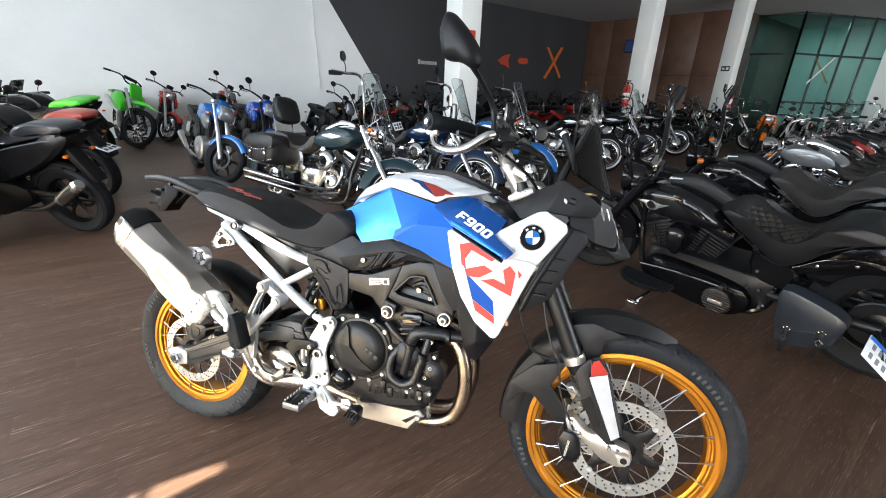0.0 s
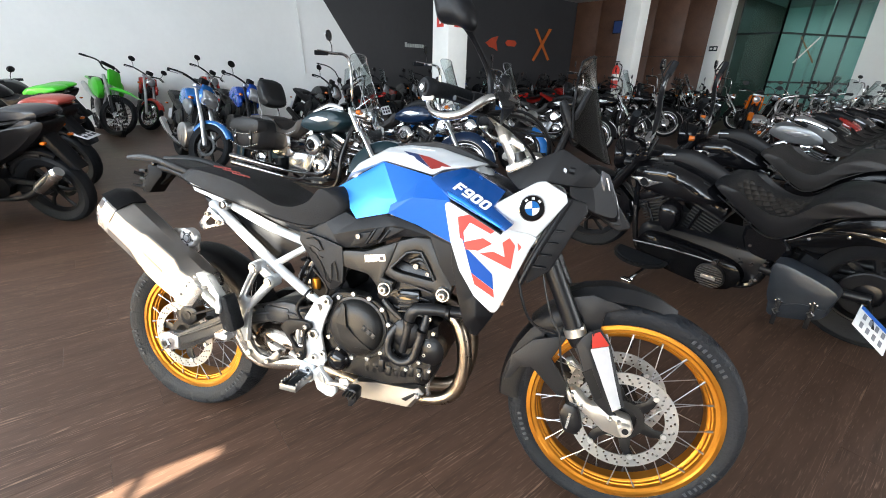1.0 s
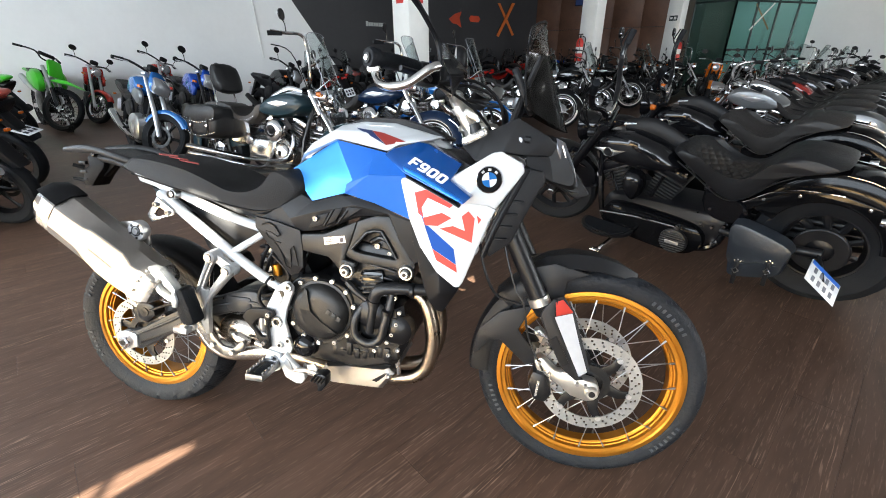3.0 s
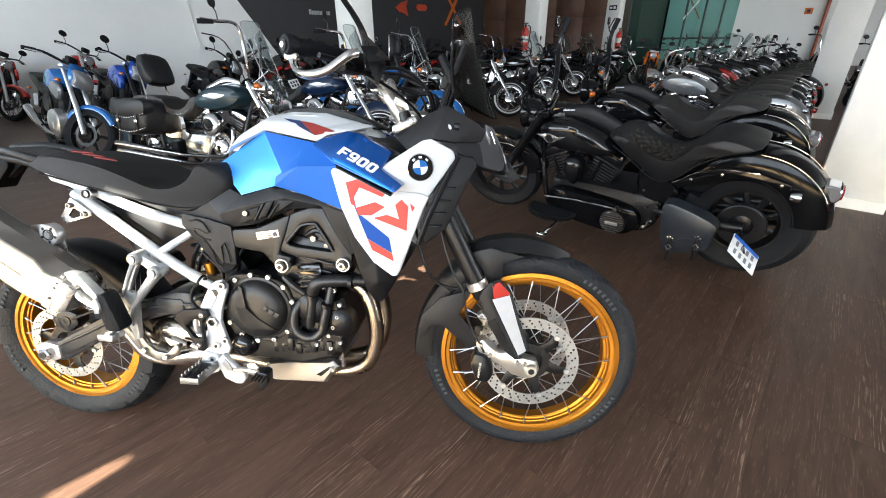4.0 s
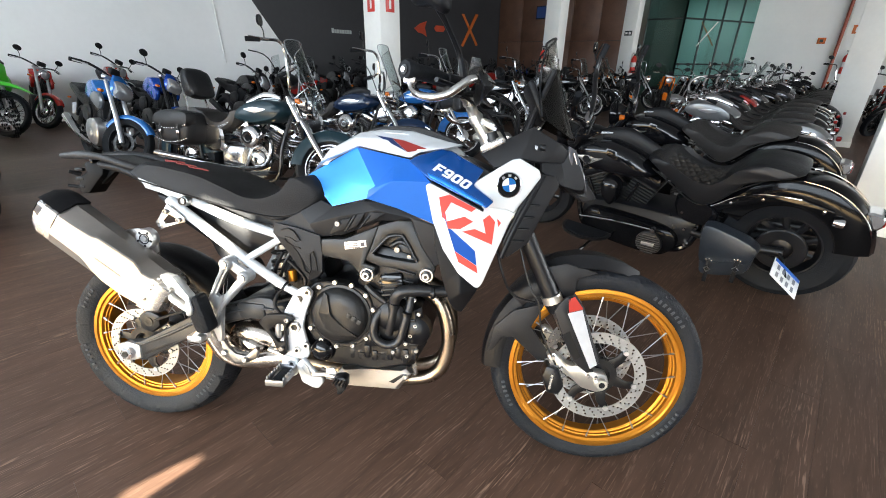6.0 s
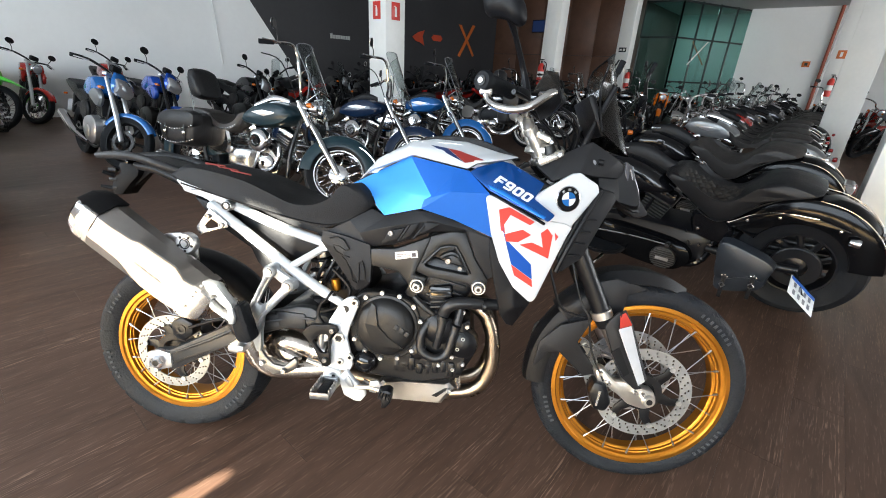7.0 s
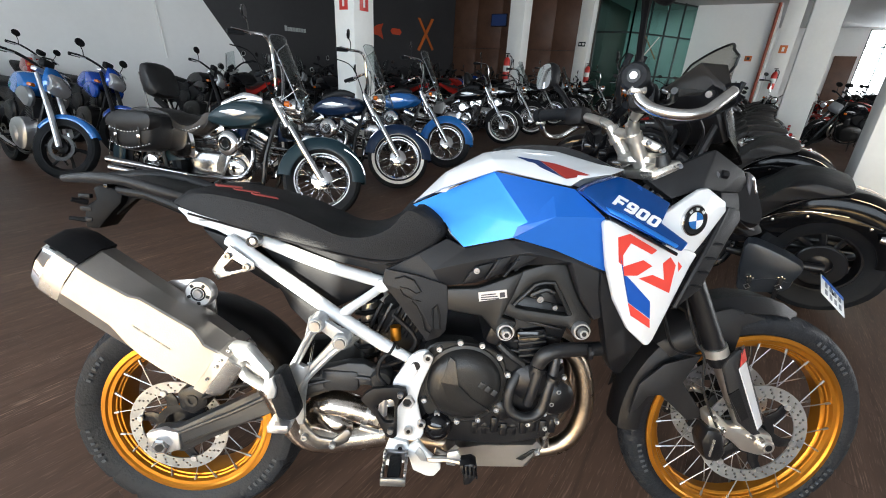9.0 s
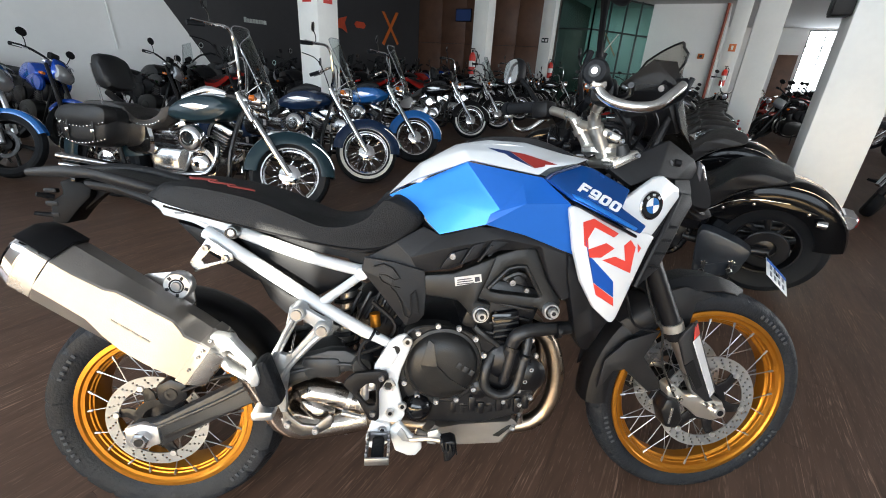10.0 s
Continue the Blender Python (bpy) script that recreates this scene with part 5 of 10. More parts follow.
    for k in range(2):
        part("label_bar", box((0, 0, 0), (0.012, 0.03, 0.003), 0, m=pose(0.318 - 0.026 * k, 0.01, 0.8745 + 0.0015 * k, 0, 4, 12)), M["ink_soft"], tag)
    for k in range(3):
        part("bar_cable", tube([(0.38 - 0.01 * k, 0.3 - 0.08 * k, 1.1), (0.5 + 0.02 * k, 0.2, 1.02 - 0.05 * k), (0.52, 0.1, 0.8), (0.44, 0.06, 0.62)], 0.006, 6, 5), M["black_plastic"], root)
    part("tank_cap", lathe([(0.002, -0.015), (0.03, -0.013), (0.036, -0.004), (0.036, 0.006)], 18, m=Matrix.Translation((0.17, -0.075, 0.842)) @ Matrix.Rotation(radians(-90), 4, "X")), ch, tk)
    for s in (-1, 1):
        wing = part("tank_badge", prism([(0.45, 0.742), (0.4, 0.728), (0.375, 0.7), (0.34, 0.695), (0.315, 0.705), (0.225, 0.752), (0.3, 0.745), (0.33, 0.752), (0.365, 0.755), (0.4, 0.748)], s * 0.166, s * 0.178, 0.003), M["alloy"], tk, "silver winged tank badge")
        part("badge_disc", lathe([(0.001, s * 0.184), (0.025, s * 0.184), (0.031, s * 0.178), (0.031, s * 0.17)], 20, (0.352, 0, 0.727)), M["black_gloss"], wing)
        part("badge_rim", lathe([(0.022, s * 0.182), (0.026, s * 0.186), (0.031, s * 0.181), (0.03, s * 0.176)], 20, (0.352, 0, 0.727), closed=True), M["steel"], wing)
        part("tank_line", tube([(0.24, s * 0.148, 0.79), (0.14, s * 0.158, 0.76), (0.03, s * 0.156, 0.712), (-0.02, s * 0.15, 0.69)], [0.002, 0.004, 0.004, 0.002], 6, 4), M["white_paint"], tk)
    tk.location = (-0.015, 0, -0.036)
    # saddle: a deep scoop, quilted in front, and a pillion pad
    st = [(-0.03, 0.745), (-0.09, 0.768), (-0.18, 0.705), (-0.3, 0.65), (-0.41, 0.652), (-0.49, 0.715), (-0.56, 0.79), (-0.66, 0.812), (-0.77, 0.795), (-0.805, 0.77), (-0.7, 0.735), (-0.58, 0.685), (-0.5, 0.595), (-0.42, 0.525), (-0.34, 0.52), (-0.24, 0.58), (-0.12, 0.67)]
    seat = part("seat", puff(st, [(0.72, -0.185), (0.9, -0.17), (0.98, -0.13), (1.0, -0.06), (1.0, 0.06), (0.98, 0.13), (0.9, 0.17), (0.72, 0.185)], n=4), M["leather"], root, "black leather saddle with quilted front")
    prof = [(-0.08, 0.768), (-0.18, 0.708), (-0.3, 0.654), (-0.42, 0.66), (-0.48, 0.71)]
    pad = None
    for i in range(7):
        for j in range(-3, 4):
            x = -0.105 - 0.05 * i - (0.025 if j % 2 else 0)
            a = next(k for k in range(4) if prof[k + 1][0] <= x + 1e-6)
            (x0, z0), (x1, z1) = prof[a], prof[a + 1]
            z = z0 + (z1 - z0) * (x - x0) / (x1 - x0)
            sl = math.degrees(math.atan2(z1 - z0, x1 - x0)) - 180
            m = pose(x, 0.042 * j, z - 0.004 - 0.012 * (abs(j) / 3) ** 3, 0, -sl, 0)
            if pad is None:
                b = bmesh.new()
                rings(b, [[Vector((0.0255 * k * p, 0.041 * k * q, h)) for p, q in ((1, 0), (0, 1), (-1, 0), (0, -1))] for k, h in ((1.0, 0.0), (0.72, 0.007), (0.3, 0.01))])
                pad = part("quilted_pad", b, M["seat_brown"], seat, angle=80)
                pad.matrix_basis = m
            else:
                share("quilted_pad", pad, m, seat)
    part("seat_piping", tube([(-0.08, 0.172, 0.7), (-0.2, 0.178, 0.625), (-0.3, 0.18, 0.555), (-0.38, 0.182, 0.533), (-0.46, 0.18, 0.575), (-0.54, 0.172, 0.655), (-0.65, 0.165, 0.725)], 0.004, 6, 4), M["black_plastic"], seat)
    # rear fender, strut and tail
    rfd = part("rear_fender", arc_band((rx + 0.015, 0.365), 0.382, 22, 176, 0.25, drop=0.15, taper=0.97, n=28), M["black_deep"], root, "gloss black rear fender with bright trim")
    for s in (-1, 1):
        part("fender_trim", tube([(rx + 0.015 + 0.372 * math.cos(radians(q)), s * 0.121, 0.365 + 0.372 * math.sin(radians(q))) for q in (92, 108, 124, 140, 152)], [0.0015, 0.0028, 0.0028, 0.0028, 0.0015], 6, 4), M["steel"], rfd)
        stt = part("fender_strut", prism([(-0.37, 0.51), (-0.44, 0.525), (-0.54, 0.6), (-0.66, 0.64), (-0.82, 0.645), (-0.96, 0.61), (-0.97, 0.585), (-0.82, 0.605), (-0.66, 0.59), (-0.54, 0.545), (-0.46, 0.48), (-0.4, 0.47)], s * 0.128, s * 0.142, 0.004), M["black_deep"], root)
        part("strut_edge", tube([(-0.38, s * 0.144, 0.513), (-0.44, s * 0.144, 0.528), (-0.54, s * 0.144, 0.602), (-0.66, s * 0.144, 0.642), (-0.82, s * 0.144, 0.646)], 0.0025, 6, 4), ch, stt)
        for bx, bz in ((-0.4, 0.495), (-0.52, 0.562), (-0.66, 0.612), (-0.92, 0.602)):
            part("fender_bolt", lathe([(0.001, s * 0.152), (0.008, s * 0.15), (0.0115, s * 0.144), (0.0115, s * 0.14)], 12, (bx, 0, bz)), ch, stt)
        part("rear_turn_signal", lathe([(0.004, -0.04), (0.019, -0.034), (0.026, 0), (0.023, 0.01), (0.003, 0.014)], 12, m=Matrix.Translation((-1.0, s * 0.15, 0.56)) @ Matrix.Rotation(radians(90), 4, "Z")), ch, root)
        part("swingarm", tube([(-0.36, s * 0.13, 0.32), (-0.6, s * 0.135, 0.31), (-0.82, s * 0.135, 0.325)], 0.026, 10, 3), dull, root)
        part("frame_tube", tube([(0.44, s * 0.03, 0.78), (0.41, s * 0.1, 0.5), (0.35, s * 0.13, 0.22), (0.2, s * 0.14, 0.16), (-0.2, s * 0.14, 0.16), (-0.36, s * 0.13, 0.24), (-0.4, s * 0.12, 0.5)], 0.019, 8, 4), gloss, root)
    tl = part("tail_light", puff([(-1.07, 0.6), (-1.14, 0.6), (-1.155, 0.56), (-1.14, 0.52), (-1.08, 0.53)], [(0.8, -0.06), (1, -0.05), (1, 0.05), (0.8, 0.06)], n=2), ch, root, "chrome tail lamp with a red lens")
    part("lens", box((-1.153, 0, 0.56), (0.016, 0.09, 0.05), 0.006), M["lamp_red"], tl)
    # engine
    eng = part("crankcase", puff([(0.36, 0.3), (0.32, 0.4), (0.18, 0.42), (-0.1, 0.42), (-0.34, 0.4), (-0.38, 0.25), (-0.2, 0.17), (0.2, 0.17), (0.33, 0.21)], [(0.85, -0.16), (1, -0.14), (1, 0.12), (0.9, 0.14)], n=3), dull, root, "black V-twin engine with bright machined fins")
    for dx, ang in ((0.25, -24), (0.04, 22)):
        cy = part("cylinder", box((0, 0, 0.085), (0.115, 0.14, 0.2), 0.02), dull, eng)
        cy.matrix_basis = pose(dx, 0, 0.4, 0, -ang)
        fin = part("cooling_fin", box((0, 0, 0), (0.155, 0.19, 0.0075), 0.002), M["fin_dark"], cy)
        for k in range(1, 8):
            share("cooling_fin", fin, Matrix.Translation((0, 0, 0.0205 * k)) @ Matrix.Diagonal((1 + 0.012 * k, 1, 1, 1)), cy)
        part("rocker_cover", box((0, 0, 0.2), (0.18, 0.19, 0.075), 0.024), gloss, cy)
        part("rocker_rail", box((0, 0, 0.168), (0.19, 0.2, 0.012), 0.004), dull, cy)
        for s in (-1, 1):
            for q in (-1, 1):
                part("cover_bolt", lathe([(0.001, -0.008), (0.006, -0.007), (0.008, 0), (0.008, 0.004)], 8, (q * 0.068, s * 0.08, 0.2), m=Matrix.Translation((0, 0, 0.035)) @ Matrix.Translation((0, 0, 0))), ch, cy)
        part("push_rod_tube", tube([(0.03, 0.1, -0.02), (0.03, 0.1, 0.16)], 0.011, 8, 1), gloss, cy)
    part("horn_cover", puff([(0.21, 0.58), (0.15, 0.595), (0.1, 0.56), (0.1, 0.47), (0.15, 0.4), (0.2, 0.44), (0.225, 0.52)], [(0.4, 0.215), (0.75, 0.205), (0.95, 0.18), (1, 0.13)], n=4), gloss, eng)
    pr = part("primary_cover", puff([(0.34, 0.24), (0.32, 0.33), (0.22, 0.37), (-0.1, 0.35), (-0.26, 0.31), (-0.3, 0.22), (-0.22, 0.13), (-0.05, 0.12), (0.25, 0.16)], [(0.55, 0.205), (0.85, 0.2), (0.97, 0.18), (1, 0.12)], n=4), M["black_deep"], eng)
    db = part("derby_cover", lathe([(0.002, 0.226), (0.06, 0.226), (0.078, 0.218), (0.083, 0.2), (0.083, 0.18)], 30, (-0.145, 0, 0.215)), dull, pr, "round ribbed derby cover")
    for q in range(9):
        part("cover_fin", box((-0.145, 0.229, 0.155 + 0.015 * q), (0.15 * math.sqrt(max(0.05, 1 - ((q - 4) / 4.6) ** 2)), 0.006, 0.006), 0.0015), M["fin"], db)
    part("cover_plaque", box((-0.145, 0.232, 0.215), (0.08, 0.006, 0.022), 0.003), M["alloy"], db)
    part("air_cleaner", lathe([(0.01, -0.235), (0.05, -0.235), (0.075, -0.222), (0.092, -0.2), (0.092, -0.15), (0.05, -0.12)], 24, (0.14, 0, 0.53)), ch, eng)
    part("shift_rod", tube([(0.33, 0.23, 0.3), (0.1, 0.225, 0.318), (-0.16, 0.22, 0.315)], 0.006, 7, 2), ch, eng)
    part("shift_pivot", lathe([(0.002, 0.235), (0.014, 0.234), (0.018, 0.226), (0.018, 0.2)], 12, (-0.16, 0, 0.315)), ch, eng)
    part("oil_tank", puff([(-0.24, 0.55), (-0.26, 0.42), (-0.36, 0.38), (-0.46, 0.4), (-0.46, 0.5), (-0.36, 0.56)], [(0.85, -0.16), (1, -0.14), (1, 0.14), (0.85, 0.16)], n=2), gloss, root)
    for bx, bz in ((-0.29, 0.45), (-0.32, 0.34), (-0.26, 0.27), (-0.38, 0.36), (-0.34, 0.24)):
        part("frame_bolt", lathe([(0.001, 0.166), (0.008, 0.165), (0.011, 0.158), (0.011, 0.13)], 10, (bx, 0, bz)), ch, root)
    for k, (zz, ln) in enumerate(((0.32, -1.05), (0.22, -1.0))):
        ex = part("exhaust_pipe", tube([(0.28 - 0.2 * k, -0.1, 0.52), (0.36 - 0.2 * k, -0.17, 0.48), (0.3 - 0.2 * k, -0.2, 0.36), (0.0 - 0.1 * k, -0.2, zz), (-0.35, -0.2, zz)], 0.024, 9, 5), ch, root)
        part("muffler", tube([(-0.32, -0.2, zz), (-0.45, -0.205, zz), (ln, -0.21, zz + 0.04)], [0.026, 0.042, 0.044], 12, 3), dull, ex)
    # half-moon footboards and the stand
    for s in (-1, 1):
        b = bmesh.new()
        edge = [(0.44, 0.2)] + [(0.27 + 0.17 * math.cos(radians(q)), 0.24 + 0.13 * math.sin(radians(q))) for q in range(0, 181, 15)] + [(0.1, 0.2)]
        rings(b, [[Vector((x, s * y, h + 0.06 * (x - 0.1))) for x, y in edge] for h in (0.19, 0.208)])
        bd = part("footboard", b, dull, root, "black half-moon footboard")
        b = bmesh.new()
        rings(b, [[Vector((0.27 + (x - 0.27) * 0.88, s * (0.25 + (y - 0.25) * 0.85), h + 0.06 * (x - 0.1))) for x, y in edge] for h in (0.206, 0.213)])
        part("board_rubber", b, M["rubber"], bd)
        part("board_bracket", tube([(0.27, s * 0.12, 0.2), (0.27, s * 0.24, 0.195)], 0.012, 8, 1), dull, bd)
    part("side_stand", tube([(0.2, 0.14, 0.17), (0.24, 0.22, 0.11), (0.28, 0.31, 0.06)], 0.012, 8, 3), ch, root)
    part("stand_foot", box((0, 0, 0), (0.07, 0.05, 0.012), 0.004, m=Matrix.Translation((0.29, 0.325, 0.056)) @ Matrix.Rotation(radians(8), 4, "X")), ch, root)
    # leather bag on the swingarm
    bag = part("side_bag", puff([(-0.45, 0.44), (-0.6, 0.42), (-0.745, 0.37), (-0.755, 0.28), (-0.73, 0.2), (-0.6, 0.15), (-0.48, 0.13), (-0.455, 0.2), (-0.445, 0.33)], [(0.8, 0.275), (0.94, 0.265), (1, 0.235), (1, 0.165), (0.92, 0.155)], n=3), M["leather_blue"], root, "small black leather swingarm bag with two buckles")
    squeeze = Matrix.Translation((-0.45, 0, 0)) @ Matrix.Diagonal((0.84, 1, 1, 1)) @ Matrix.Translation((0.45, 0, 0))
    bag.matrix_basis = squeeze
    fl_ = part("flap", puff([(-0.44, 0.452), (-0.6, 0.432), (-0.758, 0.378), (-0.762, 0.32), (-0.735, 0.268), (-0.66, 0.268), (-0.6, 0.255), (-0.52, 0.22), (-0.455, 0.225), (-0.435, 0.33)], [(0.86, 0.284), (0.97, 0.276), (1, 0.25), (1, 0.2)], n=3), M["leather_blue"], bag)
    for xx, zz in ((-0.52, 0.22), (-0.68, 0.262)):
        part("strap", box((xx, 0.287, zz - 0.045), (0.026, 0.008, 0.15), 0.003), M["leather"], bag)
        part("buckle", lathe([(0.013, 0.289), (0.018, 0.296), (0.023, 0.289)], 4, (xx, 0, zz - 0.03), closed=True), M["steel"], bag)
        for q in (-1, 0, 1):
            part("stud", lathe([(0.001, 0.294), (0.005, 0.292), (0.006, 0.286)], 8, (xx + 0.016 * q, 0, zz + 0.03 + 0.008 * (q == 0))), ch, bag)
    # plate on a side bracket
    w_ = Vector((-0.126, -0.02, -0.114)).normalized()
    h_ = Vector((-0.004, 0.16, -0.026))
    h_ = (h_ - w_ * h_.dot(w_)).normalized()
    n_ = h_.cross(w_).normalized()
    pm = Matrix((w_, n_, -h_)).transposed().to_4x4()
    pm.translation = Vector((-0.799, 0.24, 0.345)) + w_ * 0.088 + h_ * 0.08
    b = box((0, 0, 0), (0.18, 0.004, 0.16), 0.0015)
    b.transform(pm)
    plate = part("number_plate", b, M["plate"], root, "white number plate with a blue band")
    for nm, c, sz, mt in [("band", (0, 0.003, 0.064), (0.17, 0.003, 0.024), "plate_blue")] + [("marking", (-0.054 + 0.036 * j, 0.003, 0.022 - 0.062 * k), (0.016, 0.003, 0.036), "ink_soft") for k in range(2) for j in range(4)]:
        for sgn in (1, -1):
            b = box((c[0], c[1] * sgn, c[2]), sz)
            b.transform(pm)
            part(nm, b, M[mt], plate)
    part("plate_arm", tube([(-0.8, 0.14, 0.33), (-0.83, 0.2, 0.31), tuple(pm.translation)], 0.008, 8, 3), dull, root)
    return root


def at_uv(u, v, heading, lean=9.0, scale=1.0):
    p = uv(u, v)
    return stand(p.x, p.y, heading, lean, scale)


TO_V, FROM_V = UDEG - 90, UDEG + 90

near = steer(low_cruiser("black cruiser with a quilted seat and small leather side bag"), 18, head=(0.42, 0.86))
near.matrix_world = stand(1.5, 1.9, 145, 8, 1.03)
first = steer(cruiser("dark teal cruiser with windshield, studded saddlebags and backrest", M["slate"], screen=True, bags=True, backrest=True, tall_bars=0.24, group="row of cruisers with windshields"), 26)
first.matrix_world = stand(-1.92, 2.785, -12, 8)
navy = steer(cruiser("navy blue cruiser with windshield and whitewall tyres", M["navy"], whitewall=True, screen=True, tall_bars=0.18, group="row of cruisers with windshields"), 26)
navy.matrix_world = stand(-1.37, 3.92, -16, 8)
bright = steer(cruiser("bright blue cruiser with windshield", M["sky_blue"], screen=True, tall_bars=0.15, group="row of cruisers with windshields"), 26)
bright.matrix_world = stand(-0.83, 5.1, -18, 8)
white_wheel = steer(cruiser("black cruiser with whitewall tyres and chrome engine", M["black_gloss"], whitewall=True, tall_bars=0.16, group="row of cruisers with windshields"), 24)
white_wheel.matrix_world = stand(0.25, 7.4, -22, 8)
black_screen = steer(cruiser("black cruiser with windshield and backrest", M["black_gloss"], screen=True, backrest=True, whitewall=True, tall_bars=0.1, group="row of cruisers with windshields"), 24)
black_screen.matrix_world = stand(1.05, 8.85, -24, 8)
for x, y, o in ((2.0, 10.75, white_wheel), (3.05, 13.0, black_screen)):
    copy_thing(o, stand(x, y, -26, 8))

copy_thing(white_wheel, at_uv(-2.75, 6.9, -26, 8))

# the row of cruisers that goes on past the black one
FAR_SKIP = ("cooling_fin", "fender_bolt", "cover_fin", "stud", "lever", "heel_plate", "shock", "rear_shock", "chain_guard", "footpeg", "rear_turn_signal", "bar_cable", "handlebar_clamp", "strut_edge", "marking", "generator_cover", "radiator")


def copy_far(ob, m):
    """A copy for the back rows, without the small fittings that nobody could tell at that distance."""
    c = copy_thing(ob, m)
    for o in [o for o in c.children_recursive if o.name.startswith(FAR_SKIP)]:
        bpy.data.objects.remove(o)
    return c


second = steer(cruiser("black cruiser with chrome trim and a two-piece leather seat", M["black_gloss"], spokes=True, group="row of black cruisers"), 20)
second.matrix_world = at_uv(-9.4, 10.95, FROM_V, 8, 0.97)
low_second = copy_thing(near, at_uv(-12.24, 11.06, FROM_V, 8, 1.03))
tagged(low_second, "black cruiser with a winged tank badge and a plain two-step saddle", "motorcycle", "row of black cruisers")
for o in [o for o in low_second.children_recursive if o.name.startswith(("side_bag", "flap", "strap", "buckle", "stud", "number_plate", "band", "marking", "plate_arm", "quilted_pad"))]:
    bpy.data.objects.remove(o)
for o in low_second.children_recursive:
    if o.name.startswith("seat"):
        o.data = o.data.copy()
        o.data.materials[0] = M["leather_sheen"]
for o in near.children_recursive:
    if o.name.startswith("turn_signal"):
        o.data = o.data.copy()
        o.data.materials[0] = M["black_metal"]
silver = steer(cruiser("silver cruiser with a chrome engine", M["silver"], group="row of black cruisers"), 20)
silver.matrix_world = at_uv(-10.35, 11.0, FROM_V, 8, 0.97)
red_white = steer(cruiser("red cruiser with chrome engine", M["red_paint"], row_black=True, group="row of black cruisers"), 20)
red_white.matrix_world = at_uv(-8.4, 10.9, FROM_V, 8, 0.97)
grey = steer(cruiser("dark grey cruiser with chrome bars", M["grey_paint"], screen=True, row_black=True, group="row of black cruisers"), 20)
grey.matrix_world = at_uv(-7.4, 10.9, FROM_V, 8, 0.97)
rng = random.Random(11)
for k in range(8):
    copy_far((second, grey, second, silver, second, grey, second)[k % 7], at_uv(-6.4 + 0.98 * k, 10.9 + 0.2 * rng.random(), FROM_V + rng.uniform(-5, 5), 8, 0.97))

# bikes by the white wall
HEAD = dict(head=(0.36, 0.98), axle=(0.69, 0.31))
blue1 = steer(street("bright blue street motorcycle with a black seat", M["sky_blue"], spoked=False, lamp_round=False, group="bikes along the white wall", scale_r=0.31, bar=1.06, fork="alloy", engine="alloy", muffler="chrome", shroud="silver", mirrors=False), 34, **HEAD)
blue1.matrix_world = stand(-4.55, 3.8, -31, 9, 1.02)
blue2 = steer(street("royal blue street motorcycle with round mirrors", M["royal"], lamp_round=False, group="bikes along the white wall", scale_r=0.3), 30, **HEAD)
blue2.matrix_world = stand(-4.85, 5.08, -31, 9, 1.0)
red1 = steer(street("small red street motorcycle with chrome spoked wheels", M["red_paint"], spoked=True, group="bikes along the white wall", scale_r=0.3), 36, **HEAD)
red1.matrix_world = stand(-8.45, 6.52, -38, 9, 1.04)
copy_thing(red1, stand(-7.45, 7.15, -36, 9, 1.04))
mx = steer(motocross("green motocross motorcycle with knobbly tyres"), 38, head=(0.4, 1.0), axle=(0.74, 0.35))
mx.matrix_world = stand(-8.35, 5.55, -26, 6, 1.06)
black_naked = steer(street("black street motorcycle with dark wheels", M["black_gloss"], lamp_round=False, group="parked street motorcycles"), 26, **HEAD)
black_naked.matrix_world = stand(-4.2, 6.5, -28, 9)
tourer = steer(street("black touring motorcycle with tall clear screen", M["black_gloss"], screen=True, lamp_round=False, tail="red_paint", group="parked street motorcycles"), 24, **HEAD)
tourer.matrix_world = stand(-3.6, 7.5, 144, 9)
sport_red = steer(street("red sport motorcycle with side fairing", M["red_paint"], fairing=True, lamp_round=False, tail="red_paint", group="parked street motorcycles"), 20, **HEAD)
sport_red.matrix_world = at_uv(-6, 4.4, FROM_V)
# dark rows between the long wall and the cruisers
kinds = [black_naked, tourer, black_naked, blue2, tourer, black_naked, tourer]
for k in range(12):
    copy_far(kinds[(k * 3 + 1) % 7], at_uv(-10.9 + 0.95 * k, 1.75 + 0.15 * rng.random(), TO_V + rng.uniform(-8, 8), 9))
for k in range(10):
    copy_far(kinds[(k * 2) % 7], at_uv(-10.6 + 0.95 * k, 4.4 + 0.2 * rng.random(), FROM_V + rng.uniform(-8, 8), 9))
for k in range(7):
    copy_far((tourer, second, black_naked, grey)[k % 4], at_uv(-8.2 + 1.0 * k, 6.05 + 0.2 * rng.random(), TO_V + rng.uniform(-8, 8), 9))
# cruisers near the end wall and on the far side of the columns
far_kinds = [second, grey, silver, white_wheel, red_white]
for k in range(5):
    copy_far(far_kinds[k % 5], at_uv(-2.1 + 0.2 * rng.random(), 8.6 + 1.0 * k, UDEG + 180 + rng.uniform(-6, 6), 8))
for k in range(4):
    copy_far((second, tourer, white_wheel, black_naked)[k], at_uv(0.6 + 0.2 * rng.random(), 7.6 + 1.0 * k, UDEG + 180 + rng.uniform(-6, 6), 8))
for k in range(8):
    copy_far((sport_red, black_naked, grey, tourer, second)[k % 5], at_uv(-10.6 + 1.0 * k, 15.6 + 0.2 * rng.random(), FROM_V + rng.uniform(-6, 6), 8))
for k in range(5):
    copy_far((black_naked, sport_red, blue2, tourer)[k % 4], at_uv(-8.6 + 1.05 * k, 18.8 + 0.2 * rng.random(), TO_V + rng.uniform(-6, 6), 8))
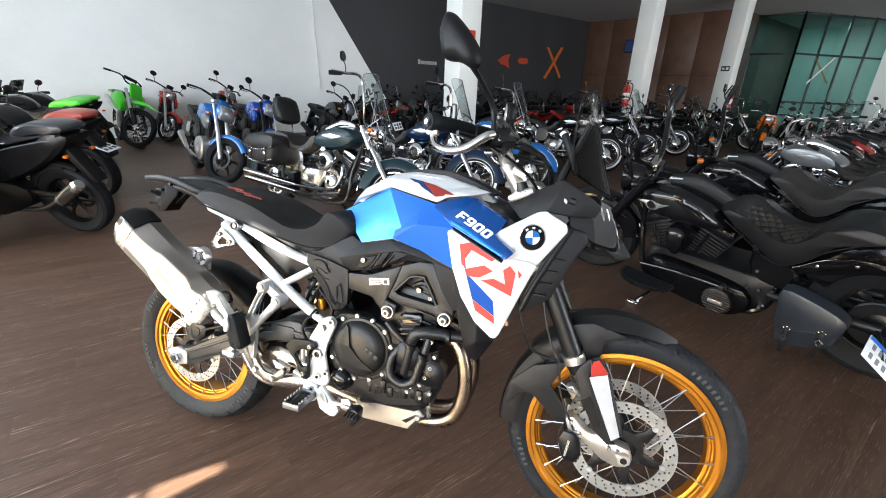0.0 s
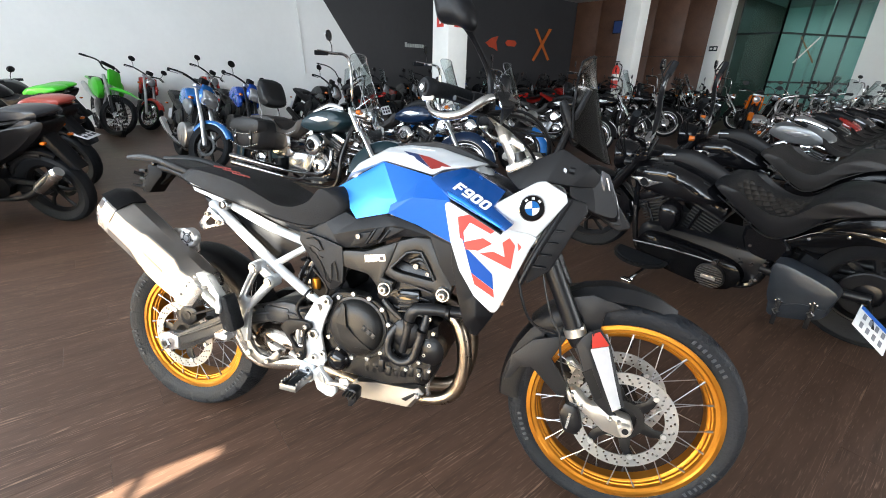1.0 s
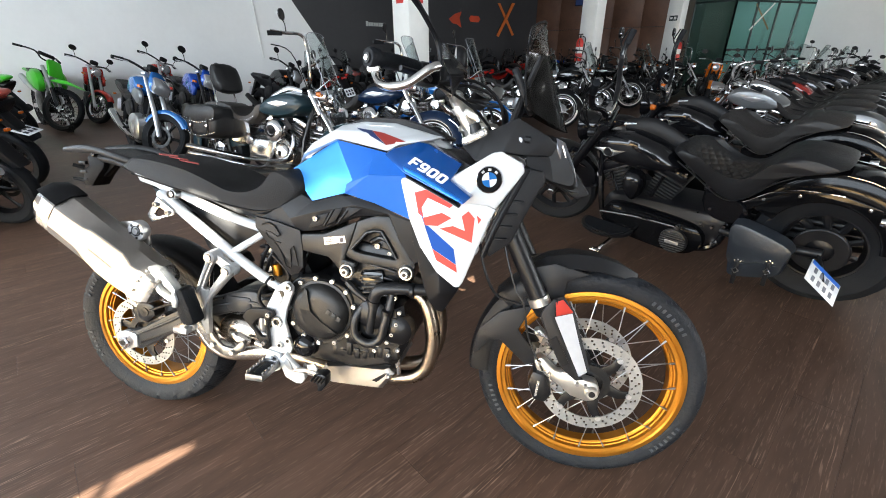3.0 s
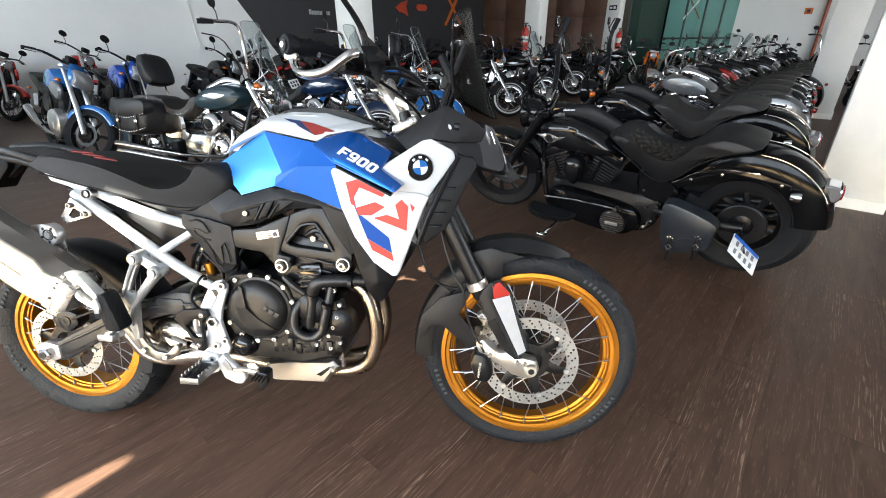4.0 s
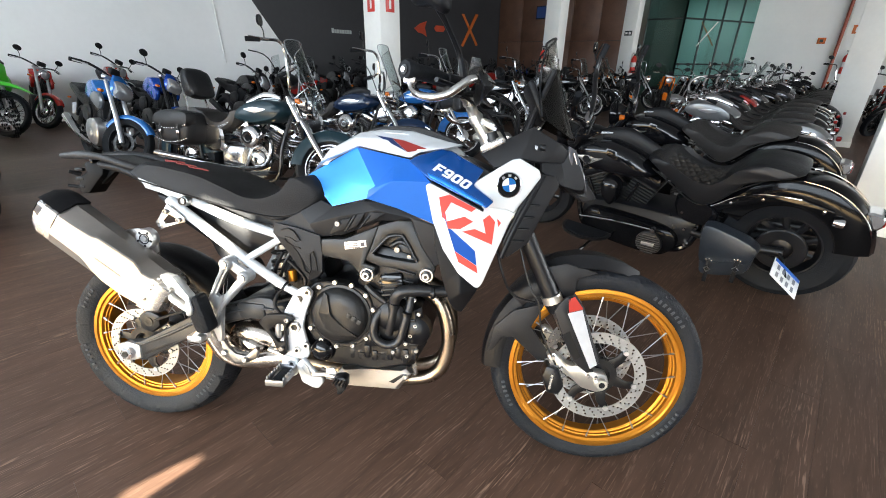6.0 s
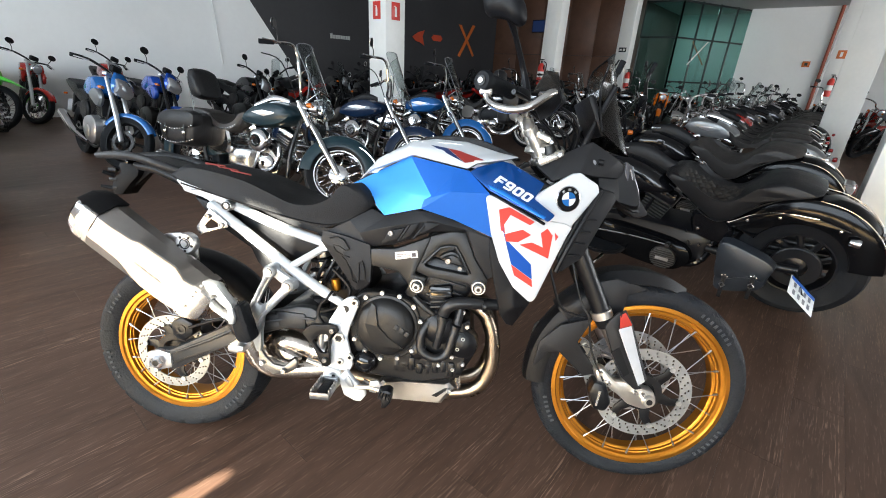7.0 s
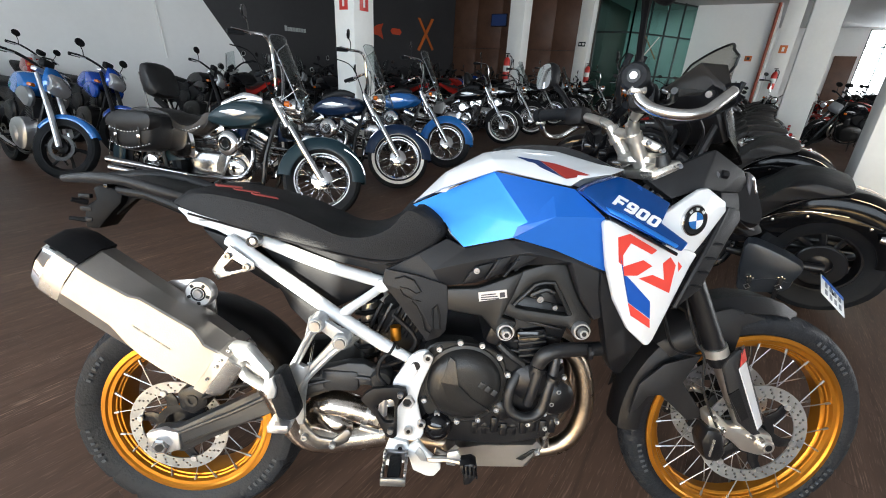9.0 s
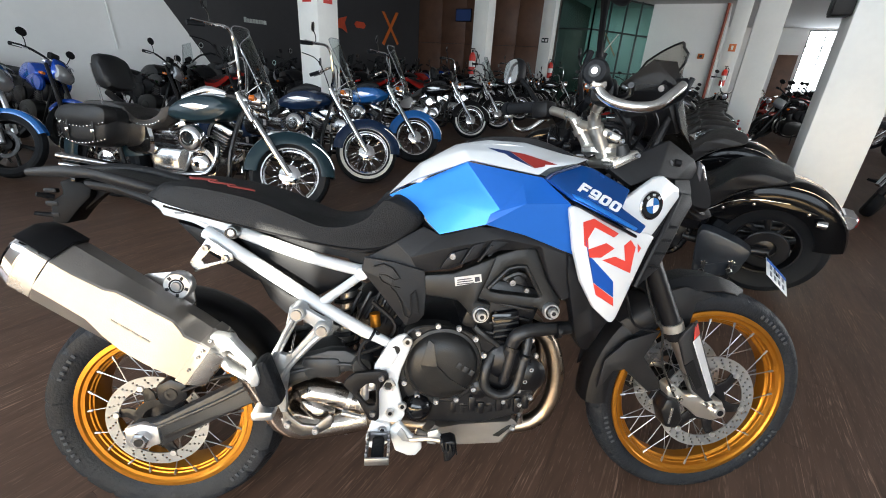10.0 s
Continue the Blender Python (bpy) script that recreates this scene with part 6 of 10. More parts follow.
orange = street("orange street motorcycle with round headlight", M["orange"], lamp_round=True, group="parked street motorcycles")
orange.matrix_world = at_uv(-4.0, 8.3, UDEG + 200, 8)

# machines at the near end of the showroom
black_near = street("black street motorcycle with a short silver muffler", M["satin_black"], lamp_round=False, muffler="steel", left_pipe=True, fairing=True, plate=False, cowl="satin_black", bar=0.92, group="machines by the entrance", tail="satin_black", engine="black_metal")
black_near.matrix_world = stand(-4.25, 1.3, 193, 9, 1.0)
copy_far(black_near, stand(-4.6, 0.62, 194, 9, 1.0))
red_case = street("black sport motorcycle with a dull red tail", M["black_gloss"], lamp_round=False, fairing=True, plate_tilt=72, tail="case_red", cowl="case_red", bar=0.92, group="machines by the entrance")
red_case.matrix_world = stand(-5.3, 2.15, 194, 9, 1.0)
green_tail = street("black and green sport motorcycle", M["black_gloss"], fairing=True, lamp_round=False, cowl="green", bar=0.92, plate=False, group="machines by the entrance")
green_tail.matrix_world = stand(-7.1, 3.3, 196, 9, 1.02)
copy_thing(green_tail, stand(-7.95, 4.05, 194, 9, 1.0))
for x, y in ((-5.5, 0.95), (-6.3, 1.9)):
    copy_far(black_naked, stand(x, y, 196, 9, 0.9))

# machines seen beyond the columns
for x, y, h, o in ((8.6, 8.5, 175, black_naked), (9.5, 9.3, 172, sport_red), (10.4, 10.2, 170, black_naked), (11.4, 11.0, 172, tourer), (12.4, 11.9, 168, sport_red), (13.6, 13.2, 170, black_naked)):
    copy_far(o, stand(x, y, h, 9))
copy_thing(second, stand(5.62, 3.3, 200, 8))

# ---- the display motorcycle ----
LEAN_DEG = 11.0
hero = thing("adventure_motorcycle", "white and blue adventure motorcycle with gold spoked wheels on its stand", "motorcycle")
hero.matrix_world = stand(0, 0, 0, LEAN_DEG)


def mirrored(bm):
    """The same shape on the other side."""
    out = bm.copy()
    out.transform(Matrix.Diagonal((1, -1, 1, 1)))
    bmesh.ops.reverse_faces(out, faces=out.faces[:])
    return out


def both(name, bm, material, parent, label="", angle=38):
    other = mirrored(bm)
    a = part(name, bm, material, parent, label, angle)
    part(name, other, material, parent, label, angle)
    return a


def slab(pts, yf, thick, bevel=0.003):
    """A panel: an outline in x and z laid on the surface y = yf(x, z), thick towards the middle of the machine."""
    bm = bmesh.new()
    a = [bm.verts.new((x, yf(x, z), z)) for x, z in pts]
    b = [bm.verts.new((x, yf(x, z) + thick, z)) for x, z in pts]
    bm.faces.new(a), bm.faces.new(b[::-1])
    for i in range(len(a)):
        j = (i + 1) % len(a)
        bm.faces.new((a[i], b[i], b[j], a[j]))
    bmesh.ops.recalc_face_normals(bm, faces=bm.faces[:])
    if bevel:
        bmesh.ops.bevel(bm, geom=bm.edges[:], offset=bevel, segments=2, affect="EDGES", profile=0.5)
    return bm


def facets(verts, faces, thick=0.02, bevel=0.0025):
    """A creased panel of flat faces, given depth towards the middle."""
    bm = bmesh.new()
    vs = [bm.verts.new(v) for v in verts]
    for f in faces:
        bm.faces.new([vs[i] for i in f])
    bmesh.ops.delete(bm, geom=[v for v in bm.verts if not v.link_faces], context="VERTS")
    bmesh.ops.recalc_face_normals(bm, faces=bm.faces[:])
    r = bmesh.ops.extrude_face_region(bm, geom=bm.faces[:])
    bmesh.ops.translate(bm, vec=(0, thick, -0.004), verts=[g for g in r["geom"] if isinstance(g, bmesh.types.BMVert)])
    bmesh.ops.recalc_face_normals(bm, faces=bm.faces[:])
    if bevel:
        bmesh.ops.bevel(bm, geom=[e for e in bm.edges if e.calc_face_angle(0) > 0.12], offset=bevel, segments=2, affect="EDGES", profile=0.6)
    return bm


def framed(outer, inner, y0, y1, bevel=0.0):
    """A plate with an opening through it; outer and inner have as many corners as each other."""
    bm = bmesh.new()
    rings(bm, [[Vector((x, y, z)) for x, z in p] for p, y in ((outer, y0), (outer, y1), (inner, y1), (inner, y0))], closed=True)
    if bevel:
        bmesh.ops.bevel(bm, geom=[e for e in bm.edges if e.calc_face_angle(0) > 0.6], offset=bevel, segments=2, affect="EDGES", profile=0.5)
    return bm


def flat(y):
    return lambda x, z: y


def bolt(parent, x, y, z, r=0.009, material=None, name="bolt", depth=0.01):
    bm = lathe([(0.001, -depth + 0.003), (r * 0.45, -depth + 0.003), (r * 0.5, -depth), (r * 0.9, -depth), (r, -depth + 0.002), (r, 0)], 12, (x, y, z))
    return part(name, bm, material or M["bolt"], parent)


def drilled_disc(r0, r1, y, holes=24, rows_n=11, seg=240, thick=0.004):
    """A brake disc with drilled holes."""
    bm = bmesh.new()
    holes, seg = holes, (seg // holes) * holes
    step = seg // holes
    vs = [[bm.verts.new(((r0 + (r1 - r0) * j / rows_n) * math.cos(2 * math.pi * k / seg), y, (r0 + (r1 - r0) * j / rows_n) * math.sin(2 * math.pi * k / seg))) for k in range(seg)] for j in range(rows_n + 1)]
    for j in range(rows_n):
        for k in range(seg):
            ph = k % step
            hole = (j in (1, 2) and ph in (0, 1)) or (j in (4, 5) and ph in (3, 4)) or (j in (7, 8) and ph in (5, 6))
            if not hole:
                h = (k + 1) % seg
                bm.faces.new((vs[j][k], vs[j][h], vs[j + 1][h], vs[j + 1][k]))
    for h in range(holes):
        for j0, k0 in ((1, 0), (4, 3), (7, 5)):
            k0 += h * step
            c = vs[j0 + 1][(k0 + 1) % seg].co.copy()
            for dj in (0, 2):
                for dk in (0, 2):
                    v = vs[j0 + dj][(k0 + dk) % seg]
                    v.co = c + (v.co - c) * 0.86
    bmesh.ops.delete(bm, geom=[v for v in bm.verts if not v.link_faces], context="VERTS")
    r = bmesh.ops.extrude_face_region(bm, geom=bm.faces[:])
    bmesh.ops.translate(bm, vec=(0, thick, 0), verts=[g for g in r["geom"] if isinstance(g, bmesh.types.BMVert)])
    bmesh.ops.recalc_face_normals(bm, faces=bm.faces[:])
    return bm


def grooved_tyre(R, rim_r, w, n=264):
    """A road and gravel tyre with slanted tread grooves."""
    h = w / 2
    prof = [(rim_r - 0.006, -h * 0.62), (rim_r + 0.012, -h * 0.82), (R - (R - rim_r) * 0.5, -h * 1.0), (R - (R - rim_r) * 0.28, -h * 0.93), (R - w * 0.12, -h * 0.74), (R - w * 0.055, -h * 0.52), (R - w * 0.02, -h * 0.3), (R - 0.001, -h * 0.1)]
    prof = prof + [(r, -y) for r, y in prof[::-1]]
    loops = []
    for i, (r, y) in enumerate(prof):
        lane = min(i, len(prof) - 1 - i)
        ring = []
        for k in range(n):
            a = 2 * math.pi * k / n
            q = r
            if 3 <= lane <= 7 and (k + lane * 2 + (5 if i >= len(prof) // 2 else 0)) % 12 < 1:
                q = r - 0.008
            ring.append(Vector((q * math.cos(a), y, q * math.sin(a))))
        loops.append(ring)
    bm = bmesh.new()
    return rings(bm, loops, closed=True)


M["hose_rubber"] = mat("hose_rubber", (0.011, 0.011, 0.012), 0.38, bump=0.08, bump_scale=200, spec=0.45)
M["arm_grey"] = mat("swingarm_grey", (0.03, 0.031, 0.033), 0.38, metal=0.25, bump=0.1, bump_scale=320, spec=0.4)
M["decal_grey"] = mat("grey_print", (0.2, 0.21, 0.22), 0.5)
M["tyre_rubber"] = mat("tyre_rubber", (0.012, 0.0137, 0.017), 0.55, bump=0.25, bump_scale=140, var=0.3, spec=0.2)
M["tyre_mark"] = mat("worn_rubber", (0.05, 0.054, 0.06), 0.7, spec=0.2)


def hero_wheel(name, x, R, w, rim_r, disc_r, disc_y, hub_w, spokes, rear=False):
    h = w * 0.5
    e = h * (0.78 if rear else 0.92)
    prof = [(rim_r + 0.006, -e), (rim_r + 0.006, -e + 0.006), (rim_r - 0.012, -e + 0.01), (rim_r - 0.018, -e * 0.4), (rim_r - 0.018, e * 0.4), (rim_r - 0.012, e - 0.01), (rim_r + 0.006, e - 0.006), (rim_r + 0.006, e), (rim_r - 0.006, e + 0.001), (rim_r - 0.01, e - 0.004), (rim_r - 0.02, e - 0.005), (rim_r - 0.024, e - 0.014), (rim_r - 0.028, e - 0.015), (rim_r - 0.03, e - 0.021), (rim_r - 0.034, e - 0.022), (rim_r - 0.038, e * 0.4), (rim_r - 0.038, -e * 0.4), (rim_r - 0.034, -e + 0.022), (rim_r - 0.03, -e + 0.021), (rim_r - 0.028, -e + 0.015), (rim_r - 0.024, -e + 0.014), (rim_r - 0.02, -e + 0.005), (rim_r - 0.01, -e + 0.004), (rim_r - 0.006, -e - 0.001)]
    root = part(name, lathe(prof, 96, closed=True), M["gold"], hero, "gold anodised spoked wheel rim", angle=25)
    root.location = (x, 0, R)
    part("tyre", grooved_tyre(R, rim_r, w), M["tyre_rubber"], root, "black rubber tyre with slanted tread grooves")
    part("hub", lathe([(0.012, -hub_w / 2 - 0.008), (0.04, -hub_w / 2 - 0.006), (0.062, -hub_w / 2), (0.062, -hub_w / 2 + 0.012), (0.034, -hub_w / 4), (0.034, hub_w / 4), (0.062, hub_w / 2 - 0.012), (0.062, hub_w / 2), (0.04, hub_w / 2 + 0.006), (0.012, hub_w / 2 + 0.008)], 28), M["black_metal"], root)
    # crossed spokes from the hub's flanges to the rim's edges
    L = math.hypot(rim_r - 0.02 - 0.058 * math.cos(0.9), 0.058 * math.sin(0.9))
    first_spoke = None
    for i in range(spokes):
        a = 2 * math.pi * (i + (0.3 if i % 2 else 0)) / spokes
        s = 1 if i % 2 else -1
        b = a + (0.95 if (i // 2) % 2 else -0.95)
        p = Vector((math.cos(a) * (rim_r - 0.016), s * (e - 0.012), math.sin(a) * (rim_r - 0.016)))
        q = Vector((math.cos(b) * 0.055, s * hub_w * 0.44, math.sin(b) * 0.055))
        d = p - q
        m = Matrix.Translation(q) @ d.to_track_quat("Z", "Y").to_matrix().to_4x4()
        if first_spoke is None:
            first_len = d.length
            first_spoke = part("spoke", merged(tube([(0, 0, 0), (0, 0, first_len)], 0.0016, 6, 1), tube([(0, 0, first_len - 0.022), (0, 0, first_len - 0.004)], 0.0034, 6, 1)), M["spoke"], root)
            first_spoke.matrix_basis = m
        else:
            share("spoke", first_spoke, m @ Matrix.Diagonal((1, 1, d.length / first_len, 1)), root)
    for s in ((-1,) if rear else (-1, 1)):
        dy = disc_y * (1 if s < 0 else -1)
        part("brake_disc", drilled_disc(disc_r * 0.76, disc_r, dy - 0.002, 30 if not rear else 24), M["disc"], root, "drilled steel brake disc")
        star = lathe([(0.04, dy + 0.001), (0.062, dy + 0.001), (0.062, dy + 0.008), (0.04, dy + 0.008)], 24, closed=True)
        star = part("disc_carrier", star, M["black_metal"], root)
        for k in range(6):
            a = 2 * math.pi * k / 6 + 0.2
            m = Matrix.Rotation(a, 4, "Y")
            b = prism([(0.045, -0.02), (disc_r * 0.6, -0.022), (disc_r * 0.8, -0.012), (disc_r * 0.82, 0), (disc_r * 0.8, 0.012), (disc_r * 0.6, 0.006), (0.045, 0.02)], dy + 0.002, dy + 0.007, 0.001)
            b.transform(m)
            part("carrier_arm", b, M["black_metal"], star)
        for k in range(6):
            a = 2 * math.pi * k / 6 + 0.2
            b = lathe([(0.001, -0.005), (0.008, -0.005), (0.009, 0)], 10, (math.cos(-a) * disc_r * 0.78, dy - 0.002, math.sin(-a) * disc_r * 0.78))
            part("disc_bobbin", b, M["alloy"], root)
    if rear:
        ringb = bmesh.new()
        for k in range(32):
            a = 2 * math.pi * k / 32
            add_box(ringb, (0, 0, 0), (0.012, 0.002, 0.0045), pose(0.058 * math.cos(a), disc_y + 0.004, 0.058 * math.sin(a), 0, -math.degrees(a), 0))
        lathe([(0.046, disc_y + 0.003), (0.053, disc_y + 0.003), (0.053, disc_y + 0.006), (0.046, disc_y + 0.006)], 24, bm=ringb, closed=True)
        part("sensor_ring", ringb, M["gold"], root)
    # raised lettering on the sidewalls, as plain bars
    mark = None
    for g, (a0, n) in enumerate(((25, 7), (150, 6), (205, 5), (300, 8))):
        for k in range(n):
            a = radians(a0 + (3.4 if not rear else 4.2) * k)
            rr = rim_r + (R - rim_r) * 0.42
            m = Matrix.Rotation(a, 4, "Y") @ Matrix.Translation((rr, -h * 0.985, 0))
            if mark is None:
                mark = part("sidewall_mark", box((0, 0, 0), (0.013, 0.003, 0.0085), 0.001), M["tyre_mark"], root)
                mark.matrix_basis = m
            else:
                share("sidewall_mark", mark, m, root)
    # valve, and balance weight
    part("valve", tube([(0, 0, rim_r - 0.03), (0.002, -0.004, rim_r - 0.075)], 0.004, 8, 1), M["black_metal"], root)
    return root


hero_wheel("front_wheel", 0.795, 0.348, 0.092, 0.278, 0.152, -0.074, 0.12, 40)
hero_wheel("rear_wheel", -0.795, 0.324, 0.15, 0.23, 0.132, -0.092, 0.13, 40, rear=True)

# ---- fuel tank and body panels ----
tank = part("fuel_tank", puff([(-0.12, 0.9), (-0.06, 0.98), (0.02, 1.03), (0.16, 1.03), (0.3, 1.0), (0.42, 0.95), (0.4, 0.8), (0.24, 0.8), (0.06, 0.86), (-0.06, 0.85)], [(0.7, -0.11), (0.95, -0.08), (1.0, -0.03), (1.0, 0.03), (0.95, 0.08), (0.7, 0.11)], n=3), M["grey_plastic"], hero)
# blue side with its crease
B = [(-0.184, -0.035, 0.948), (0.008, -0.113, 1.044), (0.184, -0.172, 1.014), (0.246, -0.206, 0.957), (0.27, -0.19, 0.832), (0.15, -0.184, 0.876), (0.054, -0.172, 0.898), (-0.056, -0.155, 0.868), (-0.086, -0.14, 0.896), (-0.1, -0.118, 0.915), (0.083, -0.182, 0.937), (0.138, -0.172, 0.997), (0.139, -0.206, 0.955), (0.062, -0.176, 0.924)]
# paint gradient and facet lighting are put into a lighter and a deeper blue
M["blue_lit"] = mat("light_blue_metallic", (0.04, 0.26, 0.75), 0.46, metal=0.45, coat=0.2, var=0.05, spec=0.3, rough_var=0.05)
M["blue_shaded"] = mat("mid_blue_metallic", (0.008, 0.1, 0.42), 0.48, metal=0.25, coat=0.15, var=0.05, spec=0.3, rough_var=0.05)
B += [(-0.02, -0.142, 0.945), (-0.09, -0.1, 0.945), (0.03, -0.15, 0.985)]
both("tank_side_panel", facets(B, [(0, 1, 15), (1, 16, 15), (1, 10, 16), (16, 10, 14), (15, 16, 14), (10, 13, 14), (13, 6, 14), (6, 7, 14), (7, 8, 14), (8, 9, 14), (9, 15, 14), (9, 0, 15)], 0.03, 0), M["blue_lit"], tank, "metallic blue tank side, lit tone put into its colour", angle=60)
both("tank_creased_panel", facets(B, [(1, 11, 10), (11, 12, 10), (10, 12, 13), (1, 2, 11), (2, 3, 12, 11), (13, 12, 6), (12, 5, 6), (12, 3, 4, 5)], 0.03, 0), M["blue_shaded"], tank, "creased blue tank panel, shaded tone put into its colour", angle=16)
both("panel_gap", tube([Vector(B[i]) + Vector((0, 0.004, 0)) for i in (0, 1, 2, 3, 4, 5, 6, 7, 8, 9)], 0.0035, 6, 1, closed=True), M["black_gloss"], tank)
# dark blue panel that carries the model number
UPY = lambda x, z: -0.206 + 0.12 * (x - 0.255) + 0.5 * (z - 1.008)
up_out = [(0.186, 1.012), (0.206, 1.026), (0.272, 1.047), (0.3, 1.042), (0.392, 0.995), (0.366, 0.953), (0.424, 0.914), (0.405, 0.896), (0.246, 0.966)]
both("tank_upper_panel", slab(up_out, UPY, 0.05, 0.004), M["blue_dark"], tank, "deep blue glossy upper tank panel", angle=25)
both("tank_panel_groove", slab([(0.238, 0.984), (0.285, 0.968), (0.4, 0.909), (0.392, 0.903), (0.282, 0.957), (0.246, 0.972)], lambda x, z: UPY(x, z) - 0.003, 0.01, 0.003), M["blue_metal"], tank)
both("tank_panel_edge", slab([(0.25, 0.963), (0.4, 0.893), (0.396, 0.886), (0.25, 0.955)], lambda x, z: UPY(x, z) + 0.004, 0.03, 0.003), M["black_gloss"], tank)
# white crown of the tank
Wt = [(-0.186, 0.0, 0.95), (-0.103, -0.05, 1.032), (-0.002, -0.05, 1.088), (0.068, -0.045, 1.102), (0.168, -0.05, 1.098), (0.267, -0.075, 1.072), (0.325, -0.1, 1.062), (0.28, -0.14, 1.05), (0.205, -0.152, 1.036), (0.178, -0.162, 1.019), (0.018, -0.13, 1.048), (-0.11, -0.098, 0.998), (0.0, -0.1, 1.072), (0.1, -0.11, 1.07), (0.18, -0.125, 1.055)]
both("tank_crown_panel", facets(Wt, [(0, 1, 11), (1, 2, 12), (1, 12, 10, 11), (2, 3, 13, 12), (12, 13, 10), (3, 4, 14, 13), (13, 14, 9, 10), (4, 5, 14), (5, 6, 7, 14), (14, 7, 8, 9)], 0.025, 0.006), M["white_paint"], tank, "white painted tank shoulder", angle=50)
part("tank_front", puff([(0.24, 0.9), (0.26, 1.0), (0.3, 1.035), (0.4, 1.0), (0.46, 0.95), (0.42, 0.88)], [(0.9, -0.15), (1, -0.135), (1, 0.135), (0.9, 0.15)], n=2), M["grey_plastic"], tank)
part("tank_top", puff([(-0.14, 0.98), (-0.05, 1.05), (0.05, 1.092), (0.17, 1.092), (0.3, 1.058), (0.3, 1.0), (0.0, 1.0)], [(0.9, -0.07), (1, -0.05), (1.01, 0), (1, 0.05), (0.9, 0.07)], n=3), M["white_paint"], tank)
part("tank_ridge", puff([(0.02, 1.096), (0.1, 1.112), (0.2, 1.108), (0.3, 1.075), (0.33, 1.05), (0.2, 1.06), (0.05, 1.06)], [(0.92, -0.05), (1, -0.035), (1, 0.035), (0.92, 0.05)], n=3), M["black_plastic"], tank)
TRI = lambda x, z: -0.129 + 0.9 * (z - 1.05) - 0.1 * (x - 0.15) - 0.004
both("tank_decal", slab([(0.062, 1.08), (0.112, 1.074), (0.166, 1.036)], TRI, 0.008, 0), M["navy_decal"], tank)
both("tank_decal", slab([(0.115, 1.073), (0.15, 1.068), (0.225, 1.046), (0.169, 1.035)], TRI, 0.008, 0), M["red_deep"], tank, "deep red tank decal")

# raised white number on the panel
bx_ = Vector((1, 0.12 - 0.5 * 0.5, -0.5)).normalized()
nz_ = -Vector((-0.12, 1, -0.5)).normalized()
by_ = nz_.cross(bx_)


def digit(outer, inner=None):
    """One raised figure of the model number: its outline, and the hole in it."""
    bm = bmesh.new()
    if inner is None:
        rings(bm, [[Vector((x + 0.16 * y, y, h)) for x, y in outer] for h in (0.0, 0.003)])
    else:
        lo = [[Vector((x + 0.16 * y, y, h)) for x, y in p] for p, h in ((outer, 0.0), (outer, 0.003), (inner, 0.003), (inner, 0.0))]
        rings(bm, lo, closed=True)
    return bm


def soft_box(x0, y0, x1, y1, r):
    return [(x0 + r, y0), (x1 - r, y0), (x1, y0 + r), (x1, y1 - r), (x1 - r, y1), (x0 + r, y1), (x0, y1 - r), (x0, y0 + r)]


FH, FW, FT = 0.034, 0.021, 0.0068
glyphs = [digit([(0, 0), (FT, 0), (FT, 0.012), (0.018, 0.012), (0.018, 0.019), (FT, 0.019), (FT, FH - 0.0075), (FW, FH - 0.0075), (FW, FH), (0, FH)]),
          merged(digit(soft_box(0, 0.0115, FW, FH, 0.004), soft_box(FT, 0.0175, FW - FT, FH - 0.006, 0.002)), digit([(FW - FT, 0.012), (FW, 0.014), (FW, 0.004), (FW - 0.004, 0), (0.001, 0), (0.001, 0.0065), (FW - FT, 0.0065)])),
          digit(soft_box(0, 0, FW, FH, 0.004), soft_box(FT, 0.0065, FW - FT, FH - 0.0065, 0.002)),
          digit(soft_box(0, 0, FW, FH, 0.004), soft_box(FT, 0.0065, FW - FT, FH - 0.0065, 0.002))]
for k, bm in enumerate(glyphs):
    num = part("model_number", bm, M["white_paint"], tank)
    num.matrix_basis = Matrix((bx_ * 1.16, by_ * 0.74, nz_)).transposed().to_4x4()
    num.matrix_basis.translation = Vector((0.252, UPY(0.252, 0.99), 0.99)) + nz_ * 0.0015 + bx_ * (0.0278 * k)

# ---- white radiator shrouds ----
SHY = lambda x, z: -0.214 + 0.2256 * (x - 0.3) - 0.014 * (z - 0.85)
WGY = lambda x, z: -0.214 + 0.30 * (x - 0.36) - 0.02 * (z - 0.9) + 0.012
shroud_out = [(0.236, 0.948), (0.244, 0.956), (0.305, 0.94), (0.39, 0.897), (0.462, 0.888), (0.486, 0.878), (0.472, 0.85), (0.405, 0.668), (0.396, 0.655), (0.384, 0.655), (0.334, 0.698), (0.288, 0.77), (0.258, 0.85)]
shroud = both("radiator_shroud", slab(shroud_out, SHY, 0.022, 0.005), M["white_paint"], hero, "white radiator shroud with red and blue decals")
wing = both("shroud_wing", slab([(0.361, 0.958), (0.388, 0.975), (0.468, 1.026), (0.49, 1.03), (0.546, 1.0), (0.553, 0.978), (0.499, 0.9), (0.482, 0.878), (0.39, 0.894), (0.412, 0.911)], WGY, 0.022, 0.005), M["white_paint"], hero, "white upper shroud wing")
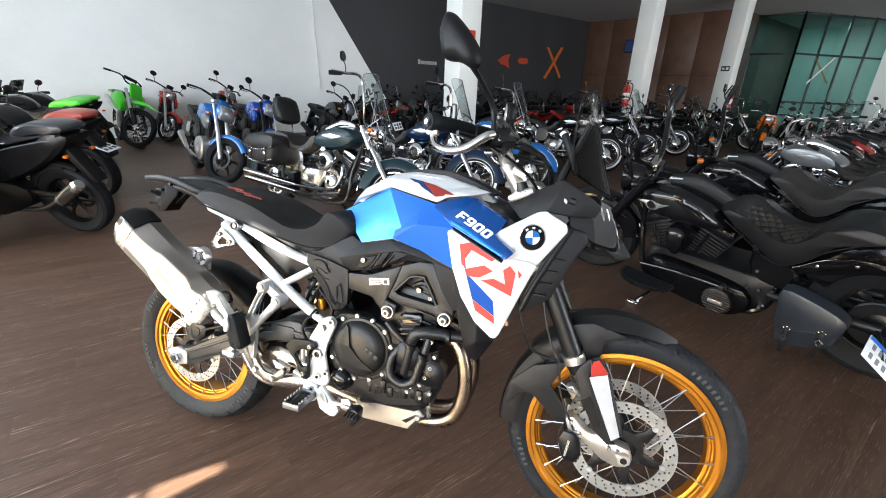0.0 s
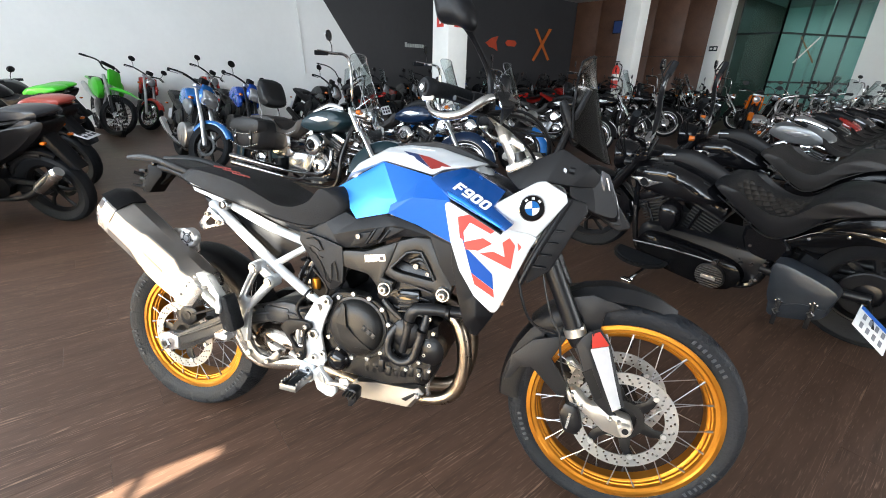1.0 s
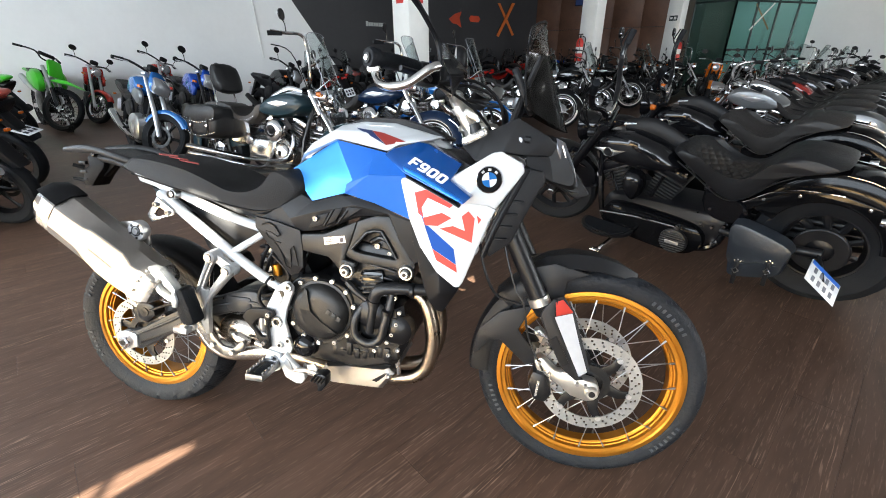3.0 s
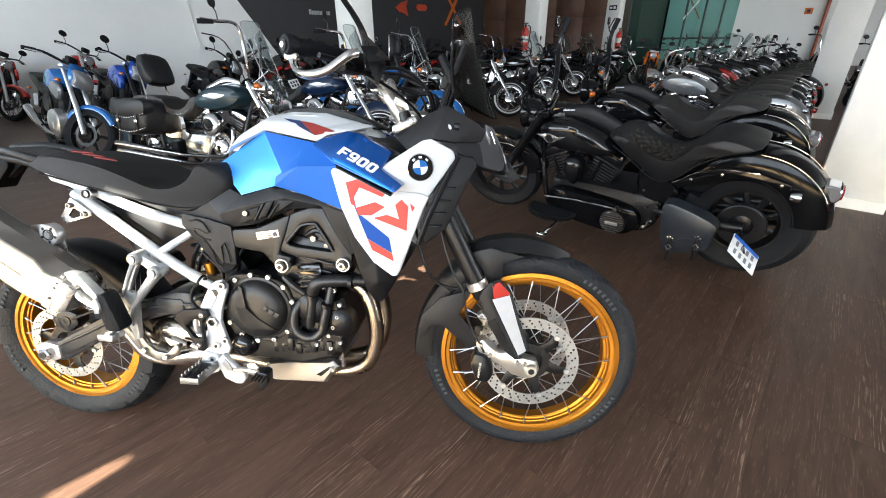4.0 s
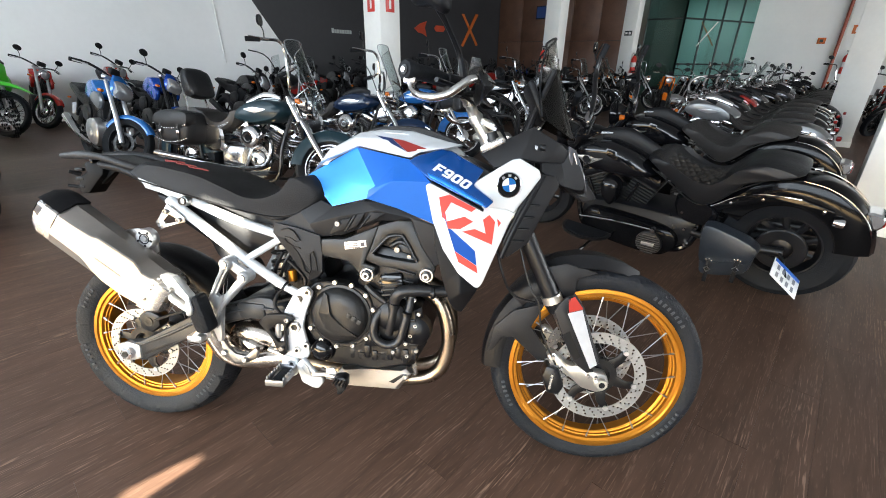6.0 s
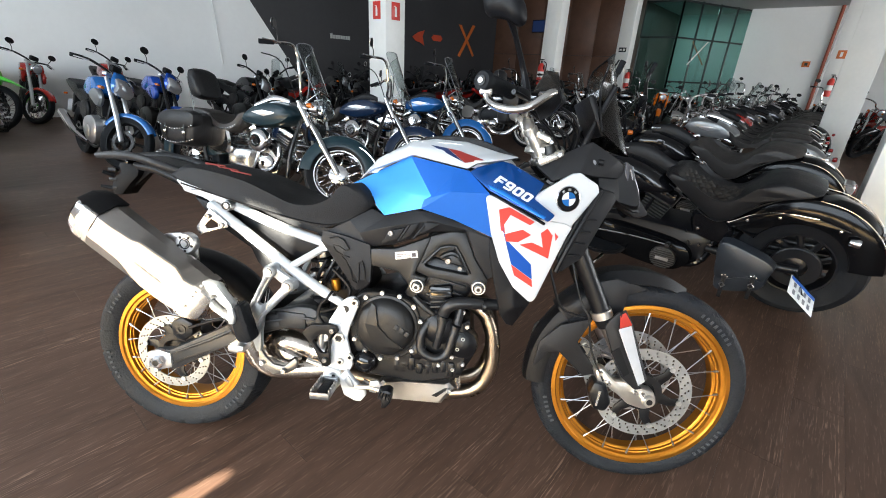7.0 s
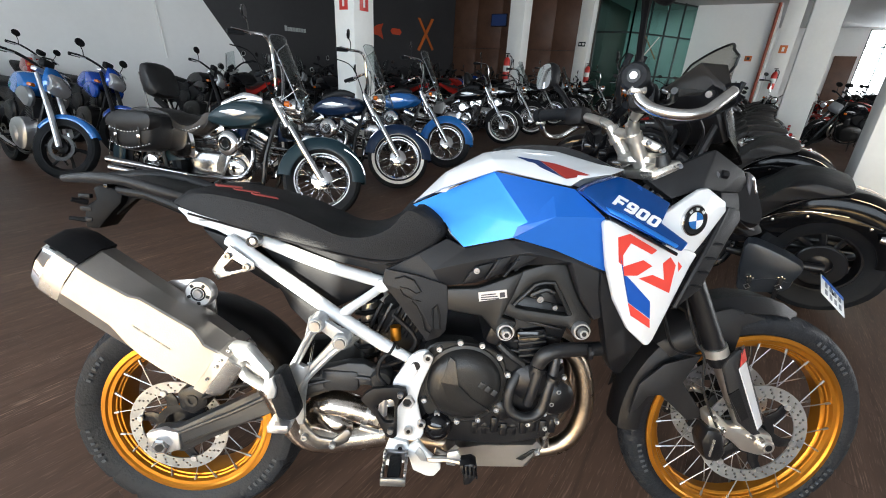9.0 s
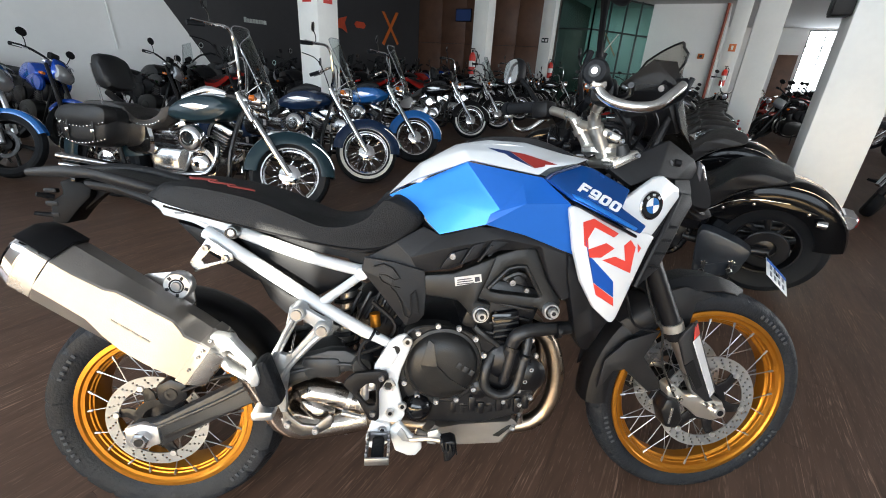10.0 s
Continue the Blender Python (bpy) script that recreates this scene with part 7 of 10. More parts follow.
for pts, mt, nm in (([(0.274, 0.918), (0.302, 0.926), (0.376, 0.889), (0.364, 0.879), (0.307, 0.905), (0.292, 0.878), (0.297, 0.853), (0.284, 0.862)], "red_decal", "shroud_decal"),
                    ([(0.296, 0.851), (0.345, 0.866), (0.37, 0.852), (0.335, 0.83), (0.302, 0.831)], "red_decal", "shroud_decal"),
                    ([(0.34, 0.823), (0.375, 0.831), (0.407, 0.818), (0.397, 0.858), (0.414, 0.872), (0.431, 0.853), (0.426, 0.786)], "red_decal", "shroud_decal"),
                    ([(0.436, 0.862), (0.448, 0.85), (0.441, 0.838)], "red_decal", "shroud_decal"),
                    ([(0.284, 0.88), (0.296, 0.851), (0.3, 0.832), (0.31, 0.829), (0.379, 0.767), (0.386, 0.724), (0.322, 0.767)], "blue_decal", "shroud_decal"),
                    ([(0.322, 0.766), (0.386, 0.722), (0.39, 0.7), (0.334, 0.734)], "red_decal", "shroud_decal")):
    both(nm, slab(pts, lambda x, z: SHY(x, z) - 0.0015, 0.006, 0), M[mt], shroud)
rm = Matrix.Translation((0.462, WGY(0.462, 0.957) - 0.004, 0.957)) @ Matrix.Rotation(radians(16), 4, "Z")
badge = part("round_badge", lathe([(0.001, -0.003), (0.031, -0.003), (0.034, 0), (0.034, 0.005)], 32, m=rm), M["black_gloss"], wing, "round black, blue and white badge")
part("badge_ring", lathe([(0.0335, -0.002), (0.036, -0.001), (0.036, 0.004), (0.0335, 0.004)], 32, m=rm, closed=True), M["chrome"], badge)
for k in range(4):
    bm = prism([(0, 0)] + [(0.0195 * math.cos(radians(90 * k + 11.25 * j + 8)), 0.0195 * math.sin(radians(90 * k + 11.25 * j + 8))) for j in range(9)], -0.005, -0.002)
    bm.transform(rm)
    part("badge_quarter", bm, M["white_paint"] if k % 2 else M["sky_blue"], badge)
for k in range(3):
    bm = prism([(-0.004, 0.023), (0.004, 0.023), (0.004, 0.029), (-0.004, 0.029)], -0.0045, -0.002)
    bm.transform(rm @ Matrix.Rotation(radians(-42 + 42 * k), 4, "Y"))
    part("badge_mark", bm, M["alloy"], badge)
# dark air ducts and lower shroud
duct = both("air_duct", slab([(0.552, 0.99), (0.601, 0.981), (0.61, 0.955), (0.585, 0.91), (0.53, 0.785), (0.47, 0.74), (0.455, 0.79), (0.5, 0.9)], lambda x, z: -0.135 + 0.25 * (x - 0.55), 0.03, 0.006), M["grey_plastic"], hero, "dark grey air duct")
both("duct_edge", tube([(0.558, -0.135, 0.985), (0.52, -0.155, 0.905), (0.482, -0.165, 0.82), (0.455, -0.165, 0.745)], 0.008, 8, 4), M["black_plastic"], duct)
for k in range(4):
    both("duct_vane", box((0.53 - 0.012 * k, -0.148 - 0.002 * k, 0.9 - 0.035 * k), (0.05, 0.012, 0.006), 0.002), M["black_plastic"], duct)
both("lower_shroud", facets([(0.255, -0.2, 0.84), (0.335, -0.185, 0.7), (0.396, -0.172, 0.655), (0.386, -0.165, 0.63), (0.368, -0.168, 0.6), (0.348, -0.172, 0.568), (0.328, -0.175, 0.574), (0.308, -0.18, 0.602), (0.29, -0.19, 0.665), (0.262, -0.195, 0.775), (0.342, -0.195, 0.635)], [(0, 1, 8, 9), (1, 10, 7, 8), (1, 2, 3, 10), (10, 3, 4), (10, 4, 5, 6, 7)], 0.04, 0.006), M["black_plastic"], hero, "matt black lower radiator cowl")
part("radiator", box((0.36, 0, 0.74), (0.035, 0.26, 0.2), 0.006, m=None), M["black_metal"], hero)
# headlamp unit and beak
both("beak_panel", facets([(0.375, -0.105, 1.04), (0.45, -0.115, 1.082), (0.524, -0.112, 1.118), (0.609, -0.1, 1.072), (0.66, -0.065, 1.02), (0.552, -0.118, 1.02), (0.49, -0.14, 1.028), (0.42, -0.145, 1.0)], [(0, 1, 7), (1, 2, 6, 7), (2, 3, 5, 6), (3, 4, 5)], 0.03, 0.005), M["grey_plastic"], hero, "dark grey plastic nose side panel", angle=20)
both("beak_lower_panel", facets([(0.552, -0.115, 1.02), (0.66, -0.062, 1.02), (0.69, -0.035, 0.955), (0.735, -0.025, 0.915), (0.68, -0.06, 0.925), (0.6, -0.1, 0.965), (0.555, -0.118, 0.995)], [(0, 1, 5, 6), (1, 2, 4, 5), (2, 3, 4)], 0.03, 0.005), M["grey_plastic"], hero, angle=20)
part("beak", prism([(0.6, 1.06), (0.66, 1.02), (0.74, 0.915), (0.7, 0.9), (0.62, 0.95)], -0.04, 0.04, 0.012), M["grey_plastic"], hero)
lampu = part("headlight", puff([(0.62, 1.075), (0.67, 1.02), (0.695, 0.955), (0.68, 0.93), (0.6, 0.96), (0.58, 1.06)], [(0.8, -0.085), (1, -0.06), (1.02, 0), (1, 0.06), (0.8, 0.085)], n=3), M["black_plastic"], hero)
both("headlight_edge", tube([(0.636, -0.078, 1.062), (0.664, -0.07, 1.015), (0.69, -0.06, 0.95)], [0.004, 0.007, 0.004], 8, 3), M["lamp_clear"], lampu)
for s in (-1, 1):
    part("lens", lathe([(0.002, 0.012), (0.02, 0.01), (0.026, 0.002), (0.026, -0.004)], 20, m=Matrix.Translation((0.672, s * 0.035, 0.99)) @ Matrix.Rotation(radians(-90), 4, "Z")), M["black_gloss"], lampu)
M["lens_dark"] = mat("headlight_glass", (0.1, 0.1, 0.11), 0.12, metal=0.3, coat=0.8, var=0.3, scale=40)
side_lens = both("side_lens", slab([(0.628, 1.07), (0.652, 1.058), (0.684, 0.992), (0.7, 0.94), (0.684, 0.94), (0.655, 0.985), (0.632, 1.035)], lambda x, z: -0.09 + 0.35 * (x - 0.63), 0.012, 0.003), M["lens_dark"], lampu, "clear headlight glass")
both("lens_rib", tube([(0.645, -0.0875, 1.05), (0.66, -0.082, 1.012), (0.682, -0.0745, 0.955)], 0.0025, 6, 3), M["chrome"], side_lens)
both("nose_bolt", lathe([(0.002, -0.008), (0.009, -0.007), (0.011, 0)], 12, (0.53, -0.112, 1.059)), M["bolt"], hero)
both("nose_mount", tube([(0.545, -0.112, 1.062), (0.56, -0.112, 1.06)], 0.01, 8, 1), M["black_metal"], hero)
# smoked windshield
front = []
for j in range(11):
    t = j / 10
    hw = 0.122 - 0.075 * min(t, 0.7) + 0.05 * max(0.0, min(1.0, (t - 0.65) / 0.2)) - 0.035 * max(0.0, (t - 0.8) / 0.2) ** 2
    front.append([Vector((0.662 - 0.12 * t + 0.035 * t * t - (0.12 - 0.085 * t) * (abs(c) ** 1.6), hw * c, 1.085 + 0.287 * t - 0.03 * c * c * t + 0.06 * c * c * (1 - t))) for c in (i / 5 for i in range(-5, 6))])


def shield_piece(j0, j1, inset=0):
    bm = bmesh.new()
    vs = [[bm.verts.new(q) for q in r[inset : 11 - inset]] for r in front[j0 : j1 + 1]]
    for j in range(len(vs) - 1):
        for i in range(len(vs[0]) - 1):
            bm.faces.new((vs[j][i], vs[j][i + 1], vs[j + 1][i + 1], vs[j + 1][i]))
    r = bmesh.ops.extrude_face_region(bm, geom=bm.faces[:])
    bmesh.ops.translate(bm, vec=(-0.004, 0, 0), verts=[g for g in r["geom"] if isinstance(g, bmesh.types.BMVert)])
    bmesh.ops.recalc_face_normals(bm, faces=bm.faces[:])
    return bm


scr = part("windshield", shield_piece(0, 7), M["smoke"], hero, "dark smoked windshield")
part("windshield_top", shield_piece(7, 10), M["smoke_clear"], scr, "clearer top of the windshield")
part("windshield_edge", tube([front[j][0] for j in range(11)] + front[10][1:] + [front[j][10] for j in range(9, -1, -1)], 0.003, 6, 1), M["black_plastic"], scr)
both("windshield_arm", tube([(0.5, -0.075, 1.08), (0.53, -0.085, 1.17), (0.57, -0.095, 1.27)], [0.012, 0.009, 0.007], 8, 4), M["black_plastic"], scr)
part("dashboard", box((0, 0, 0), (0.02, 0.2, 0.12), 0.008, m=pose(0.53, 0, 1.19, 0, -25)), M["black_plastic"], hero)
part("display", box((0, 0, 0), (0.004, 0.17, 0.1), 0.001, m=pose(0.519, 0, 1.194, 0, -25)), M["black_plastic"], hero)

# ---- fork, clamps and bars ----
for s in (-1, 1):
    y = s * 0.1
    leg = part("fork_leg", tube([(0.5, y, 0.86), (0.632, y, 0.592)], 0.0265, 16, 1), M["black_metal"], hero, "black upside-down fork leg")
    part("fork_collar", tube([(0.617, y, 0.622), (0.627, y, 0.6)], 0.0315, 16, 1), M["clamp_alloy"], leg)
    part("fork_seal", tube([(0.627, y, 0.6), (0.64, y, 0.572)], [0.03, 0.024], 16, 1), M["black_plastic"], leg)
    part("fork_slider", tube([(0.638, y, 0.58), (0.748, y, 0.37)], 0.019, 14, 1), M["steel"], leg)
    part("fork_foot", slab([(0.622, 0.428), (0.644, 0.441), (0.668, 0.42), (0.691, 0.398), (0.725, 0.395), (0.772, 0.384), (0.809, 0.378), (0.822, 0.348), (0.808, 0.32), (0.782, 0.314), (0.736, 0.326), (0.702, 0.355), (0.665, 0.376), (0.633, 0.395)], flat(y - 0.022), 0.044, 0.008), M["clamp_alloy"], leg, "bare alloy fork foot")
    part("axle_end", lathe([(0.009, -0.034), (0.016, -0.034), (0.02, -0.028), (0.02, -0.02)], 16, (0.795, y if s < 0 else y + 0.055, 0.348)), M["clamp_alloy"], leg)
    part("axle_bore", lathe([(0.001, -0.035), (0.0095, -0.035), (0.0095, -0.033)], 14, (0.795, y if s < 0 else y + 0.07, 0.348)), M["black_metal"], leg)
    for bx, bz in ((0.752, 0.372), (0.776, 0.368), (0.64, 0.425), (0.668, 0.392)):
        bolt(leg, bx, y - 0.022, bz, 0.0065, M["steel"])
    gy = s * 0.128
    part("fork_guard", slab([(0.628, 0.578), (0.638, 0.6), (0.661, 0.629), (0.674, 0.628), (0.668, 0.578), (0.714, 0.48), (0.752, 0.402), (0.768, 0.39), (0.745, 0.384), (0.7, 0.42), (0.66, 0.5)], flat(gy - 0.006), 0.012, 0.004), M["grey_plastic"], leg, "grey plastic fork guard with white and red flashes")
    bend = lambda pts, k: [(x, s * (y - k), z) for x, y, z in pts]
    part("guard_front", facets(bend([(0.66, 0.134, 0.629), (0.69, 0.11, 0.632), (0.727, 0.082, 0.58), (0.758, 0.1, 0.49), (0.786, 0.112, 0.412), (0.752, 0.134, 0.4), (0.714, 0.134, 0.48), (0.667, 0.134, 0.578)], 0.002), [(0, 1, 2, 7), (2, 3, 6, 7), (3, 4, 5, 6)], 0.004, 0), M["grey_plastic"], leg)
    part("guard_flash", facets(bend([(0.669, 0.135, 0.578), (0.721, 0.088, 0.575), (0.748, 0.106, 0.49), (0.776, 0.119, 0.411), (0.753, 0.135, 0.404), (0.715, 0.135, 0.482)], -0.0005), [(0, 1, 2, 5), (2, 3, 4, 5)], 0.002, 0), M["decal_white"], leg)
    part("guard_flash", facets(bend([(0.667, 0.134, 0.622), (0.688, 0.114, 0.625), (0.722, 0.087, 0.58), (0.672, 0.133, 0.583)], -0.0015), [(0, 1, 2, 3)], 0.002, 0), M["red_decal"], leg)
    part("guard_label", slab([(0.656, 0.502), (0.679, 0.52), (0.72, 0.44), (0.704, 0.426)], flat(gy - 0.0085), 0.004, 0), M["black_plastic"], leg)
    cal = part("brake_caliper", slab([(0.608, 0.362), (0.621, 0.4), (0.66, 0.392), (0.682, 0.33), (0.666, 0.3), (0.628, 0.305)], flat(s * 0.108 - 0.03), 0.055, 0.01), M["black_metal"], leg, "black radial brake caliper")
    part("caliper_mark", slab([(0.632, 0.322), (0.638, 0.32), (0.644, 0.37), (0.637, 0.372)], flat(s * 0.108 - 0.0315), 0.003, 0), M["clamp_alloy"], cal)
part("axle", tube([(0.795, -0.12, 0.348), (0.795, 0.12, 0.348)], 0.012, 12, 1), M["steel"], hero)
part("brake_hose", tube([(0.47, -0.06, 0.95), (0.52, -0.11, 0.74), (0.555, -0.12, 0.64), (0.58, -0.125, 0.6), (0.6, -0.12, 0.5), (0.65, -0.125, 0.4)], 0.0032, 7, 5), M["engine_grey"], hero)
part("brake_hose", tube([(0.43, -0.1, 0.82), (0.46, -0.13, 0.7), (0.5, -0.12, 0.62), (0.57, -0.12, 0.6)], 0.004, 7, 5), M["black_plastic"], hero)
part("lower_fork_clamp", slab([(0.46, 0.87), (0.53, 0.91), (0.545, 0.875), (0.475, 0.835)], flat(-0.135), 0.27, 0.012), M["clamp_alloy"], hero)
part("upper_fork_clamp", slab([(0.372, 1.06), (0.44, 1.092), (0.452, 1.072), (0.38, 1.035)], flat(-0.125), 0.25, 0.01), M["clamp_alloy"], hero, "bare alloy upper fork clamp")
for k, (ya, yb) in enumerate(((-0.2, -0.06), (-0.17, 0.02), (0.18, 0.06), (0.15, -0.03))):
    part("control_cable", tube([(0.32, ya, 1.19), (0.41, ya * 0.8, 1.2 - 0.012 * k), (0.475, (ya + yb) / 2, 1.15), (0.48, yb, 1.06), (0.45, yb, 0.95)], 0.0042, 7, 5), M["black_plastic"], hero)
part("steering_head_plate", lathe([(0.002, -0.022), (0.05, -0.02), (0.062, -0.008), (0.062, 0.004), (0.05, 0.01)], 28, m=Matrix.Translation((0.408, 0, 1.085)) @ Matrix.Rotation(radians(-90), 4, "X") @ Matrix.Rotation(radians(0), 4, "Z")), M["clamp_alloy"], hero, "round bare alloy steering head plate")
for s in (-1, 1):
    part("fork_cap", tube([(0.418, s * 0.1, 1.06), (0.405, s * 0.1, 1.1)], [0.022, 0.014], 14, 1), M["engine_grey"], hero)
    part("bar_riser", tube([(0.392, s * 0.034, 1.075), (0.372, s * 0.042, 1.11), (0.352, s * 0.05, 1.145), (0.34, s * 0.062, 1.17)], [0.022, 0.018, 0.0165, 0.0165], 14, 4), M["clamp_alloy"], hero, "stout bare alloy bar riser")
    part("riser_clamp", tube([(0.358, s * 0.047, 1.133), (0.35, s * 0.051, 1.148)], 0.0215, 16, 1), M["clamp_alloy"], hero)
    part("riser_bracket", box((0, 0, 0), (0.05, 0.03, 0.02), 0.006, m=pose(0.395, s * 0.055, 1.125, 0, 25, s * 20)), M["clamp_alloy"], hero)
    for q in (-1, 1):
        bolt(hero, 0.395 + 0.018 * q, s * 0.075 - 0.004, 1.118 - 0.008 * q, 0.006, M["bolt"])
    bolt(hero, 0.432, s * 0.128 if s > 0 else -0.13, 1.075, 0.006, M["bolt"])
part("steering_nut", tube([(0.425, 0, 1.07), (0.415, 0, 1.1)], 0.022, 12, 1), M["clamp_alloy"], hero)
bars = part("handlebar", tube([(0.213, -0.345, 1.22), (0.255, -0.28, 1.222), (0.308, -0.18, 1.205), (0.334, -0.085, 1.18), (0.345, -0.055, 1.16), (0.362, 0.0, 1.15), (0.345, 0.055, 1.16), (0.334, 0.085, 1.18), (0.308, 0.18, 1.205), (0.255, 0.28, 1.222), (0.213, 0.345, 1.22)], 0.0135, 10, 5), M["clamp_alloy"], hero)
for s in (-1, 1):
    part("grip", tube([(0.214, s * 0.34, 1.22), (0.24, s * 0.3, 1.222), (0.276, s * 0.24, 1.218)], [0.0195, 0.018, 0.0185], 14, 3), M["rubber"], bars, "black ribbed grip")
    part("bar_end", tube([(0.201, s * 0.362, 1.22), (0.205, s * 0.356, 1.22), (0.214, s * 0.342, 1.22)], [0.02, 0.0245, 0.0235], 20, 1), M["rubber"], bars)
    part("bar_end_ring", tube([(0.1995, s * 0.3645, 1.22), (0.202, s * 0.361, 1.22)], 0.011, 16, 1), M["engine_grey"], bars)
    part("bar_end_screw", tube([(0.198, s * 0.367, 1.22), (0.201, s * 0.362, 1.22)], 0.006, 10, 1), M["clamp_alloy"], bars)
    part("switch_housing", box((0, 0, 0), (0.055, 0.07, 0.055), 0.016, m=pose(0.292, s * 0.21, 1.208, 0, 0, s * 32)), M["black_plastic"], bars)
    part("lever", tube([(0.305, s * 0.21, 1.195), (0.315, s * 0.28, 1.195), (0.275, s * 0.36, 1.2)], 0.006, 7, 4), M["black_metal"], bars)
    part("guard_boss", box((0.213, s * 0.352, 1.198), (0.03, 0.024, 0.014), 0.005), M["clamp_alloy"], bars)
    g = part("hand_guard_bar", tube([(0.213, s * 0.352, 1.197), (0.221, s * 0.36, 1.18), (0.238, s * 0.382, 1.164), (0.27, s * 0.404, 1.156), (0.305, s * 0.406, 1.162), (0.333, s * 0.4, 1.181), (0.352, s * 0.393, 1.195), (0.362, s * 0.38, 1.2)], 0.0095, 12, 5), M["chrome_satin"], bars, "polished metal hand guard bar")
mr = part("mirror", tube([(0.322, -0.165, 1.19), (0.32, -0.14, 1.245), (0.304, -0.138, 1.303), (0.276, -0.2, 1.357), (0.25, -0.262, 1.395)], [0.015, 0.012, 0.008, 0.007, 0.012], 8, 4), M["black_plastic"], bars, "black rear-view mirror")
MM = Matrix.Translation((0.232, -0.275, 1.425)) @ Matrix.Rotation(radians(-14), 4, "Z")
head_pts = [(-0.04, 0.066), (-0.053, 0.03), (-0.046, -0.01), (-0.032, -0.042), (0.01, -0.05), (0.045, -0.067), (0.062, -0.055), (0.057, -0.022), (0.035, 0.01), (0.004, 0.044), (-0.02, 0.064)]
bm = puff(head_pts, [(0.4, -0.03), (0.75, -0.024), (0.95, -0.01), (1.0, 0.004), (0.97, 0.014)], n=3)
bm.transform(MM)
part("mirror_head", bm, M["black_plastic"], mr)
bm = puff(head_pts, [(0.9, 0.0145), (0.9, 0.016)], n=3)
bm.transform(MM)
part("mirror_glass", bm, M["mirror"], mr)
for s in (-1, 1):
    # moulded shell ahead of the lever, and a smoked deflector standing on it
    shell = facets([(0.37, s * 0.385, 1.215), (0.385, s * 0.37, 1.185), (0.375, s * 0.3, 1.165), (0.36, s * 0.2, 1.16), (0.35, s * 0.17, 1.19), (0.36, s * 0.2, 1.225), (0.385, s * 0.3, 1.228), (0.405, s * 0.3, 1.198)], [(0, 1, 7, 6), (1, 2, 7), (2, 3, 4, 5, 6, 7)], s * -0.012, 0.003)
    part("hand_guard_shell", shell, M["black_plastic"], bars, "black plastic hand guard")
    fin = facets([(0.385, s * 0.345, 1.205), (0.41, s * 0.29, 1.205), (0.395, s * 0.2, 1.2), (0.335, s * 0.21, 1.232), (0.35, s * 0.295, 1.262), (0.372, s * 0.34, 1.25)], [(0, 1, 4, 5), (1, 2, 3, 4)], s * -0.004, 0)
    part("hand_guard_extension", fin, M["smoke_light"], bars, "smoked hand guard deflector")
    part("guard_screw", tube([(0.335, s * 0.36, 1.197), (0.345, s * 0.352, 1.2)], 0.006, 8, 1), M["bolt"], bars)
# far mirror, glass towards the rider
fm = part("mirror", tube([(0.3, 0.3, 1.218), (0.308, 0.35, 1.25), (0.288, 0.41, 1.305), (0.268, 0.455, 1.34)], [0.011, 0.009, 0.008, 0.011], 8, 4), M["black_plastic"], bars, "black rear-view mirror")
FM = Matrix.Translation((0.255, 0.485, 1.368)) @ Matrix.Rotation(radians(104), 4, "Z")
for name, layers, skin in (("mirror_head", [(0.4, -0.03), (0.75, -0.024), (0.95, -0.01), (1.0, 0.004), (0.97, 0.014)], "black_plastic"), ("mirror_glass", [(0.9, 0.0145), (0.9, 0.016)], "mirror")):
    bm = puff([(-0.05, 0.03), (-0.056, -0.01), (-0.045, -0.042), (0.0, -0.046), (0.05, -0.038), (0.062, -0.01), (0.05, 0.028), (0.02, 0.042), (-0.025, 0.043)], layers, n=3)
    bm.transform(FM)
    part(name, bm, M[skin], fm)
part("clutch_cable", tube([(0.33, 0.2, 1.19), (0.42, 0.12, 1.16), (0.45, 0.05, 1.05), (0.4, 0.08, 0.95)], 0.004, 6, 5), M["black_plastic"], hero)
part("brake_pipe", tube([(0.3, -0.2, 1.2), (0.4, -0.12, 1.14), (0.46, -0.04, 1.06), (0.47, -0.06, 0.95)], 0.004, 6, 5), M["black_plastic"], hero)

# ---- front mudguard ----
fg = part("front_mudguard", arc_band((0.78, 0.36), 0.372, 102, 140, 0.15, drop=0.05, thick=0.006, taper=0.75), M["grey_plastic"], hero, "dark grey front mudguard")
bm = bmesh.new()
rings(bm, [[Vector((x, w * p, z + q)) for p, q in ((-1, -0.032), (-0.45, 0), (0.45, 0), (1, -0.032), (0.92, -0.037), (0.4, -0.008), (-0.4, -0.008), (-0.92, -0.037))] for x, w, z in ((0.575, 0.055, 0.69), (0.64, 0.08, 0.728), (0.71, 0.084, 0.742), (0.78, 0.074, 0.738), (0.845, 0.045, 0.72), (0.905, 0.006, 0.688))])
part("mudguard_beak", bm, M["grey_plastic"], fg, angle=25)
both("mudguard_cheek", slab([(0.59, 0.7), (0.66, 0.72), (0.76, 0.695), (0.7, 0.67), (0.69, 0.59), (0.655, 0.6), (0.638, 0.645)], flat(-0.082), 0.012, 0.005), M["grey_plastic"], fg)
part("mudguard_tail", arc_band((0.79, 0.352), 0.372, 140, 183, 0.11, drop=0.06, thick=0.006), M["black_plastic"], fg, "black rear section of the front mudguard")
both("mudguard_blade", slab([(0.435, 0.4), (0.45, 0.49), (0.51, 0.552), (0.61, 0.585), (0.57, 0.5), (0.645, 0.4), (0.6, 0.385), (0.515, 0.46), (0.48, 0.455), (0.455, 0.415)], flat(-0.078), 0.008, 0.003), M["grey_plastic"], fg)

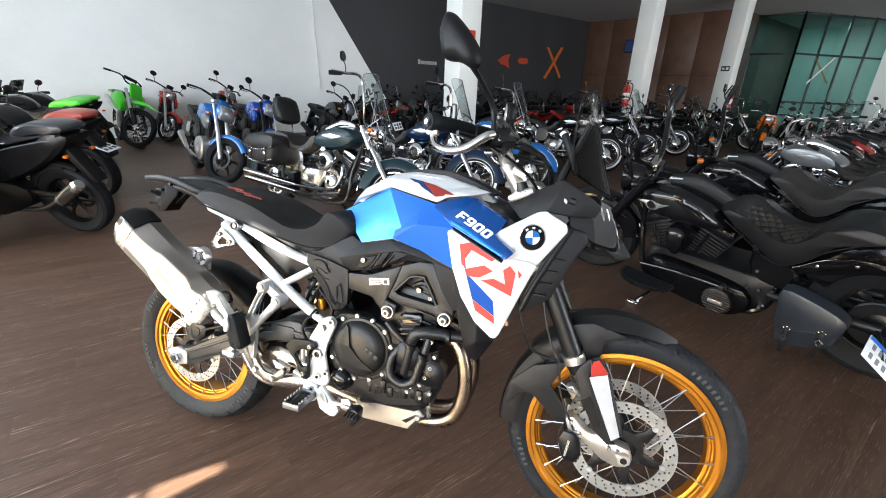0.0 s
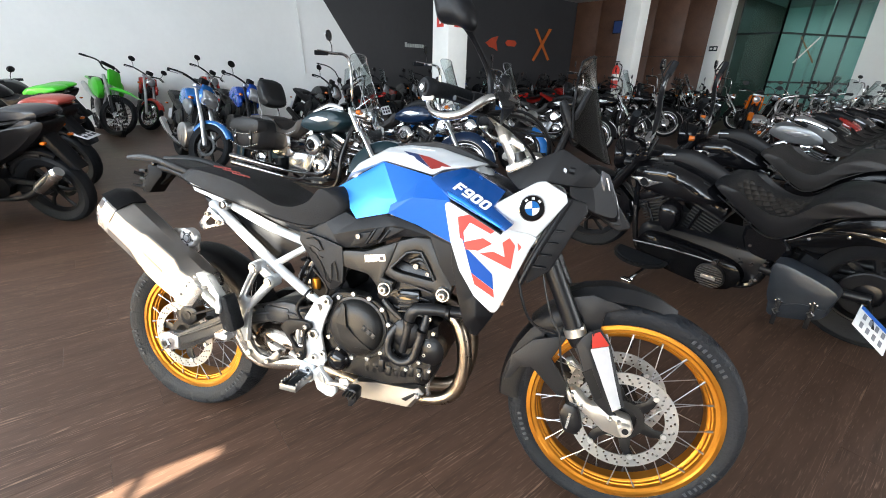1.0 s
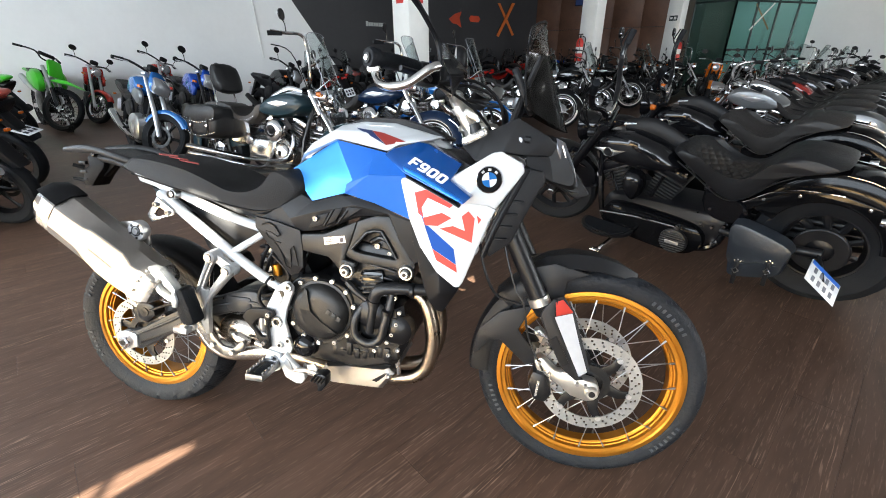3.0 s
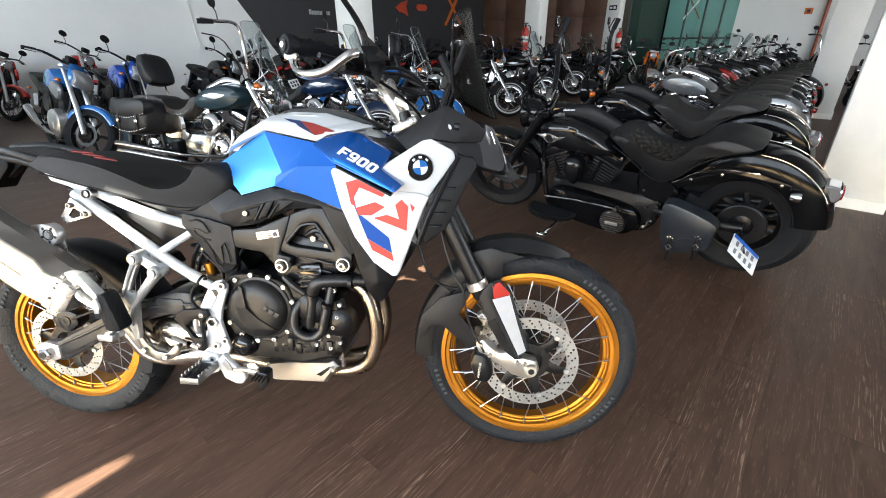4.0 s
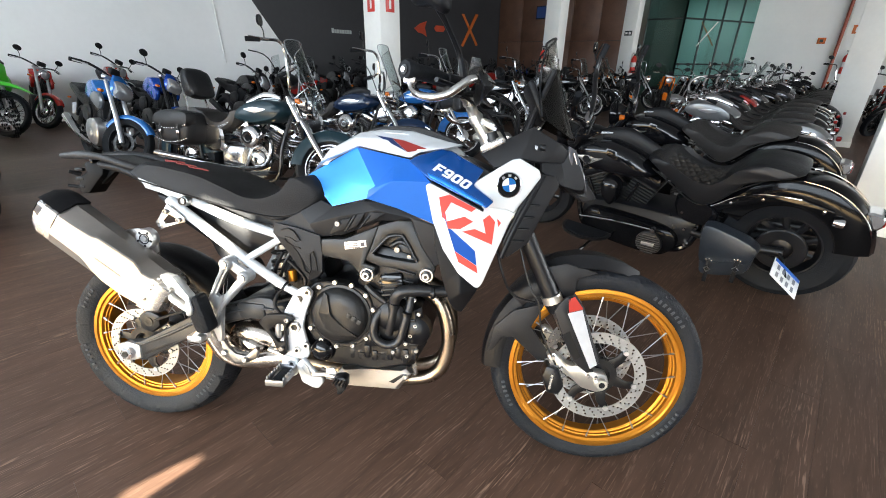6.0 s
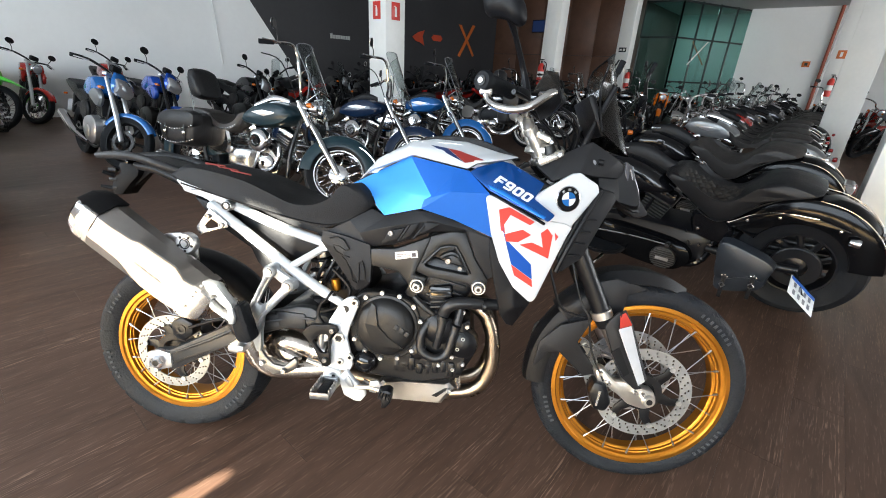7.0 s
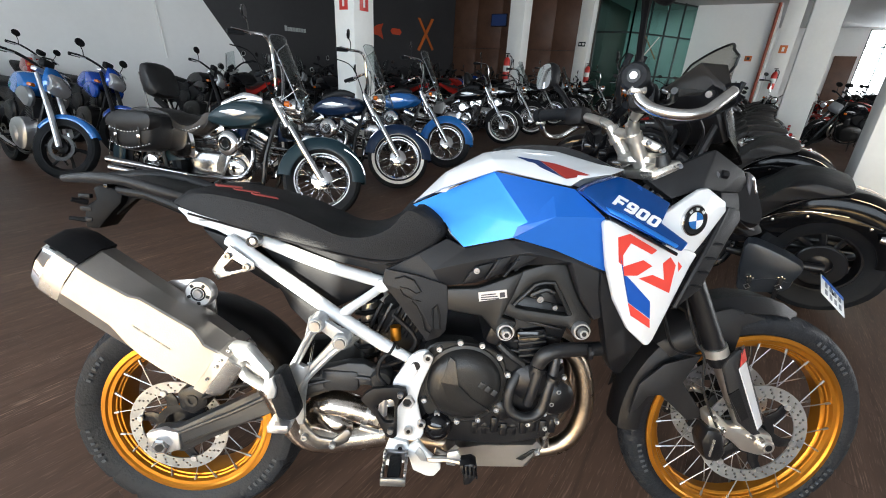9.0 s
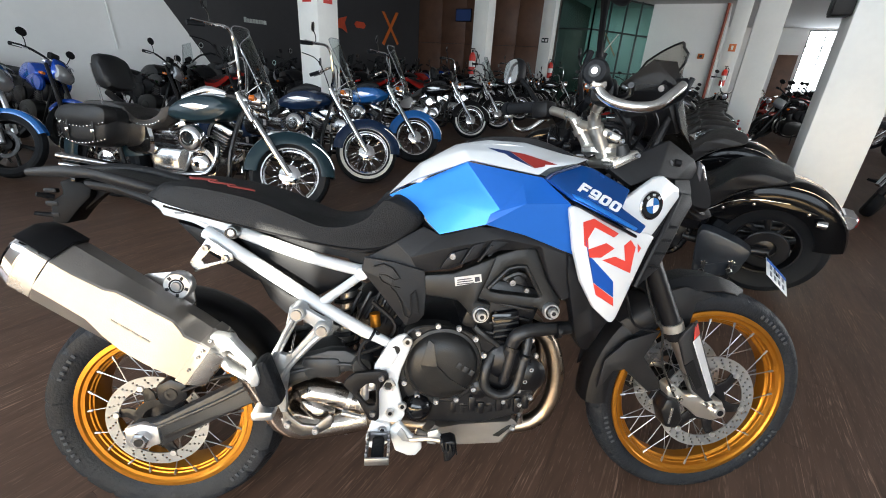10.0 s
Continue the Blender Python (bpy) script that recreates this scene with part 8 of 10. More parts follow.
# ---- seat and rear frame ----
seat_pts = [(-0.735, 0.93), (-0.73, 0.952), (-0.69, 0.972), (-0.6, 0.962), (-0.5, 0.94), (-0.41, 0.905), (-0.34, 0.878), (-0.27, 0.878), (-0.21, 0.905), (-0.17, 0.95), (-0.13, 0.94), (-0.095, 0.91), (-0.1, 0.878), (-0.15, 0.835), (-0.23, 0.808), (-0.36, 0.83), (-0.56, 0.878)]
st = part("seat", puff(seat_pts, [(0.9, -0.142), (0.96, -0.132), (1.0, -0.105), (1.01, -0.05), (1.01, 0.05), (1.0, 0.105), (0.96, 0.132), (0.9, 0.142)], n=3, centre=(-0.4, 0.885)), M["seat_black"], hero, "black textured two-level seat with red marks")
both("seat_seam", tube([(-0.7, -0.136, 0.915), (-0.5, -0.142, 0.868), (-0.3, -0.144, 0.827), (-0.2, -0.142, 0.828), (-0.12, -0.136, 0.868)], 0.003, 6, 4), M["black_plastic"], st)
for k in range(3):
    bm = bmesh.new()
    x0, z0, fall = -0.685 + 0.05 * k, (0.9775, 0.9705, 0.9625)[k], (0.12, 0.18, 0.22)[k]
    rings(bm, [[Vector((x0 + a, b - 0.03 - 0.012 * k, z0 + 0.004 * h - fall * a)) for a, b in ((0.0, -0.006), (0.05, 0.016), (0.062, 0.008), (0.012, -0.016))] for h in (-1, 0.4)])
    part("seat_mark", bm, M["seat_print"], st)
both("subframe_rail", tube([(-0.64, -0.088, 0.888), (-0.552, -0.108, 0.858), (-0.415, -0.114, 0.808), (-0.33, -0.108, 0.78), (-0.25, -0.098, 0.757)], 0.0155, 12, 4), M["white_paint"], hero, "white tubular rear frame rail")
rail_end = both("rail_end_plate", slab([(-0.765, 0.917), (-0.752, 0.927), (-0.6, 0.888), (-0.58, 0.868), (-0.575, 0.838), (-0.6, 0.842), (-0.66, 0.868), (-0.735, 0.884), (-0.742, 0.897)], lambda x, z: -0.075 - 0.16 * (x + 0.76), 0.026, 0.006), M["white_paint"], hero, "white flat end of the rear frame rail")
part("rail_mark", box((-0.69, -0.0885, 0.893), (0.022, 0.003, 0.004), 0, m=None), M["decal_grey"], rail_end)
both("subframe_strut", tube([(-0.62, -0.112, 0.852), (-0.571, -0.122, 0.824), (-0.413, -0.134, 0.719), (-0.336, -0.143, 0.67), (-0.24, -0.149, 0.613)], 0.0165, 12, 3), M["white_paint"], hero, "white tubular rear frame strut")
both("strut_end", tube([(-0.243, -0.149, 0.615), (-0.205, -0.151, 0.595), (-0.165, -0.152, 0.574)], [0.0175, 0.0135, 0.0135], 12, 1), M["white_paint"], hero)
both("strut_clamp", tube([(-0.222, -0.15, 0.604), (-0.216, -0.15, 0.6005)], 0.0175, 14, 1), M["rubber"], hero)
both("subframe_brace", tube([(-0.245, -0.1, 0.75), (-0.29, -0.122, 0.72), (-0.345, -0.142, 0.684)], 0.0118, 10, 3), M["white_paint"], hero)
both("rail_joint", lathe([(0.002, -0.024), (0.016, -0.022), (0.019, -0.014), (0.019, 0.012), (0.002, 0.014)], 14, (-0.248, -0.098, 0.753)), M["white_paint"], hero)
M["pipe_guard"] = mat("dull_guard_steel", (0.2, 0.19, 0.18), 0.34, metal=0.9, var=0.2)
M["satin_alloy"] = mat("satin_alloy_paint", (0.38, 0.39, 0.4), 0.38, metal=0.55, bump=0.1, bump_scale=300, var=0.1)
hang = both("peg_hanger", framed([(-0.412, 0.688), (-0.392, 0.694), (-0.372, 0.682), (-0.318, 0.648), (-0.314, 0.624), (-0.34, 0.606), (-0.42, 0.522), (-0.432, 0.46), (-0.43, 0.405), (-0.444, 0.405), (-0.462, 0.462), (-0.468, 0.53), (-0.47, 0.548), (-0.425, 0.63)],
                                [(-0.388, 0.656), (-0.384, 0.656), (-0.378, 0.652), (-0.36, 0.638), (-0.358, 0.634), (-0.36, 0.628), (-0.41, 0.568), (-0.416, 0.562), (-0.42, 0.562), (-0.426, 0.562), (-0.432, 0.564), (-0.436, 0.566), (-0.436, 0.569), (-0.4, 0.64)], -0.184, -0.166, 0.003), M["satin_alloy"], hero, "forged grey alloy peg hanger")
both("hanger_rib", tube([(-0.334, -0.185, 0.622), (-0.382, -0.186, 0.574), (-0.43, -0.187, 0.513), (-0.443, -0.187, 0.455)], [0.008, 0.007, 0.006, 0.004], 8, 4), M["satin_alloy"], hang)
both("hanger_rib", tube([(-0.402, -0.185, 0.662), (-0.43, -0.186, 0.61), (-0.458, -0.187, 0.55)], [0.008, 0.006, 0.004], 8, 4), M["satin_alloy"], hang)
for bx, bz in ((-0.392, 0.675), (-0.335, 0.634)):
    boss = part("hanger_boss", lathe([(0.002, -0.026), (0.015, -0.026), (0.019, -0.022), (0.0205, -0.005), (0.0205, 0.02)], 20, (bx, -0.175, bz)), M["satin_alloy"], hero)
    part("boss_bolt", lathe([(0.006, -0.03), (0.0115, -0.03), (0.0125, -0.026), (0.0125, -0.02)], 16, (bx, -0.176, bz)), M["bolt"], boss)
    part("bolt_bore", lathe([(0.001, -0.0285), (0.0062, -0.0285), (0.0062, -0.024)], 6, (bx, -0.176, bz)), M["black_metal"], boss)
rb = part("rail_bolt", lathe([(0.002, -0.03), (0.008, -0.03), (0.0145, -0.026), (0.0165, -0.018), (0.0165, 0.01)], 18, (-0.55, -0.118, 0.857)), M["alloy"], hero)
part("bolt_ring", lathe([(0.0095, -0.033), (0.0125, -0.033), (0.0125, -0.026), (0.0095, -0.026)], 16, (-0.55, -0.118, 0.857), closed=True), M["black_metal"], rb)
part("seat_side_cover", slab([(-0.565, 0.845), (-0.5, 0.842), (-0.4, 0.805), (-0.258, 0.757), (-0.27, 0.735), (-0.368, 0.682), (-0.4, 0.702), (-0.492, 0.77)], flat(-0.094), 0.03, 0.004), M["black_plastic"], hero, "black seat side cover inside the frame")
part("inner_tray_side", slab([(-0.578, 0.79), (-0.55, 0.79), (-0.48, 0.72), (-0.43, 0.68), (-0.36, 0.66), (-0.34, 0.625), (-0.45, 0.63), (-0.49, 0.672), (-0.51, 0.715)], flat(-0.085), 0.05, 0.008), M["black_plastic"], hero)
part("under_tray", puff([(-0.7, 0.88), (-0.3, 0.82), (-0.12, 0.8), (-0.15, 0.72), (-0.24, 0.72), (-0.28, 0.785), (-0.55, 0.835)], [(0.9, -0.085), (1, -0.065), (1, 0.07), (0.9, 0.09)]), M["black_plastic"], hero)
# grab handle, tail and plate carrier
both("grab_handle", tube([(-0.7, -0.08, 0.935), (-0.78, -0.1, 0.96), (-0.86, -0.1, 0.98), (-0.94, -0.09, 0.984), (-1.03, -0.075, 0.978)], [0.011, 0.014, 0.012, 0.015, 0.009], 9, 4, flat=0.9), M["grey_plastic"], hero, "grey moulded grab handle")
part("luggage_plate", slab([(-0.95, 0.982), (-0.9, 0.985), (-0.78, 0.962), (-0.72, 0.94), (-0.77, 0.932), (-0.9, 0.968)], flat(-0.075), 0.15, 0.006), M["grey_plastic"], hero)
part("tail_cover", slab([(-0.93, 0.965), (-0.85, 0.958), (-0.76, 0.93), (-0.71, 0.9), (-0.735, 0.885), (-0.85, 0.93), (-0.92, 0.94)], flat(-0.06), 0.12, 0.012), M["black_plastic"], hero)
part("tail_light", box((-0.955, 0, 0.962), (0.012, 0.09, 0.016), 0.004), M["black_gloss"], hero)
M["matt_black"] = mat("matt_black_plastic", (0.005, 0.005, 0.0055), 0.55, bump=0.1, bump_scale=400, spec=0.12)
pc = part("plate_carrier", slab([(-0.995, 0.955), (-0.965, 0.965), (-0.92, 0.945), (-0.928, 0.917), (-0.961, 0.884), (-0.99, 0.849), (-1.025, 0.85), (-1.022, 0.9), (-1.012, 0.912), (-0.99, 0.925)], flat(-0.035), 0.07, 0.006), M["matt_black"], hero, "black number plate carrier without a plate")
for zz in (0.932, 0.9, 0.872):
    part("carrier_boss", box((-1.018, -0.03, zz), (0.03, 0.014, 0.012), 0.003), M["black_plastic"], pc)
part("carrier_web", slab([(-0.95, 0.955), (-0.88, 0.935), (-0.905, 0.925), (-0.96, 0.88)], flat(-0.012), 0.024, 0.004), M["matt_black"], pc)
for s in (-1, 1):
    part("turn_signal_stub", tube([(-1.015, s * 0.03, 0.915), (-1.035, s * 0.055, 0.925)], [0.008, 0.006], 8, 1), M["black_plastic"], pc)
    part("turn_signal_stub", tube([(-1.02, s * 0.03, 0.87), (-1.05, s * 0.05, 0.877)], [0.007, 0.005], 8, 1), M["black_plastic"], pc)

# ---- exhaust ----
AX = Vector((0.823, 0, -0.568))
PX = Vector((0.568, 0, 0.823))
MC = Vector((-0.733, -0.205, 0.676))


def muffler_ring(d, k, fold=0.045, crease=-0.012):
    """A section of the muffler: a slanted top facet, a tall face below the fold line and a drawn-in belly."""
    sec = [(0.066, 0.03), (0.069, -0.014), (fold, -0.057), (fold - 0.004, -0.0605), (crease, -0.064), (-0.062, -0.052), (-0.068, 0.0), (-0.06, 0.04), (-0.03, 0.06), (0.045, 0.06)]
    return [MC + AX * d + PX * (p * k) + Vector((0, q * k, 0)) for p, q in sec]


def muffler_band(name, stations, material, parent, label="", grow=0.0):
    bm = rings(bmesh.new(), [muffler_ring(d, k + grow, *more) for d, k, *more in stations])
    return part(name, bm, material, parent, label, angle=17)


M["cat"] = mat("discoloured_steel", (0.5, 0.45, 0.4), 0.2, metal=1.0, var=0.4, scale=16, bump=0.08, bump_scale=90)
M["brushed"] = mat("brushed_steel", (0.33, 0.305, 0.285), 0.4, metal=0.92, var=0.1, scale=4, bump=0.05, bump_scale=260)
BODY = [(-0.187, 0.975, 0.041, -0.03), (-0.183, 1.0, 0.041, -0.03), (-0.14, 1.0, 0.041, -0.03), (-0.07, 1.0, 0.047, -0.032), (-0.05, 1.0, 0.056, -0.038), (-0.02, 1.0, 0.058, -0.048), (0.02, 1.0, 0.06, -0.056), (0.075, 1.0, 0.063, -0.057), (0.098, 0.995, 0.054, -0.056), (0.112, 0.99, 0.046, -0.055), (0.15, 0.96, 0.05, -0.054)]
muf = muffler_band("muffler", BODY, M["brushed"], hero, "large brushed steel muffler with a dark end")
muffler_band("muffler_tail", [(0.15, 0.985, 0.05, -0.054), (0.153, 0.99, 0.05, -0.054), (0.17, 0.985, 0.05, -0.054), (0.19, 0.93, 0.05, -0.05), (0.207, 0.8, 0.05, -0.045)], M["steel"], muf, "polished front cone of the muffler")
muffler_band("muffler_strip", [(0.148, 1.005, 0.05, -0.054), (0.149, 1.015, 0.05, -0.054), (0.172, 1.0, 0.05, -0.054), (0.173, 0.99, 0.05, -0.054)], M["brushed"], muf)
muffler_band("muffler_band", [(-0.237, 0.955, 0.041, -0.004), (-0.232, 0.98, 0.041, -0.004), (-0.189, 0.985, 0.041, -0.004)], M["steel"], muf)
muffler_band("muffler_end_cap", [(-0.272, 0.7, 0.03, -0.01), (-0.264, 0.8, 0.036, -0.01), (-0.238, 0.955, 0.041, -0.004), (-0.232, 0.955, 0.041, -0.004)], M["chrome"], muf, "polished muffler end cap")
part("muffler_heat_shield", rings(bmesh.new(), [[MC + AX * d + PX * (p * k) + Vector((0, q * k, 0)) for p, q in ((0.072, 0.034), (0.075, -0.016), (0.047, -0.061), (0.043, -0.056), (0.066, -0.012), (0.064, 0.034))] for d, k in ((-0.27, 0.84), (-0.264, 0.91), (-0.232, 1.0), (-0.186, 1.005))]), M["black_plastic"], muf, "black plastic cover over the muffler's end")
part("muffler_outlet", tube([MC + AX * -0.28, MC + AX * -0.24], 0.028, 16, 1), M["black_metal"], muf)
for k in range(4):
    part("muffler_marking", box((0, 0, 0), (0.016 + 0.003 * (k % 2), 0.001, 0.004), 0, m=Matrix.Translation(MC + AX * (-0.02 + 0.024 * k) + PX * -0.006 + Vector((0, -0.0632, 0))) @ Matrix.Rotation(radians(34.6), 4, "Y")), M["decal_grey"], muf)
for p in (0.058, 0.038, 0.02, -0.018, -0.05):
    bolt(muf, *(MC + AX * 0.161 + PX * p + Vector((0, -0.0615 + (0.016 if p > 0.05 else 0.008 if p < -0.04 else 0), 0))), 0.0042, M["bolt"], depth=0.006)
mm_ = part("muffler_mount", slab([(-0.752, 0.752), (-0.735, 0.76), (-0.672, 0.766), (-0.646, 0.766), (-0.636, 0.745), (-0.634, 0.676), (-0.66, 0.694), (-0.7, 0.718)], flat(-0.165), 0.006, 0.002), M["steel"], muf, "bare steel muffler mounting ear")
part("mount_flange", slab([(-0.752, 0.755), (-0.634, 0.68), (-0.634, 0.674), (-0.755, 0.749)], flat(-0.205), 0.045, 0.002), M["brushed"], mm_)
grom = part("muffler_grommet", lathe([(0.012, -0.019), (0.029, -0.019), (0.033, -0.013), (0.033, 0.006)], 24, (-0.664, -0.165, 0.736)), M["alloy"], muf)
for k in range(5):
    part("grommet_web", box((0.0225, -0.0185, 0), (0.008, 0.003, 0.007), 0.001, m=Matrix.Translation((-0.664, -0.166, 0.736)) @ Matrix.Rotation(2 * math.pi * k / 5 + 0.3, 4, "Y")), M["black_metal"], grom)
part("grommet_ring", lathe([(0.0135, -0.0195), (0.017, -0.0205), (0.017, -0.018), (0.0135, -0.018)], 20, (-0.664, -0.165, 0.736), closed=True), M["rubber"], grom)
part("grommet_bolt", lathe([(0.004, -0.024), (0.01, -0.024), (0.012, -0.02), (0.012, -0.008)], 12, (-0.664, -0.165, 0.736)), M["bolt"], grom)
hg = part("muffler_hanger", framed([(-0.648, 0.785), (-0.602, 0.846), (-0.548, 0.806), (-0.548, 0.79), (-0.62, 0.768), (-0.636, 0.76)], [(-0.62, 0.79), (-0.598, 0.813), (-0.572, 0.798), (-0.576, 0.79), (-0.606, 0.782), (-0.614, 0.782)], -0.15, -0.142, 0.002), M["steel"], hero, "bare alloy muffler hanger")
for bx, bz in ((-0.606, 0.822), (-0.563, 0.797)):
    bolt(hg, bx, -0.15, bz, 0.0085, M["bolt"])
hold = part("passenger_peg_bracket", framed([(-0.57, 0.644), (-0.53, 0.637), (-0.482, 0.577), (-0.484, 0.516), (-0.546, 0.557), (-0.574, 0.594)], [(-0.54, 0.606), (-0.53, 0.603), (-0.496, 0.564), (-0.5, 0.536), (-0.535, 0.566), (-0.546, 0.59)], -0.248, -0.215, 0.005), M["satin_alloy"], hero, "grey alloy passenger peg bracket")
part("bracket_pin", tube([(-0.545, -0.225, 0.59), (-0.495, -0.225, 0.555)], 0.009, 10, 1), M["steel"], hold)
part("passenger_peg", slab([(-0.478, 0.572), (-0.464, 0.584), (-0.45, 0.584), (-0.432, 0.524), (-0.416, 0.472), (-0.436, 0.462), (-0.466, 0.464), (-0.482, 0.52)], lambda x, z: -0.258, 0.055, 0.012), M["rubber"], hold, "folded rubber passenger peg")
part("peg_pad", slab([(-0.486, 0.562), (-0.47, 0.576), (-0.462, 0.545), (-0.466, 0.525), (-0.484, 0.523)], flat(-0.266), 0.02, 0.005), M["satin_alloy"], hold)
part("peg_pivot", merged(box((-0.462, -0.245, 0.45), (0.05, 0.05, 0.022), 0.006), tube([(-0.486, -0.24, 0.438), (-0.47, -0.24, 0.446)], 0.009, 10, 1), tube([(-0.446, -0.24, 0.478), (-0.442, -0.24, 0.45)], 0.007, 8, 1)), M["alloy"], hold, "cast alloy peg pivot")
# the pipe drops from the muffler, turns forward under the swingarm and meets the collector
part("link_pipe", tube([(-0.53, -0.19, 0.56), (-0.505, -0.165, 0.48), (-0.472, -0.145, 0.4), (-0.45, -0.13, 0.348), (-0.405, -0.12, 0.324), (-0.34, -0.108, 0.322), (-0.24, -0.09, 0.328)], [0.03, 0.031, 0.035, 0.037, 0.038, 0.038, 0.038], 16, 5), M["cat"], hero, "polished steel exhaust pipe under the swingarm")
part("collector_pipe", tube([(-0.44, -0.075, 0.35), (-0.425, -0.085, 0.4), (-0.385, -0.095, 0.412), (-0.33, -0.095, 0.4), (-0.27, -0.09, 0.378), (-0.215, -0.085, 0.36)], [0.03, 0.036, 0.038, 0.037, 0.036, 0.036], 16, 5), M["cat"], hero, "heat-marked steel collector")
part("collector_neck", tube([(-0.4, -0.105, 0.39), (-0.36, -0.118, 0.372), (-0.325, -0.112, 0.362)], [0.026, 0.03, 0.022], 14, 4), M["cat"], hero)
for x0 in (-0.292, -0.262):
    part("pipe_band", tube([(x0, -0.088, 0.386), (x0 + 0.012, -0.088, 0.382)], 0.0405, 16, 1), M["steel"], hero)
part("band_screw", tube([(-0.3, -0.132, 0.368), (-0.25, -0.13, 0.352)], 0.007, 8, 1), M["alloy"], hero)
part("pipe_weld", tube([(-0.3, -0.094, 0.319), (-0.292, -0.093, 0.3195)], 0.0385, 16, 1), M["steel"], hero)
gd = part("pipe_guard", slab([(-0.478, 0.425), (-0.45, 0.43), (-0.424, 0.382), (-0.398, 0.358), (-0.362, 0.353), (-0.325, 0.386), (-0.314, 0.374), (-0.322, 0.348), (-0.352, 0.33), (-0.4, 0.322), (-0.44, 0.345), (-0.462, 0.38)], flat(-0.168), 0.012, 0.005), M["pipe_guard"], hero, "dull grey pipe guard with two screws")
for bx, bz in ((-0.432, 0.362), (-0.362, 0.342)):
    bolt(gd, bx, -0.169, bz, 0.0085, M["alloy"])
for s in (-1, 1):
    part("header_pipe", tube([(0.21, s * 0.05 - 0.02, 0.6), (0.27, s * 0.055 - 0.02, 0.56), (0.3, s * 0.06 - 0.02, 0.48), (0.302, s * 0.06 - 0.02, 0.39), (0.27, s * 0.055 - 0.02, 0.31), (0.19, s * 0.05 - 0.02, 0.275), (0.02, s * 0.045 - 0.02, 0.27), (-0.25, s * 0.03 - 0.02, 0.3)], 0.0235, 12, 5), M["header"], hero, "heat-tinted steel exhaust header")

# ---- swingarm and rear brake ----
arm_out = [(-0.83, 0.35), (-0.76, 0.36), (-0.64, 0.425), (-0.5, 0.5), (-0.44, 0.513), (-0.388, 0.532), (-0.331, 0.548), (-0.288, 0.548), (-0.245, 0.524), (-0.2, 0.512), (-0.2, 0.47), (-0.285, 0.487), (-0.361, 0.47), (-0.447, 0.445), (-0.483, 0.432), (-0.62, 0.362), (-0.753, 0.288), (-0.825, 0.292)]
arm_in = slab(arm_out, lambda x, z: -0.15 if x < -0.45 else -0.13, 0.035, 0.007)
arm = part("swingarm", merged(arm_in, mirrored(slab(arm_out, lambda x, z: -0.15 if x < -0.45 else -0.13, 0.035, 0.007)), box((-0.35, 0, 0.5), (0.1, 0.28, 0.06), 0.015)), M["arm_grey"], hero, "dark grey cast swingarm")
part("swingarm_rib", tube([(-0.76, -0.153, 0.347), (-0.62, -0.153, 0.412), (-0.5, -0.153, 0.475), (-0.44, -0.145, 0.49), (-0.36, -0.134, 0.505), (-0.29, -0.134, 0.512), (-0.25, -0.134, 0.5)], [0.004, 0.006, 0.006, 0.005, 0.005, 0.005, 0.004], 8, 4), M["arm_grey"], arm)
part("swingarm_groove", slab([(-0.75, 0.318), (-0.6, 0.392), (-0.49, 0.452), (-0.43, 0.462), (-0.35, 0.484), (-0.35, 0.478), (-0.43, 0.454), (-0.488, 0.443), (-0.6, 0.382), (-0.745, 0.31)], lambda x, z: -0.1525 if x < -0.45 else -0.1325, 0.006, 0.001), M["black_metal"], arm)
part("swingarm_pivot", lathe([(0.002, -0.142), (0.024, -0.14), (0.03, -0.132), (0.03, -0.1)], 20, (-0.245, 0, 0.505)), M["arm_grey"], arm)
lug = part("axle_block", slab([(-0.842, 0.345), (-0.8, 0.358), (-0.758, 0.35), (-0.755, 0.3), (-0.8, 0.285), (-0.838, 0.292)], flat(-0.158), 0.02, 0.006), M["alloy"], hero)
part("axle_nut", lathe([(0.01, -0.022), (0.017, -0.022), (0.022, -0.018), (0.022, 0)], 6, (-0.795, -0.158, 0.322)), M["chrome"], lug)
part("axle_bore", lathe([(0.001, -0.0235), (0.011, -0.0235), (0.011, -0.02)], 14, (-0.795, -0.158, 0.322)), M["black_metal"], lug)
part("axle", tube([(-0.795, -0.16, 0.324), (-0.795, 0.16, 0.324)], 0.012, 12, 1), M["steel"], hero)
rc = part("brake_caliper", slab([(-0.77, 0.45), (-0.73, 0.472), (-0.69, 0.455), (-0.69, 0.415), (-0.73, 0.385), (-0.765, 0.4)], flat(-0.135), 0.05, 0.01), M["black_metal"], hero, "black rear brake caliper")
part("caliper_ring", lathe([(0.009, -0.003), (0.016, -0.003), (0.016, 0)], 16, (-0.73, -0.135, 0.43), closed=True), M["engine_grey"], rc)
part("brake_line", tube([(-0.7, -0.14, 0.44), (-0.62, -0.13, 0.47), (-0.52, -0.15, 0.5), (-0.4, -0.14, 0.52)], 0.005, 7, 4), M["black_plastic"], hero)
part("rear_hugger", arc_band((-0.79, 0.325), 0.348, 8, 92, 0.15, drop=0.05), M["black_plastic"], hero, "black rear wheel hugger")
part("inner_fender", slab([(-0.72, 0.87), (-0.62, 0.84), (-0.52, 0.775), (-0.5, 0.72), (-0.53, 0.71), (-0.64, 0.78)], flat(-0.06), 0.12, 0.01), M["black_plastic"], hero)
part("shock_spring", tube([(-0.3 + 0.035 * math.cos(a), 0.035 * math.sin(a), 0.46 + a * 0.0052) for a in (k * 0.8 for k in range(64))], 0.007, 7, 1), M["black_metal"], hero)
